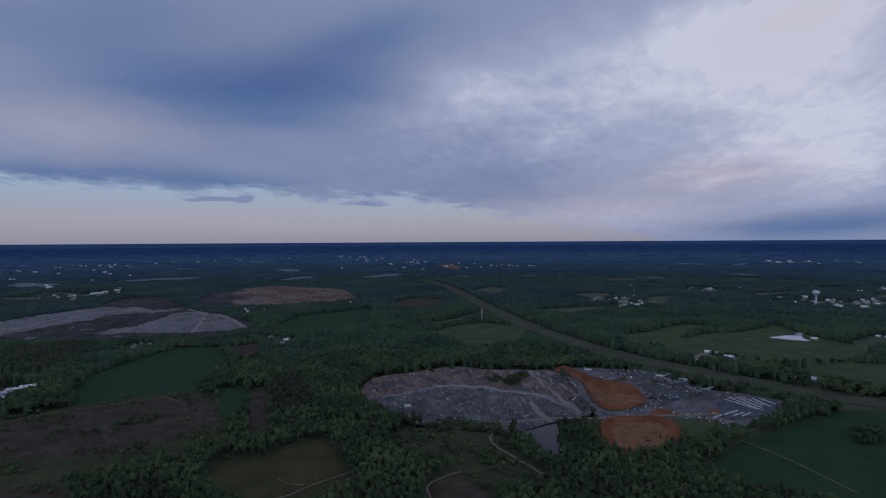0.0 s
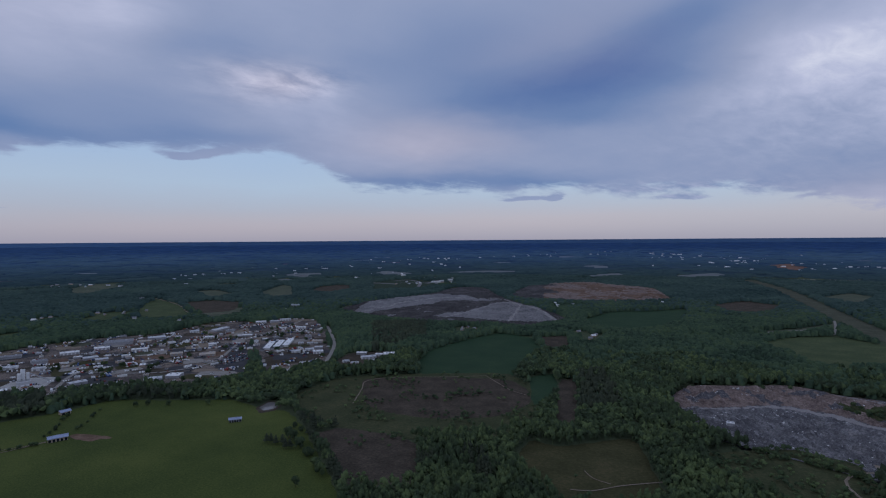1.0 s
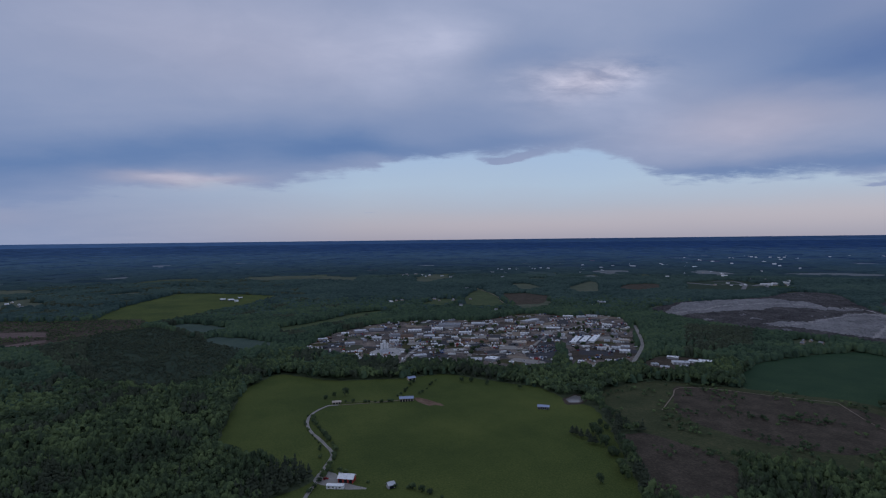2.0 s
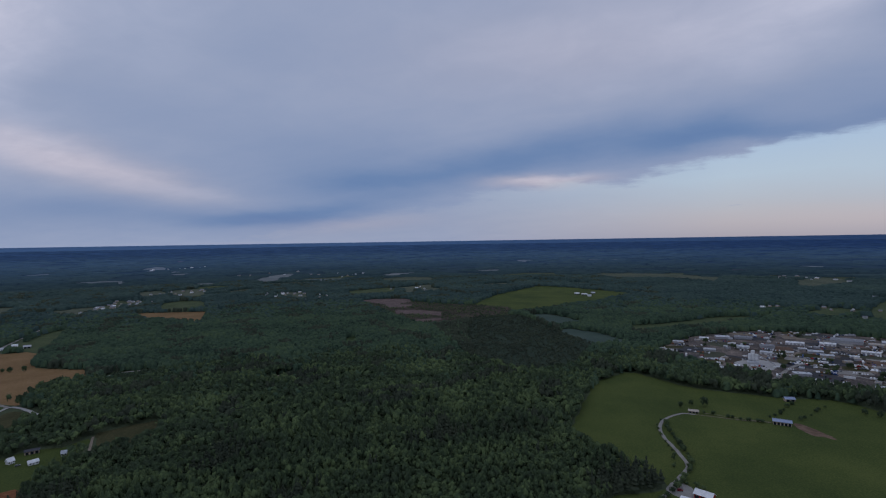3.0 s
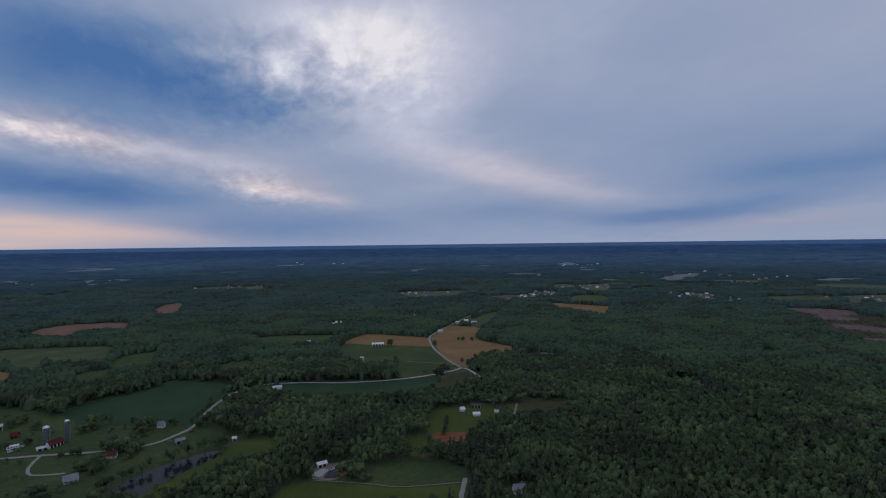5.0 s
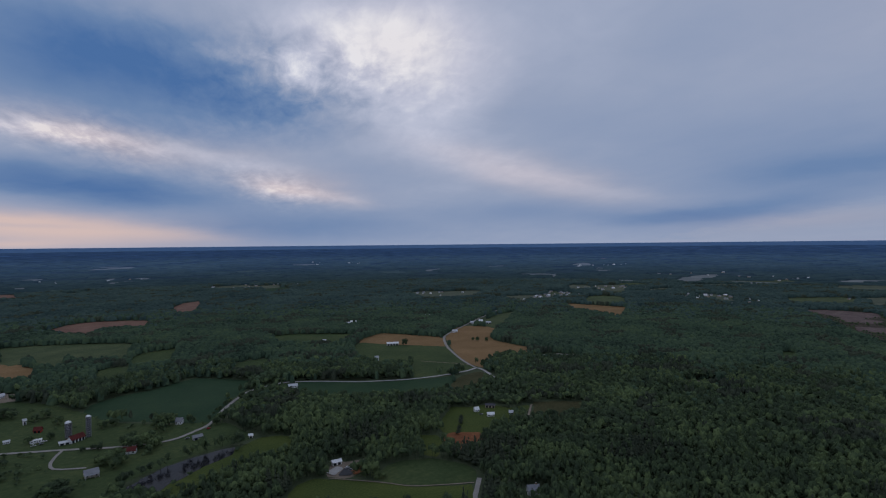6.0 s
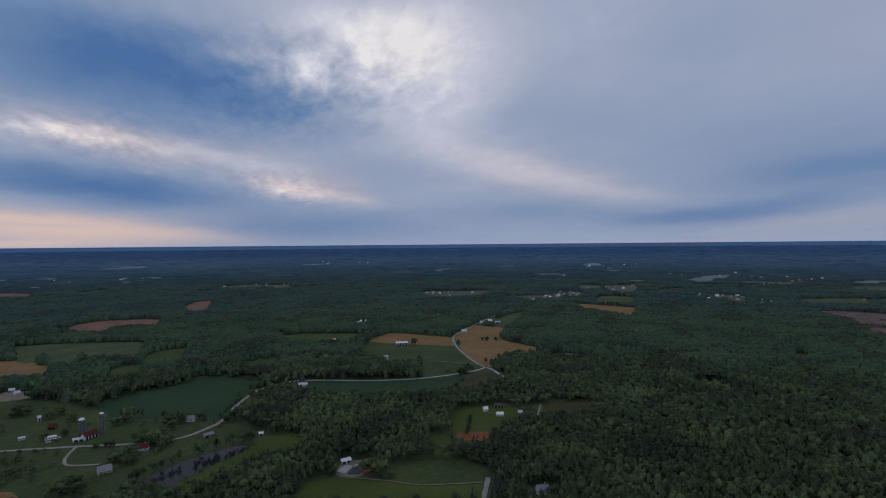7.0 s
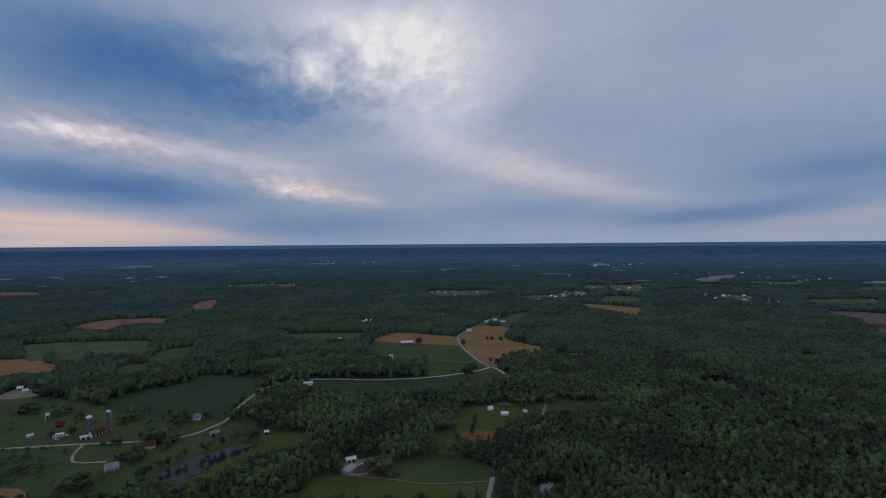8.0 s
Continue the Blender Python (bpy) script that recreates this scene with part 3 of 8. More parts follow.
def solid(name, piece, mat, parent=None, label="", smooth=False):
    me = bpy.data.meshes.new(name)
    me.from_pydata(piece[0], [], piece[1])
    me.materials.append(mat)
    if smooth:
        me.polygons.foreach_set("use_smooth", [True] * len(me.polygons))
    me.update()
    ob = new(name, me)
    if parent:
        ob.parent = parent
    if label:
        ob["label"] = label
    return ob


def thing(name, label, category, group="", kind=""):
    return tagged(new(name), label, category, group, kind)


def arrays(name, verts, tris, mats, index=None, smooth=False):
    """One mesh from arrays of corners and triangles."""
    me = bpy.data.meshes.new(name)
    n = len(tris)
    me.vertices.add(len(verts))
    me.vertices.foreach_set("co", np.asarray(verts, np.float32).ravel())
    me.loops.add(n * 3)
    me.loops.foreach_set("vertex_index", np.asarray(tris, np.int32).ravel())
    me.polygons.add(n)
    me.polygons.foreach_set("loop_start", np.arange(0, n * 3, 3, dtype=np.int32))
    me.polygons.foreach_set("loop_total", np.full(n, 3, np.int32))
    for m in mats:
        me.materials.append(m)
    if index is not None:
        me.polygons.foreach_set("material_index", np.asarray(index, np.int32))
    me.polygons.foreach_set("use_smooth", np.full(n, smooth))
    me.update(calc_edges=True)
    return new(name, me)


# ---------------------------------------------------------------- the lie of the land
def drawn_in(x, y, z=0.0):
    """The place at which a point of the land stands: as it is near by, on the rising backdrop far off. Also its scale there."""
    x, y = np.asarray(x, float), np.asarray(y, float)
    R = np.maximum(np.hypot(x, y), 1e-6)
    far = np.maximum(R - NEAR_LAND, 0.0)
    r = np.where(R > NEAR_LAND, NEAR_LAND + 1900 * (1 - np.exp(-far / 1900)), R)
    k = r / R
    return x * k, y * k, EYE * (1 - k) + z * k, k


def inside(poly, x, y):
    x, y = np.asarray(x, float), np.asarray(y, float)
    hit = np.zeros(x.shape, bool)
    for (ax, ay), (bx, by) in zip(poly, poly[1:] + poly[:1]):
        if ay == by:
            continue
        cross = ((ay > y) != (by > y)) & (x < (bx - ax) * (y - ay) / (by - ay) + ax)
        hit ^= cross
    return hit


def off_line(pts, x, y):
    """Distance to a polyline."""
    best = np.full(np.shape(x), 1e9)
    for (ax, ay), (bx, by) in zip(pts, pts[1:]):
        dx, dy = bx - ax, by - ay
        s = np.clip(((x - ax) * dx + (y - ay) * dy) / max(dx * dx + dy * dy, 1e-6), 0, 1)
        best = np.minimum(best, np.hypot(x - ax - s * dx, y - ay - s * dy))
    return best


def wave(x, y, size, seed=0.0):
    """Cheap smooth noise between about -1 and 1."""
    x, y = np.asarray(x) / size, np.asarray(y) / size
    return (np.sin(x * 1.7 + 2.3 * np.sin(y * 1.1 + seed) + seed * 3.1) + np.sin(y * 2.1 + 1.9 * np.sin(x * 1.3 + seed * 1.7))
            + 0.6 * np.sin((x + y) * 3.3 + seed + 1.5 * np.sin(x * 2.9 - y))) / 2.6


OPEN, LINES = [], []       # what no wood grows on
LAYER = [0.06]


def smooth_poly(poly, rounds=1, keep=0.13):
    """Corners cut round, so that field edges bend as hedges do."""
    for _ in range(rounds):
        out = []
        for (ax, ay), (bx, by) in zip(poly, poly[1:] + poly[:1]):
            out += [(ax + (bx - ax) * keep, ay + (by - ay) * keep), (bx - (bx - ax) * keep, by - (by - ay) * keep)]
        poly = out
    return poly


def patch(name, mat, label, category, poly, open_ground=True, grain=0.0):
    """A field or yard lying on the ground."""
    poly = smooth_poly(poly)
    if open_ground:
        OPEN.append(poly)
    LAYER[0] += 0.0015
    fine = []
    for n, ((ax, ay), (bx, by)) in enumerate(zip(poly, poly[1:] + poly[:1])):
        cuts = max(1, int(math.hypot(bx - ax, by - ay) / 9))
        for i in range(cuts):
            s = i / cuts
            x, y = ax + (bx - ax) * s, ay + (by - ay) * s
            w = 2.2 * float(wave(x, y, 9.0, 1.0)) if grain == 0 else grain * float(wave(x, y, 7.0, 2.0))
            nx, ny = by - ay, ax - bx
            q = math.hypot(nx, ny) or 1
            fine.append((x + nx / q * w, y + ny / q * w))
    bm = bmesh.new()
    bm.faces.new([bm.verts.new((x, y, 0)) for x, y in fine])
    bmesh.ops.triangulate(bm, faces=bm.faces[:])
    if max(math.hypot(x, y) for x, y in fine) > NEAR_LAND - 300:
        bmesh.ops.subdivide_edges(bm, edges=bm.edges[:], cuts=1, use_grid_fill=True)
    # far fields take the copies that glow with haze
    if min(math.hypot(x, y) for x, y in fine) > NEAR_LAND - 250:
        mat = HAZED_KIND.get(mat, mat)
    for v in bm.verts:
        x, y, z, k = drawn_in(v.co.x, v.co.y, LAYER[0])
        v.co = (float(x), float(y), float(z) + (0.5 if k < 1 else 0))
    for f in bm.faces:
        f.normal_update()
        if f.normal.z < 0:
            f.normal_flip()
    me = bpy.data.meshes.new(name)
    bm.to_mesh(me)
    bm.free()
    me.materials.append(M[mat])
    return tagged(new(name, me), label, category, kind="structure")


def curve_line(pts, step=6.0):
    """A smooth line through points."""
    P = [np.array(p, float) for p in pts]
    P = [2 * P[0] - P[1]] + P + [2 * P[-1] - P[-2]]
    out = []
    for a, b, c, d in zip(P, P[1:], P[2:], P[3:]):
        n = max(2, int(np.linalg.norm(c - b) / step))
        for i in range(n):
            s = i / n
            out.append(tuple(0.5 * (2 * b + (c - a) * s + (2 * a - 5 * b + 4 * c - d) * s * s + (3 * b - a - 3 * c + d) * s ** 3)))
    out.append(tuple(P[-2]))
    return out


def ribbon(name, mat, label, category, pts, wide, lift=0.0, clear=True, ragged=0.0):
    """A road, lane or track along a line."""
    line = curve_line(pts)
    if clear:
        LINES.append((line[::2] + [line[-1]], wide / 2 + 3.0))
    LAYER[0] += 0.0015
    v, f = [], []
    for i, (x, y) in enumerate(line):
        ax, ay = line[max(i - 1, 0)]
        bx, by = line[min(i + 1, len(line) - 1)]
        q = math.hypot(bx - ax, by - ay) or 1
        nx, ny = -(by - ay) / q, (bx - ax) / q
        for s in (-1, 1):
            w = wide / 2 + ragged * float(wave(x, y, 5.0, s))
            px, py, pz, k = drawn_in(x + nx * w * s, y + ny * w * s, LAYER[0] + lift + 0.25)
            v.append((float(px), float(py), float(pz)))
        if i:
            f.append((2 * i - 2, 2 * i - 1, 2 * i + 1, 2 * i))
    ob = solid(name, (v, f), M[mat])
    return tagged(ob, label, category, kind="structure")


# ---------------------------------------------------------------- fields, yards, roads
QUARRY = [(-119, 701), (-105, 796), (-48, 822), (13, 865), (75, 837), (128, 836), (176, 835), (179, 722), (177, 614), (136, 603), (70, 553), (32, 568), (-16, 580), (-54, 600), (-86, 644)]
OPEN.append(smooth_poly(QUARRY))
GYARD = [(180, 853), (245, 844), (317, 824), (334, 763), (352, 719), (393, 697), (430, 661), (341, 571), (290, 549), (282, 600), (219, 601), (174, 606), (179, 722)]
patch('gravel_yard', 'gravel', 'grey crushed-stone yard of the quarry works', 'yard', GYARD)
CLAY = [(167, 835), (182, 802), (195, 763), (191, 717), (185, 657), (194, 626), (225, 638), (256, 665), (260, 721), (250, 753), (223, 769), (202, 816), (182, 846)]
OPEN.append(smooth_poly(CLAY))
patch('clay_strip', 'clay', 'strip of bare orange clay beside a haul road', 'bare ground', [(244, 633), (305, 650), (333, 625), (307, 614), (237, 615)])
CLAYPIT = [(166, 580), (185, 600), (221, 607), (253, 601), (246, 544), (233, 525), (210, 505), (183, 489), (163, 490), (153, 507), (152, 530)]
OPEN.append(smooth_poly(CLAYPIT))
patch('grass_bank', 'meadow', 'green grass bank beside the clay pit', 'grass', [(253, 609), (313, 594), (247, 514), (236, 517)])
QPOND = [(69, 543), (73, 556), (83, 564), (100, 576), (125, 588), (114, 521), (107, 482), (95, 486), (85, 516), (73, 531)]
patch('pond', 'lake', 'still dark pond reflecting the evening sky', 'pond', QPOND)
CLEARED = [(-11, 397), (-14, 437), (-6, 449), (9, 462), (16, 465), (29, 449), (36, 426), (36, 397)]
patch('clearing', 'brown', 'small brown earth clearing in the woods', 'clearing', CLEARED)
patch('crop_field', 'crop', 'dark blue-green field of young crop', 'field', [(215, 458), (297, 535), (373, 575), (465, 625), (521, 630), (588, 609), (591, 501), (344, 355), (293, 387), (271, 404), (233, 428)])
patch('ploughed_field', 'plough', 'tan ploughed field beside a road', 'field', [(152, -1325), (82, -1233), (33, -1195), (5, -1133), (-4, -1100), (8, -1011), (29, -1018), (68, -1013), (119, -1027)])
patch('meadow', 'meadow', 'green meadow bordered by hedges and woods', 'field', [(61, -1379), (38, -1384), (-9, -1371), (-112, -1324), (-212, -1212), (-153, -1196), (-129, -1088), (-81, -1113), (-52, -1135), (-42, -1195), (5, -1205), (32, -1165), (49, -1202)])
patch('meadow', 'meadow', 'green meadow bordered by hedges and woods', 'field', [(5, -1197), (-8, -1213), (-46, -1189), (-38, -1087), (-7, -1084)])
patch('meadow', 'hay', 'short green hay meadow between woods', 'field', [(-144, -1126), (-176, -1149), (-229, -1159), (-200, -1059), (-173, -1016), (-135, -1023), (-119, -1024)])
patch('meadow', 'hay', 'short green hay meadow between woods', 'field', [(-73, -1011), (-87, -1036), (-108, -1041), (-130, -1018), (-106, -914), (-86, -903), (-70, -924)])
patch('meadow', 'hay', 'short green hay meadow between woods', 'field', [(-270, -937), (-298, -950), (-333, -941), (-296, -865), (-269, -844), (-244, -864)])
patch('meadow', 'hay', 'short green hay meadow between woods', 'field', [(-408, -1180), (-457, -1171), (-521, -1130), (-575, -1068), (-537, -1023), (-471, -969), (-420, -1017), (-389, -1058)])
patch('crop_field', 'crop', 'dark blue-green field of young crop', 'field', [(-44, -776), (-58, -813), (-93, -837), (-128, -839), (-166, -862), (-193, -876), (-229, -839), (-260, -798), (-211, -733), (-181, -689), (-155, -639), (-130, -663), (-105, -687), (-79, -709), (-61, -731)])
FARM = [(110, -947), (62, -914), (25, -893), (-11, -855), (-45, -781), (-65, -717), (-99, -686), (-119, -666), (-154, -645), (-173, -630), (-179, -583), (-181, -564), (-157, -558), (-124, -553), (-86, -537), (-55, -522), (-34, -480), (64, -542)]
patch('farm_meadow', 'hay', 'rough green farm meadow with bushes', 'field', FARM)
BANK = [(-215, -539), (-203, -552), (-189, -558), (-174, -555), (-153, -542), (-129, -533), (-89, -501), (-69, -481), (-82, -454), (-107, -469), (-133, -481), (-156, -492), (-188, -491)]
patch('grass_field', 'pasture', 'mown green farm field', 'field', BANK)
patch('ploughed_field', 'plough', 'tan ploughed field beside a road', 'field', [(62, -589), (39, -570), (24, -558), (21, -538), (26, -525), (58, -544)])
patch('ploughed_field', 'plough', 'tan ploughed field beside a road', 'field', [(-523, -984), (-571, -1023), (-623, -1050), (-654, -1005), (-697, -915), (-639, -830), (-612, -859), (-554, -935)])
patch('meadow', 'hay', 'short green hay meadow between woods', 'field', [(-495, -943), (-532, -977), (-554, -935), (-639, -830), (-604, -768), (-579, -698), (-539, -723), (-521, -748), (-487, -739), (-451, -761), (-451, -837)])
patch('meadow', 'hay', 'short green hay meadow between woods', 'field', [(-529, -777), (-547, -734), (-577, -683), (-563, -652), (-521, -656), (-466, -653), (-435, -635), (-464, -694)])
patch('ploughed_field', 'plough', 'tan ploughed field beside a road', 'field', [(-793, -998), (-837, -1008), (-876, -954), (-827, -887), (-777, -852), (-754, -818), (-754, -718), (-691, -669), (-642, -688), (-584, -653), (-573, -650), (-573, -676), (-597, -742), (-651, -836), (-704, -918)])
patch('meadow', 'meadow', 'green meadow bordered by hedges and woods', 'field', [(-898, -1032), (-1054, -1120), (-1137, -1135), (-1060, -1069), (-890, -935), (-856, -928)])
patch('crop_field', 'crop', 'dark blue-green field of young crop', 'field', [(-273, -755), (-309, -748), (-337, -731), (-401, -677), (-462, -648), (-511, -636), (-429, -563), (-355, -599), (-307, -632), (-275, -667)])
patch('clearing', 'olive', 'dry grassy clearing among the woods', 'clearing', [(-498, -624), (-552, -637), (-550, -601), (-485, -557), (-447, -550), (-442, -575)])
patch('grass_field', 'pasture', 'mown green farm field', 'field', [(-351, -472), (-384, -502), (-405, -516), (-425, -501), (-440, -498), (-451, -484), (-458, -467), (-485, -464), (-479, -454), (-423, -431), (-392, -425), (-371, -412), (-373, -431), (-361, -435), (-343, -446), (-343, -455)])
patch('clearing', 'olive', 'dry grassy clearing among the woods', 'clearing', [(-496, -468), (-517, -457), (-547, -429), (-542, -418), (-491, -400), (-464, -418), (-452, -424)])
patch('red_soil', 'clay', 'bare red earth strip in a wood clearing', 'bare ground', [(-329, -436), (-347, -448), (-376, -426), (-342, -392), (-317, -407)])
patch('grass_field', 'pasture', 'mown green farm field', 'field', [(-316, -463), (-334, -449), (-330, -436), (-299, -402), (-291, -416)])
patch('meadow', 'hay', 'short green hay meadow between woods', 'field', [(-232, -401), (-249, -416), (-270, -416), (-294, -404), (-310, -373), (-307, -357), (-295, -343), (-276, -348), (-253, -363), (-230, -389)])
patch('grass_field', 'pasture', 'mown green farm field', 'field', [(-135, -394), (-153, -406), (-169, -428), (-188, -432), (-210, -411), (-230, -388), (-248, -365), (-275, -346), (-288, -339), (-259, -302)])
patch('farmyard', 'dirt', 'pale gravel farmyard', 'yard', [(-198, -430), (-216, -456), (-227, -445), (-247, -443), (-232, -419), (-211, -413)])
patch('farmyard', 'dirt', 'pale gravel farmyard', 'yard', [(63, -931), (46, -961), (17, -932), (18, -897), (43, -896), (73, -913)])
patch('red_soil', 'red', 'bare reddish-brown ploughed soil', 'field', [(6, -1580), (-34, -1627), (-73, -1696), (-112, -1718), (-164, -1705), (-235, -1662), (-250, -1622), (-209, -1494), (-166, -1529), (-128, -1511), (-94, -1439), (-53, -1483)])
patch('red_soil', 'red', 'bare reddish-brown ploughed soil', 'field', [(-346, -1899), (-413, -2065), (-486, -2106), (-461, -1977), (-379, -1716), (-336, -1733)])
patch('red_soil', 'red', 'bare reddish-brown ploughed soil', 'field', [(323, -3168), (200, -3062), (121, -3030), (59, -2940), (49, -2639), (176, -2687), (284, -2778)])
patch('distant_field', 'far_field', 'pale distant clearing among the woods', 'field', [(-294, -5751), (-438, -5931), (-817, -6298), (-771, -5763), (-536, -5508), (-338, -5413)])
patch('distant_field', 'far_field', 'pale distant clearing among the woods', 'field', [(97, -4209), (-3, -4348), (-59, -4379), (-32, -4164), (80, -4051)])
patch('distant_field', 'far_field', 'pale distant clearing among the woods', 'field', [(344, -4436), (198, -4301), (216, -4107), (327, -4208)])
patch('distant_field', 'far_field', 'pale distant clearing among the woods', 'field', [(-338, -3959), (-424, -4039), (-373, -3778)])
patch('distant_field', 'far_field', 'pale distant clearing among the woods', 'field', [(-498, -4054), (-599, -3875), (-550, -3763)])
patch('distant_field', 'far_field', 'pale distant clearing among the woods', 'field', [(-2184, -5499), (-2496, -5400), (-2351, -5086), (-2071, -5171)])
patch('distant_field', 'far_field', 'pale distant clearing among the woods', 'field', [(-1240, -1860), (-1341, -1881), (-1398, -1795), (-1524, -1760), (-1497, -1674), (-1309, -1543), (-1128, -1582), (-1179, -1749)])
patch('distant_field', 'far_field', 'pale distant clearing among the woods', 'field', [(-1330, -1504), (-1521, -1458), (-1553, -1401), (-1334, -1304)])
patch('distant_field', 'far_field', 'pale distant clearing among the woods', 'field', [(-2572, -2273), (-2748, -2371), (-2397, -2056), (-2324, -2054)])
patch('distant_field', 'far_field', 'pale distant clearing among the woods', 'field', [(-2730, -1554), (-3021, -1618), (-3350, -1619), (-3056, -1447), (-2654, -1393), (-2558, -1427)])
patch('distant_field', 'far_field', 'pale distant clearing among the woods', 'field', [(-4017, -3277), (-4437, -3478), (-4249, -3232), (-3727, -2864), (-3648, -2946)])
patch('distant_field', 'far_field', 'pale distant clearing among the woods', 'field', [(-3573, -2718), (-3733, -2702), (-3410, -2478), (-3283, -2483)])
patch('distant_field', 'far_field', 'pale distant clearing among the woods', 'field', [(-684, -2793), (-806, -2836), (-885, -2765), (-814, -2586), (-699, -2643)])
patch('distant_field', 'far_field', 'pale distant clearing among the woods', 'field', [(-82, -2856), (-169, -2895), (-240, -2956), (-220, -2851), (-118, -2719)])
patch('distant_field', 'far_field', 'pale distant clearing among the woods', 'field', [(113, -3400), (-27, -3476), (-30, -3322), (86, -3241)])
patch('distant_field', 'far_field', 'pale distant clearing among the woods', 'field', [(-2368, -3394), (-2730, -3582), (-2554, -3337), (-2298, -3222)])
patch('ploughed_field', 'plough', 'tan ploughed field beside a village', 'field', [(-1384, -1173), (-1410, -1146), (-1427, -1079), (-1454, -980), (-1408, -943), (-1244, -851), (-1245, -903), (-1270, -990), (-1292, -1072)])
patch('meadow', 'meadow', 'green meadow bordered by hedges and woods', 'field', [(-1635, -1274), (-1720, -1247), (-1725, -1175), (-1539, -1026), (-1447, -1049), (-1431, -1116)])
patch('distant_field', 'far_field', 'pale distant clearing among the woods', 'field', [(-2105, -1590), (-2216, -1515), (-2149, -1432), (-1792, -1215), (-1816, -1344), (-1869, -1412)])
patch('distant_field', 'far_field', 'pale distant clearing among the woods', 'field', [(-2028, -1682), (-2117, -1633), (-1869, -1412), (-1777, -1473)])
patch('distant_field', 'far_field', 'pale distant clearing among the woods', 'field', [(-2043, -1030), (-2051, -984), (-1968, -907), (-1820, -802), (-1778, -848)])
patch('meadow', 'meadow', 'green meadow bordered by hedges and woods', 'field', [(-2091, -771), (-2171, -715), (-2264, -644), (-2156, -581), (-1987, -543), (-1919, -616), (-1897, -691)])
patch('distant_field', 'far_field', 'pale distant clearing among the woods', 'field', [(-2826, -842), (-2919, -731), (-2917, -577), (-2612, -512), (-2570, -644), (-2519, -747)])
patch('distant_field', 'far_field', 'pale distant clearing among the woods', 'field', [(-2250, -507), (-2313, -497), (-2260, -440), (-2218, -406), (-2072, -379), (-2057, -442)])
patch('distant_field', 'far_field', 'pale distant clearing among the woods', 'field', [(-2105, -527), (-2169, -512), (-2015, -464), (-1948, -488)])
patch('meadow', 'pasture', 'wide yellowish green meadow round a dairy farm', 'field', [(-1667, -203), (-1947, -159), (-2138, -88), (-2344, 0), (-2280, 117), (-2042, 321), (-1973, 325), (-1733, 180), (-1672, 103), (-1570, 47), (-1472, -62), (-1460, -149)])
CUTOVER = [(-1727, -595), (-1810, -523), (-1768, -436), (-1681, -313), (-1657, -183), (-1606, -79), (-1422, -76), (-1301, -180), (-1239, -243), (-1253, -297), (-1448, -419)]
CUT_STRIPS = []
patch('clearing', 'brown', 'brown felled clearing with brushwood', 'clearing', CUTOVER)
CUT_STRIPS.append([(-1755, -621), (-1818, -554), (-1826, -447), (-1722, -414), (-1632, -458), (-1677, -511)])
CUT_STRIPS.append([(-1619, -487), (-1669, -469), (-1655, -388), (-1577, -395), (-1573, -442)])
CUT_STRIPS.append([(-1507, -412), (-1532, -362), (-1491, -273), (-1413, -259), (-1445, -341), (-1443, -389)])
CUT_STRIPS.append([(-1335, -315), (-1373, -251), (-1335, -244), (-1298, -297)])
for strip in CUT_STRIPS:
    patch('clearing', 'cut_soil', 'pinkish bare soil in a felled clearing', 'clearing', strip)
patch('clearing', 'hay', 'narrow grassy glade in the woods', 'clearing', [(-738, -412), (-778, -361), (-742, -345), (-704, -393)])
patch('clearing', 'hay', 'narrow grassy glade in the woods', 'clearing', [(-710, -657), (-744, -645), (-774, -609), (-737, -584), (-707, -613), (-678, -621)])
patch('clearing', 'hay', 'narrow grassy glade in the woods', 'clearing', [(-1051, -400), (-1079, -395), (-1080, -379), (-1012, -354), (-982, -363)])
patch('crop_field', 'rye', 'pale bluish green field of young rye', 'field', [(-1431, -31), (-1475, 14), (-1396, 71), (-1317, 111), (-1240, 37)])
patch('crop_field', 'rye', 'pale bluish green field of young rye', 'field', [(-1173, 25), (-1233, 62), (-1180, 121), (-1084, 175), (-1007, 103), (-1027, 40)])
patch('meadow', 'meadow', 'green meadow bordered by hedges and woods', 'field', [(-1279, 193), (-1321, 293), (-1438, 439), (-1455, 569), (-1421, 556), (-1301, 405), (-1229, 300), (-1169, 195)])
patch('distant_field', 'far_field', 'pale distant clearing among the woods', 'field', [(-3155, 280), (-3184, 503), (-3101, 726), (-2910, 810), (-2832, 890), (-2486, 748), (-2745, 612), (-2748, 345)])
patch('distant_field', 'far_field', 'pale distant clearing among the woods', 'field', [(-2614, 1115), (-2787, 1287), (-2715, 1350), (-2440, 1262), (-2244, 1036), (-2263, 978)])
patch('distant_field', 'far_field', 'pale distant clearing among the woods', 'field', [(-2024, 1313), (-1973, 1391), (-1732, 1309), (-1680, 1163)])
patch('distant_field', 'far_field', 'pale distant clearing among the woods', 'field', [(-1352, 876), (-1389, 979), (-1390, 1077), (-1268, 974), (-1240, 858)])
patch('distant_field', 'far_field', 'pale distant clearing among the woods', 'field', [(-1729, 1395), (-1929, 1709), (-1814, 1655), (-1478, 1348), (-1514, 1281)])
patch('distant_field', 'far_field', 'pale distant clearing among the woods', 'field', [(-2207, 1839), (-2234, 1979), (-2094, 1966), (-2046, 1812)])
patch('distant_field', 'far_field', 'pale distant clearing among the woods', 'field', [(-2466, 2168), (-2584, 2392), (-2206, 2175), (-2168, 2065), (-2350, 2113)])
patch('distant_field', 'far_field', 'pale distant clearing among the woods', 'field', [(-1099, 1167), (-1133, 1263), (-1089, 1248), (-999, 1114)])
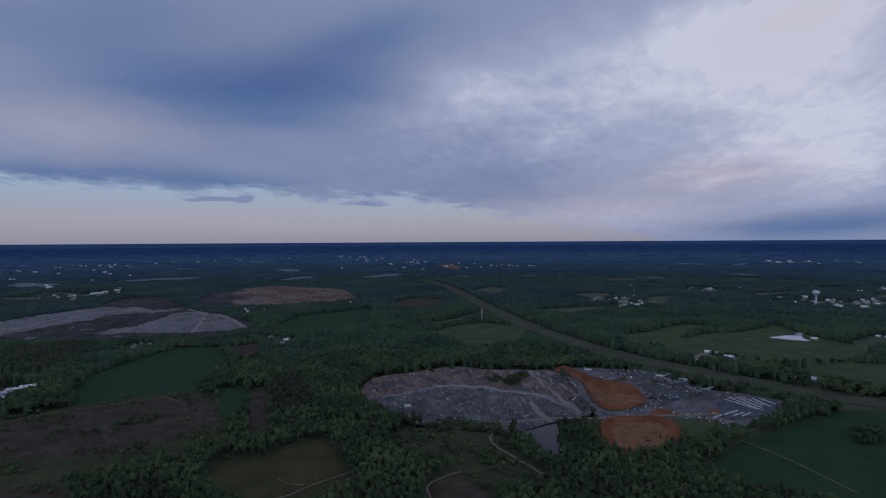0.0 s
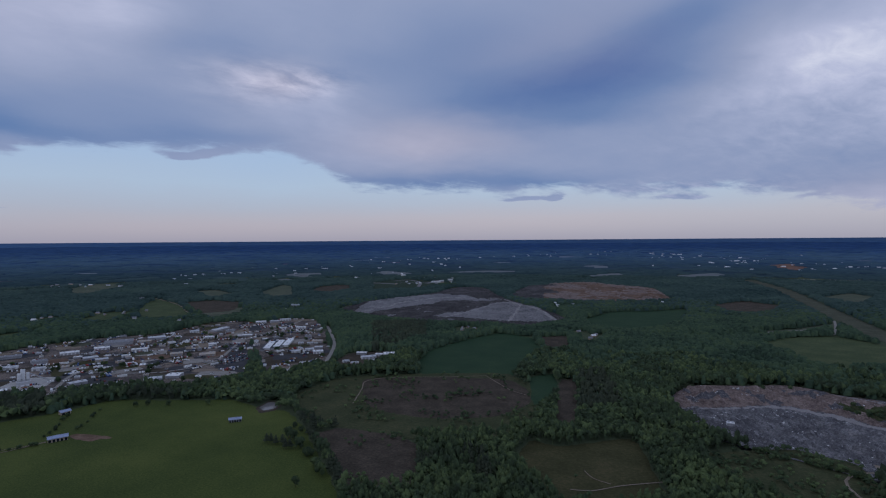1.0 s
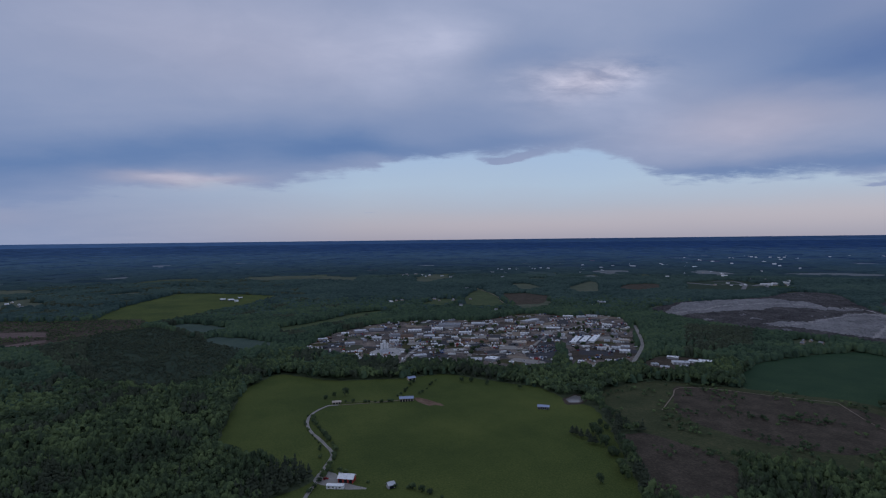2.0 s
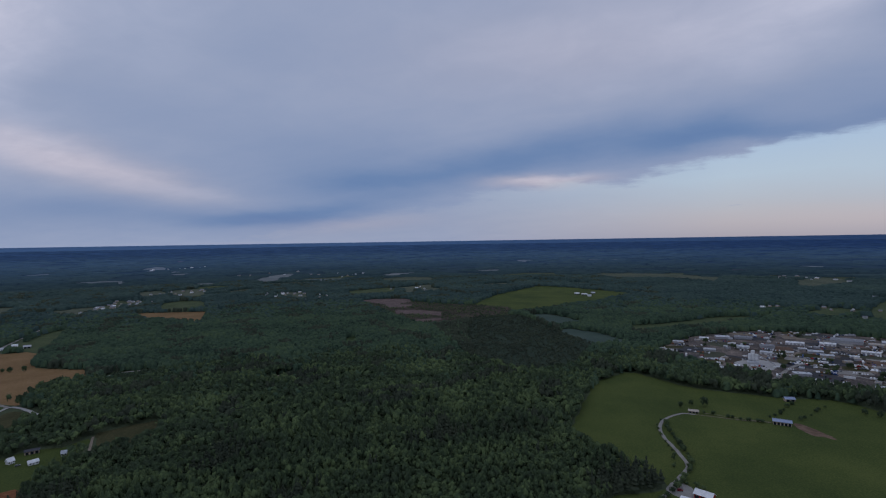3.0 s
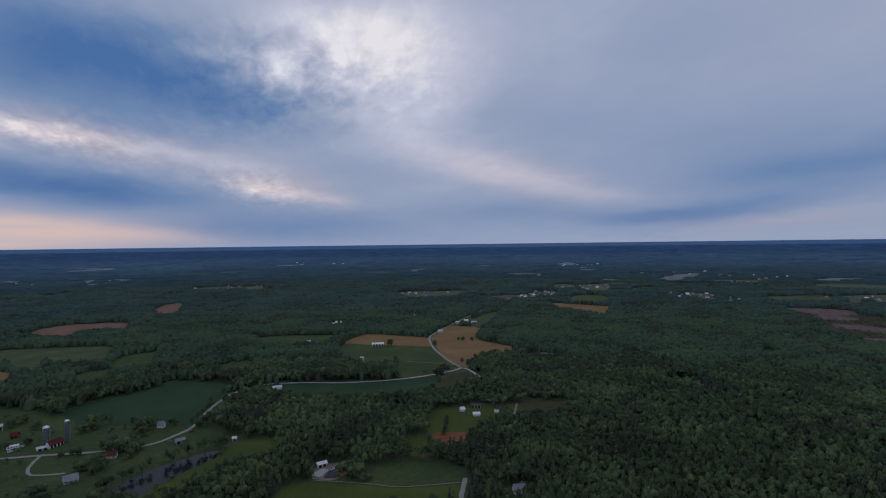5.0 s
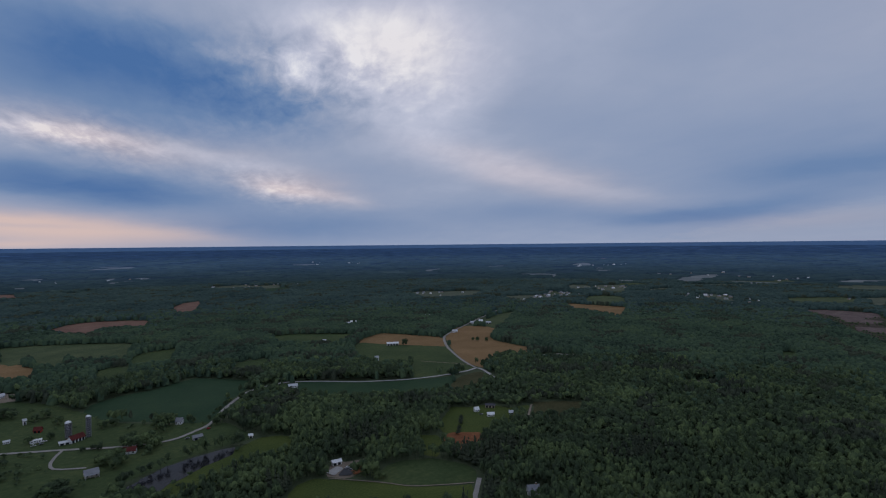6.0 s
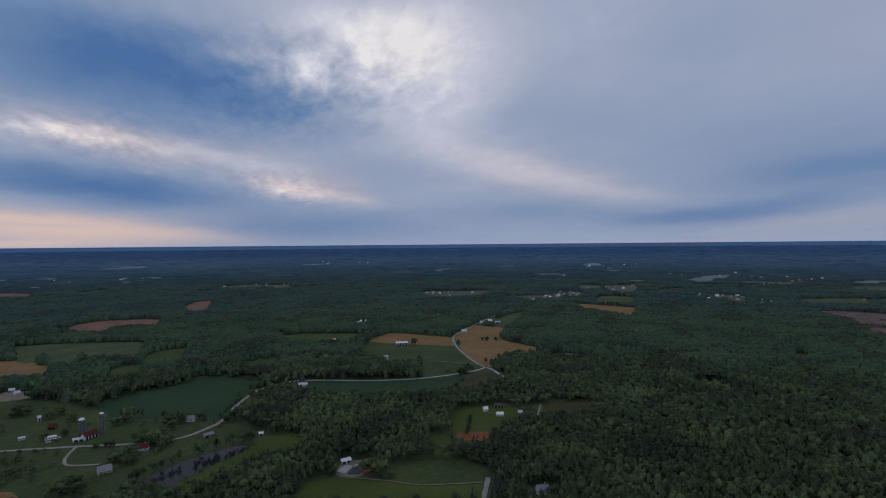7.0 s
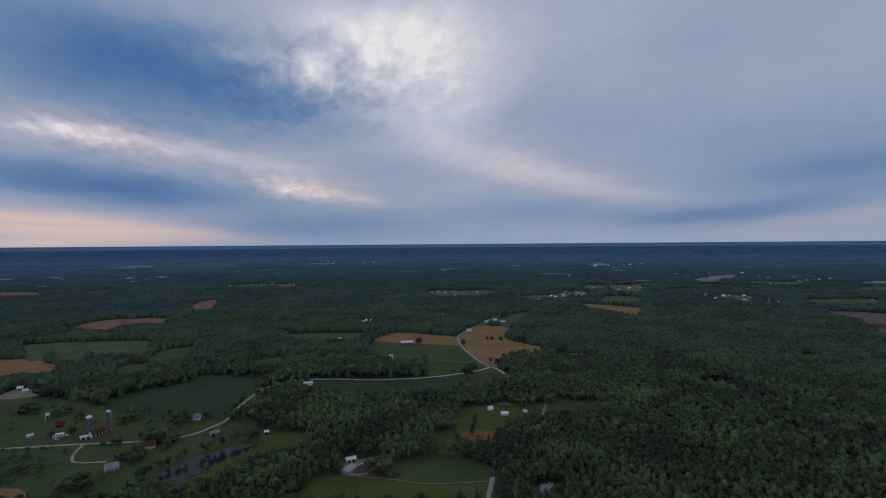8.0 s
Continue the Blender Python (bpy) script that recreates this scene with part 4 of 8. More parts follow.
patch('distant_field', 'far_field', 'pale distant clearing among the woods', 'field', [(-5442, -219), (-5331, 3), (-4934, -22), (-4881, -172)])
patch('distant_field', 'far_field', 'pale distant clearing among the woods', 'field', [(-9019, 2517), (-9403, 2730), (-8808, 2754), (-8145, 2382)])
patch('meadow', 'meadow', 'green meadow bordered by hedges and woods', 'field', [(-1598, 855), (-1782, 992), (-1826, 1061), (-1672, 1033), (-1323, 853), (-1356, 771), (-1421, 773)])
patch('meadow', 'meadow', 'green meadow bordered by hedges and woods', 'field', [(-1525, 667), (-1584, 730), (-1627, 808), (-1558, 826), (-1405, 681)])
patch('clearing', 'brown', 'brown felled clearing with brushwood', 'clearing', [(-1667, 1050), (-1643, 1137), (-1501, 1153), (-1337, 993), (-1374, 899)])
patch('clearing', 'brown', 'brown felled clearing with brushwood', 'clearing', [(-1558, 1505), (-1707, 1695), (-1692, 1820), (-1624, 1826), (-1453, 1623), (-1456, 1486)])
patch('meadow', 'meadow', 'green meadow bordered by hedges and woods', 'field', [(413, 1018), (495, 1105), (567, 1158), (634, 1170), (709, 1213), (786, 1277), (787, 1226), (769, 1151), (773, 1071), (782, 996), (749, 927), (646, 857), (576, 847), (508, 853), (491, 887), (451, 920), (399, 936)])
patch('field_cover', 'cover', 'white plastic sheeting spread over a field', 'field cover', [(666, 1100), (717, 1125), (749, 1123), (728, 1085), (728, 1060), (695, 1073)])
patch('meadow', 'meadow', 'green meadow bordered by hedges and woods', 'field', [(377, 1143), (458, 1191), (527, 1252), (579, 1293), (631, 1257), (572, 1194), (472, 1081), (415, 999), (351, 995)])
patch('meadow', 'meadow', 'green meadow bordered by hedges and woods', 'field', [(533, 822), (593, 858), (658, 873), (716, 867), (756, 839), (643, 713), (576, 697), (554, 735), (523, 758)])
patch('meadow', 'hay', 'short green hay meadow between woods', 'field', [(456, 866), (509, 902), (536, 884), (538, 829), (521, 781), (484, 799), (462, 835)])
patch('farmyard', 'dirt', 'pale gravel farmyard', 'yard', [(402, 888), (457, 954), (500, 968), (507, 920), (481, 886), (431, 879)])
patch('meadow', 'meadow', 'green meadow bordered by hedges and woods', 'field', [(-37, 1178), (20, 1280), (92, 1340), (155, 1283), (187, 1185), (150, 1042), (68, 993), (47, 1004), (22, 1071)])
patch('crop_field', 'crop', 'dark blue-green field of young crop', 'field', [(-414, 1323), (-389, 1508), (-302, 1553), (-248, 1630), (-212, 1642), (-194, 1368), (-225, 1223), (-290, 1171), (-364, 1212)])
patch('distant_field', 'far_field', 'pale distant clearing among the woods', 'field', [(-475, 3127), (-306, 3446), (-211, 3207), (-378, 2885)])
patch('distant_field', 'far_field', 'pale distant clearing among the woods', 'field', [(103, 2165), (216, 2404), (278, 2256), (198, 1971)])
patch('distant_field', 'far_field', 'pale distant clearing among the woods', 'field', [(256, 1566), (366, 1614), (534, 1663), (523, 1593), (324, 1432)])
patch('distant_field', 'far_field', 'pale distant clearing among the woods', 'field', [(459, 2026), (604, 2085), (644, 1994), (515, 1778)])
patch('distant_field', 'far_field', 'pale distant clearing among the woods', 'field', [(713, 1908), (836, 1961), (681, 1638), (633, 1671)])
patch('distant_field', 'far_field', 'pale distant clearing among the woods', 'field', [(1069, 2571), (1078, 2203), (1190, 2195), (1018, 2037)])
patch('distant_field', 'far_field', 'pale distant clearing among the woods', 'field', [(1151, 2006), (1349, 2085), (1297, 1997), (1073, 1838)])
patch('distant_field', 'far_field', 'pale distant clearing among the woods', 'field', [(826, 1725), (904, 1754), (832, 1663)])
patch('distant_field', 'far_field', 'pale distant clearing among the woods', 'field', [(-42, 1336), (22, 1392), (105, 1535), (121, 1486), (50, 1342), (-20, 1290)])
patch('distant_field', 'far_field', 'pale distant clearing among the woods', 'field', [(797, 1058), (869, 1093), (919, 1104), (830, 997), (758, 966)])
patch('distant_field', 'far_field', 'pale distant clearing among the woods', 'field', [(937, 2582), (1027, 2472), (941, 2323), (879, 2387)])
patch('distant_field', 'far_field', 'pale distant clearing among the woods', 'field', [(2036, 3910), (2635, 4773), (2797, 4880), (2113, 3901)])
patch('clearing', 'brown', 'brown felled clearing with brushwood', 'clearing', [(-177, 1777), (-92, 1954), (14, 1853), (-25, 1615), (-108, 1591)])
patch('red_soil', 'red', 'bare reddish-brown ploughed soil', 'field', [(-78, 4566), (81, 4895), (202, 4046), (63, 3819)])
patch('bare_ground', 'plantation', 'dark scrubby ground of a distant works', 'bare ground', [(-1619, 1961), (-1660, 2178), (-1594, 2247), (-1421, 2163), (-1283, 2086), (-1230, 1786), (-1328, 1742), (-1364, 1652)])
ribbon('gravel_strip', 'pale_spoil', 'pale gravel strip at a distant works', 'bare ground', [(-1636, 1982), (-1549, 1977), (-1479, 1973)], 26, ragged=3.0)
ribbon('gravel_strip', 'pale_spoil', 'pale gravel strip at a distant works', 'bare ground', [(-1618, 2129), (-1582, 2197), (-1459, 2119), (-1318, 1907)], 16, ragged=3.0)
ribbon('gravel_strip', 'pale_spoil', 'pale gravel strip at a distant works', 'bare ground', [(-1382, 2070), (-1425, 2212), (-1426, 2288), (-1385, 2312)], 22, ragged=3.0)
ribbon('gravel_strip', 'pale_spoil', 'pale gravel strip at a distant works', 'bare ground', [(-1509, 2035), (-1450, 2074), (-1397, 2093)], 12, ragged=3.0)
ribbon('lane', 'lane', 'pale lane through distant woods', 'lane', [(528, 1606), (629, 1838), (727, 2032), (822, 2331), (885, 2586)], 7.0)
ribbon('lane', 'lane', 'pale lane through distant woods', 'lane', [(988, 2209), (1107, 2311), (1154, 2172), (1130, 2008), (1265, 2021)], 7.0)
ribbon('lane', 'lane', 'pale lane through distant woods', 'lane', [(319, 2630), (511, 2769), (784, 2919)], 7.0)
ribbon('lane', 'lane', 'pale lane through distant woods', 'lane', [(142, 2975), (247, 3112), (360, 3101)], 7.0)
SPOIL = [(-1108, 1187), (-1124, 1455), (-1093, 1690), (-1172, 1946), (-1046, 2011), (-840, 1711), (-642, 1489), (-492, 1365), (-436, 1282), (-473, 1129), (-589, 1104), (-713, 1076), (-845, 1070), (-1041, 1138)]
OPEN.append(smooth_poly(SPOIL))
PLATEAU = [(-1009, 1133), (-1069, 1294), (-1076, 1391), (-1075, 1491), (-1028, 1539), (-1004, 1604), (-884, 1571), (-718, 1500), (-849, 1481), (-892, 1448), (-891, 1333), (-932, 1220), (-935, 1131), (-938, 1054)]
MOUND = [(-817, 1745), (-889, 2005), (-835, 2246), (-765, 2421), (-551, 2268), (-407, 2203), (-282, 1871), (-340, 1751), (-496, 1684), (-599, 1663), (-730, 1648)]
OPEN.append(smooth_poly(MOUND))
patch('crop_field', 'crop', 'dark blue-green field of young crop', 'field', [(-503, 721), (-540, 815), (-533, 948), (-510, 1045), (-427, 1023), (-358, 909), (-350, 810), (-325, 684), (-379, 627), (-457, 662)])
SCRUB_A = [(-538, 484), (-548, 585), (-459, 661), (-349, 733), (-291, 693), (-237, 602), (-233, 495), (-327, 429), (-408, 426), (-448, 423)]
patch('scrub_meadow', 'scrub', 'rough scrubby meadow with bushes', 'rough ground', SCRUB_A)
BROWN = [(-511, 592), (-483, 623), (-405, 669), (-328, 699), (-283, 665), (-256, 609), (-270, 545), (-326, 502), (-382, 492), (-429, 502)]
patch('clearing', 'brown', 'brown felled clearing with brushwood', 'clearing', BROWN)
FELLED = [(-411, 395), (-400, 426), (-335, 440), (-299, 431), (-255, 362), (-260, 334), (-294, 319), (-356, 368)]
patch('clearing', 'brown', 'brown felled clearing with brushwood', 'clearing', FELLED)
OLIVE = [(-206, 446), (-210, 500), (-179, 495), (-159, 519), (-129, 552), (-114, 537), (-71, 437), (-81, 416), (-110, 385), (-132, 383), (-161, 400)]
patch('grass_field', 'olive', 'dry olive field crossed by a track', 'field', OLIVE)
STRIP = [(-309, 726), (-283, 764), (-249, 685), (-235, 614), (-252, 604)]
patch('crop_field', 'crop', 'dark blue-green field of young crop', 'field', STRIP)
patch('clearing', 'brown', 'brown felled clearing with brushwood', 'clearing', [(-266, 736), (-244, 749), (-183, 555), (-201, 545)])
patch('clearing', 'brown', 'brown felled clearing with brushwood', 'clearing', [(-421, 1034), (-371, 1078), (-321, 953), (-336, 888)])
SCRUB_B = [(-61, 548), (9, 605), (59, 593), (69, 551), (63, 502), (84, 459), (41, 418), (2, 476), (-45, 497)]
patch('scrub_meadow', 'scrub', 'rough scrubby meadow with bushes', 'rough ground', SCRUB_B)
PASTURE = [(-562, 27), (-768, 74), (-841, 131), (-757, 192), (-723, 282), (-717, 355), (-636, 400), (-585, 434), (-521, 426), (-492, 438), (-437, 410), (-366, 361), (-316, 329), (-276, 293), (-296, 211), (-345, 168), (-330, 159), (-362, 99), (-387, 50), (-409, 42), (-431, 54), (-441, 86), (-452, 103), (-494, 70), (-533, 42)]
patch('pasture', 'pasture', 'wide rolling green cattle pasture', 'field', PASTURE)
patch('worn_soil', 'brown_clay', 'worn reddish soil beside a cattle barn', 'bare ground', [(-624, 265), (-624, 273), (-610, 277), (-591, 284), (-580, 283), (-587, 275), (-586, 266), (-600, 263), (-607, 259)], grain=3.5)
patch('farmyard', 'lane', 'pale gravel farmyard', 'yard', [(-448, 96), (-462, 105), (-462, 113), (-452, 118), (-433, 119), (-413, 134), (-420, 117), (-431, 108), (-439, 101)], grain=0.8)
patch('mud_rim', 'brown', 'muddy brown rim of a small pond', 'bare ground', [(-534, 426), (-544, 454), (-524, 458), (-505, 433), (-512, 413)])
patch('pond', 'murky', 'small pale pond at the edge of a pasture', 'pond', [(-533, 429), (-539, 450), (-525, 455), (-512, 436), (-518, 422)])
WORKS = [(-998, 195), (-1141, 291), (-1224, 423), (-1210, 558), (-1138, 675), (-1195, 812), (-1152, 871), (-1074, 874), (-1093, 969), (-988, 981), (-856, 874), (-708, 732), (-629, 642), (-623, 585), (-646, 530), (-701, 570), (-942, 748), (-706, 549), (-663, 509), (-680, 428), (-762, 386), (-791, 336), (-821, 320), (-854, 275), (-949, 231)]
patch('works_yard', 'works', 'worn grey and brown ground of a works estate', 'yard', WORKS)
patch('bare_ground', 'brown', 'bare brown ground beside works buildings', 'bare ground', [(-973, 477), (-974, 553), (-912, 574), (-871, 526), (-896, 455)])
patch('grass_plot', 'olive', 'dry grass plot among works buildings', 'grass', [(-1021, 399), (-979, 474), (-876, 434), (-906, 364)])
patch('bare_ground', 'brown', 'bare brown ground beside works buildings', 'bare ground', [(-761, 624), (-709, 724), (-668, 691), (-671, 612), (-699, 573)])
patch('bare_ground', 'brown', 'bare brown ground beside works buildings', 'bare ground', [(-628, 658), (-649, 723), (-597, 770), (-550, 728), (-548, 650), (-558, 603)])
POND = [(-158, -548), (-144, -550), (-120, -547), (-96, -538), (-83, -532), (-70, -521), (-51, -507), (-67, -483), (-77, -484), (-89, -497), (-99, -501), (-119, -516), (-133, -522), (-151, -531)]
patch('pond', 'water', 'still dark pond beside a farm meadow', 'pond', POND)
ribbon('line_corridor', 'verge', 'open grassy line corridor through the woods', 'corridor', [(-120, 2908), (14, 2419), (120, 1746), (173, 1428), (221, 1199), (281, 1006), (328, 903), (369, 845), (420, 774), (476, 711), (537, 650), (610, 598)], 52, ragged=6.24)
ribbon('road', 'concrete', 'pale distant highway', 'road', [(-63, 3091), (147, 3072), (383, 3152), (853, 3057)], 11.5, ragged=1.38)
ribbon('haul_road', 'dirt', 'pale dirt haul road along the quarry', 'road', [(71, 593), (127, 605), (175, 604), (222, 611), (288, 614), (336, 619)], 6.5, ragged=0.78)
ribbon('dirt_track', 'dirt', 'dirt track winding past a pond', 'track', [(69, 576), (56, 566), (47, 546), (50, 524), (62, 501), (75, 477), (85, 457)], 2.4, ragged=0.5)
ribbon('dirt_track', 'dirt', 'thin pale track across a dark field', 'track', [(297, 535), (313, 490), (321, 450), (326, 420)], 1.2, ragged=0.14)
ribbon('farm_drive', 'lane', 'gravel farm drive lined with bushes', 'drive', [(-412, 80), (-426, 87), (-440, 96), (-457, 105), (-473, 114), (-493, 125), (-511, 126), (-538, 124), (-563, 121), (-587, 122), (-612, 129), (-631, 142), (-644, 159), (-641, 171)], 3.4, ragged=0.35)
ribbon('dirt_track', 'dirt', 'worn pale track along a fence', 'track', [(-641, 171), (-636, 189), (-628, 215), (-625, 243)], 1.6, ragged=0.2)
ribbon('dirt_track', 'dirt', 'worn pale track along a fence', 'track', [(-647, 182), (-633, 217), (-623, 242)], 1.0, ragged=0.12)
patch('yard_ground', 'spoil', 'dark trampled ground of a quarry yard', 'yard', [(254, 679), (288, 709), (336, 725), (351, 697), (304, 678), (277, 664)])
patch('bare_ground', 'dirt', 'bare tan ground on a works estate', 'bare ground', [(-974, 607), (-1032, 701), (-958, 675), (-918, 595)], grain=5.0)
patch('bare_ground', 'dirt', 'bare tan ground on a works estate', 'bare ground', [(-1060, 223), (-1045, 290), (-993, 308), (-1010, 257)], grain=5.0)
patch('bare_ground', 'brown_clay', 'bare reddish ground on a works estate', 'bare ground', [(-951, 495), (-950, 552), (-898, 541), (-890, 484)], grain=5.0)
patch('bare_ground', 'dirt', 'bare tan ground on a works estate', 'bare ground', [(-1012, 726), (-1059, 841), (-993, 808), (-951, 706)], grain=5.0)

ribbon('road', 'lane', 'two-lane country road past a farm', 'road', [(73, -699), (46, -681), (20, -668), (-22, -646), (-64, -622), (-98, -610), (-117, -611), (-136, -622), (-155, -637), (-182, -682), (-206, -716), (-234, -747), (-261, -757)], 4.6, ragged=0.55)
ribbon('road', 'concrete', 'pale country road between fields', 'road', [(-261, -757), (-292, -761), (-337, -731), (-375, -697), (-433, -665), (-485, -651), (-538, -648), (-563, -653), (-562, -633), (-542, -586)], 4.8, ragged=0.58)
ribbon('road', 'lane', 'country road between ploughed fields', 'road', [(-563, -653), (-581, -707), (-614, -780), (-646, -839), (-698, -914), (-745, -953), (-849, -1022), (-978, -1105), (-1102, -1182)], 4.8, ragged=0.58)
ribbon('dirt_track', 'dirt', 'thin field lane', 'track', [(-524, -752), (-541, -727), (-563, -693), (-570, -672)], 2.2, ragged=0.26)
ribbon('farm_drive', 'lane', 'curved gravel drive to a farmhouse', 'drive', [(-20, -645), (-13, -625), (-10, -609), (-12, -596), (-24, -587), (-36, -581)], 3.0, ragged=0.36)
ribbon('road', 'lane', 'narrow lane beside woods', 'road', [(-255, -299), (-273, -319), (-299, -344)], 4.0, ragged=0.48)
ribbon('dirt_track', 'dirt', 'thin track along a field edge', 'track', [(-198, -424), (-210, -411), (-230, -388), (-245, -368), (-264, -355), (-290, -340)], 1.5, ragged=0.18)
ribbon('dirt_track', 'dirt', 'short dirt track in a clearing', 'track', [(-488, -462), (-463, -442), (-443, -426)], 2.4, ragged=0.29)
ribbon('road', 'lane', 'pale lane half hidden in the woods', 'road', [(-718, -654), (-745, -645), (-763, -619)], 5.0, ragged=0.60)
ribbon('dirt_track', 'dirt', 'pale track in a narrow wood clearing', 'track', [(-737, -404), (-757, -384), (-776, -362)], 3.2, ragged=0.38)
ribbon('dirt_track', 'dirt', 'pale track climbing past a meadow', 'track', [(-1911, 1087), (-1625, 1004), (-1384, 897), (-1294, 961)], 4.5, ragged=0.54)
ribbon('road', 'lane', 'pale country lane between fields', 'road', [(-196, 1199), (-145, 1220)], 5.0, ragged=0.60)
ribbon('road', 'lane', 'pale country lane between fields', 'road', [(-100, 1234), (-61, 1283), (-21, 1326), (52, 1401)], 5.5, ragged=0.66)
ribbon('road', 'lane', 'short pale road crossing a line corridor', 'road', [(112, 1586), (107, 1475), (96, 1359)], 5.0, ragged=0.60)

ribbon('dirt_track', 'dirt', 'pale track round an earth clearing', 'track', [(-11, 417), (-14, 436), (-6, 449), (9, 462), (17, 465)], 1.8, ragged=0.3)

# lots and trampled ground between the works buildings
LOT = {"asphalt": ("asphalt_lot", "dark asphalt lot of a works estate", "yard"), "dirt": ("dirt_lot", "pale dirt lot of a works estate", "yard"), "brown": ("bare_ground", "brown bare ground of a works estate", "bare ground"),
       "lane": ("gravel_lot", "pale gravel lot of a works estate", "yard"), "olive": ("grass_plot", "dry grass plot of a works estate", "grass"), "brown_clay": ("bare_ground", "reddish bare ground of a works estate", "bare ground"), "verge": ("grass_plot", "green grass plot of a works estate", "grass")}
lot_rng = np.random.default_rng(8)
xs_, ys_ = [p[0] for p in WORKS], [p[1] for p in WORKS]
made = 0
while made < 120:
    cx, cy = lot_rng.uniform(min(xs_), max(xs_)), lot_rng.uniform(min(ys_), max(ys_))
    if not inside(WORKS, [cx], [cy])[0]:
        continue
    made += 1
    a = math.atan2(-cx, cy) + radians(lot_rng.choice([0, 0, 20, -25]))
    l, w = lot_rng.uniform(9, 30), lot_rng.uniform(8, 26)
    rect = [(cx + u * l * math.cos(a) - v * w * math.sin(a), cy + u * l * math.sin(a) + v * w * math.cos(a)) for u, v in ((-1, -1), (1, -1), (1, 1), (-1, 1))]
    kind = str(lot_rng.choice(list(LOT), p=[0.27, 0.13, 0.22, 0.16, 0.12, 0.03, 0.07]))
    patch(LOT[kind][0], kind, LOT[kind][1], LOT[kind][2], rect, open_ground=False, grain=1.5)

ribbon('road', 'lane', 'worn road through the works estate', 'road', [(-813, 320), (-909, 397), (-843, 438), (-801, 474), (-797, 551), (-878, 652), (-921, 708)], 5.8, ragged=0.70)
ribbon('road', 'lane', 'pale lane leading to the works estate', 'road', [(-902, 926), (-737, 775), (-629, 641)], 6.5, ragged=0.78)
ribbon('road', 'lane', 'worn road through the works estate', 'road', [(-921, 708), (-979, 867), (-1017, 955)], 5.8, ragged=0.70)
ribbon('dirt_track', 'dirt', 'pale track across a dry field', 'track', [(-141, 414), (-125, 421), (-108, 441), (-80, 466)], 1.4, ragged=0.17)
ribbon('dirt_track', 'dirt', 'pale track across a dry field', 'track', [(-142, 454), (-131, 443), (-116, 440)], 1.0, ragged=0.12)
ribbon('dirt_track', 'dirt', 'pale track across scrub', 'track', [(-444, 498), (-476, 552), (-498, 589), (-474, 625), (-412, 665), (-365, 700)], 1.4, ragged=0.17)
ribbon('dirt_track', 'dirt', 'pale track across scrub', 'track', [(-365, 700), (-306, 652), (-276, 639)], 1.1, ragged=0.13)
SPOIL_FLOOR = [(-762, 1167), (-761, 1235), (-725, 1276), (-719, 1338), (-728, 1441), (-682, 1472), (-568, 1402), (-450, 1257), (-491, 1210), (-557, 1189), (-668, 1186)]
PLANTATION = [(-1386, -176), (-1432, -118), (-1434, -41), (-1208, 36), (-1051, 101), (-877, 65), (-818, 15), (-810, -35), (-876, -91), (-1071, -146)]
patch('plantation_ground', 'plantation', 'dark young forest plantation in even rows', 'plantation', PLANTATION)
HAUL = [(-109, 696), (-87, 713), (-51, 734), (-20, 756), (12, 767), (52, 760), (89, 736), (125, 722), (145, 689), (159, 643)]
NOTCH = [(72, 792), (94, 778), (118, 804)]
RAMPS = [[(131, 832), (142, 752), (155, 686), (165, 641)], [(138, 822), (167, 738), (180, 656)], [(101, 712), (119, 664), (134, 635)], [(58, 845), (99, 823), (137, 843), (162, 808)]]
SPOIL_TRACKS = [[(-731, 1166), (-717, 1250), (-714, 1329), (-722, 1430), (-684, 1461), (-624, 1415), (-579, 1279), (-554, 1189)], [(-782, 1533), (-727, 1518), (-672, 1468), (-550, 1357), (-455, 1253)], [(-972, 1146), (-971, 1272), (-955, 1407), (-929, 1509), (-845, 1530)]]
BLOCKS = [(341, 640), (396, 653)]


# many small clearings and fields further off
field_rng = np.random.default_rng(21)
for i in range(110):
    q, R = radians(field_rng.uniform(-44, 188)), 2300 * (7500 / 2300) ** field_rng.random()
    cx, cy = -math.sin(q) * R, math.cos(q) * R
    size = field_rng.uniform(35, 95) * (R / 2000) ** 0.6
    turn, long = field_rng.uniform(0, math.pi), field_rng.uniform(1.0, 2.4)
    corners = []
    for j in range(6):
        a = j / 6 * 2 * math.pi + field_rng.uniform(-0.3, 0.3)
        ux, uy = size * long * math.cos(a) * field_rng.uniform(0.7, 1.2), size * math.sin(a) * field_rng.uniform(0.7, 1.2)
        corners.append((cx + ux * math.cos(turn) - uy * math.sin(turn), cy + ux * math.sin(turn) + uy * math.cos(turn)))
    if any(inside(p, [cx], [cy])[0] for p in OPEN):
        continue
    kind = field_rng.random()
    patch("distant_field", "far_field" if kind < 0.55 else "meadow" if kind < 0.8 else "crop" if kind < 0.92 else "brown", "small distant clearing among the woods", "field", corners)



# ---------------------------------------------------------------- pits and heaps
def reach(poly, az):
    """Nearest and farthest distance of a plot along a bearing."""
    dx, dy = -math.sin(az), math.cos(az)
    hits = []
    for (ax, ay), (bx, by) in zip(poly, poly[1:] + poly[:1]):
        ex, ey = bx - ax, by - ay
        det = dx * -ey + ex * dy
        if abs(det) < 1e-9:
            continue
        t = (ax * -ey + ex * ay) / det
        s = (dx * ay - dy * ax) / det
        if 0 <= s <= 1 and t > 0:
            hits.append(t)
    return (min(hits), max(hits)) if len(hits) > 1 else None


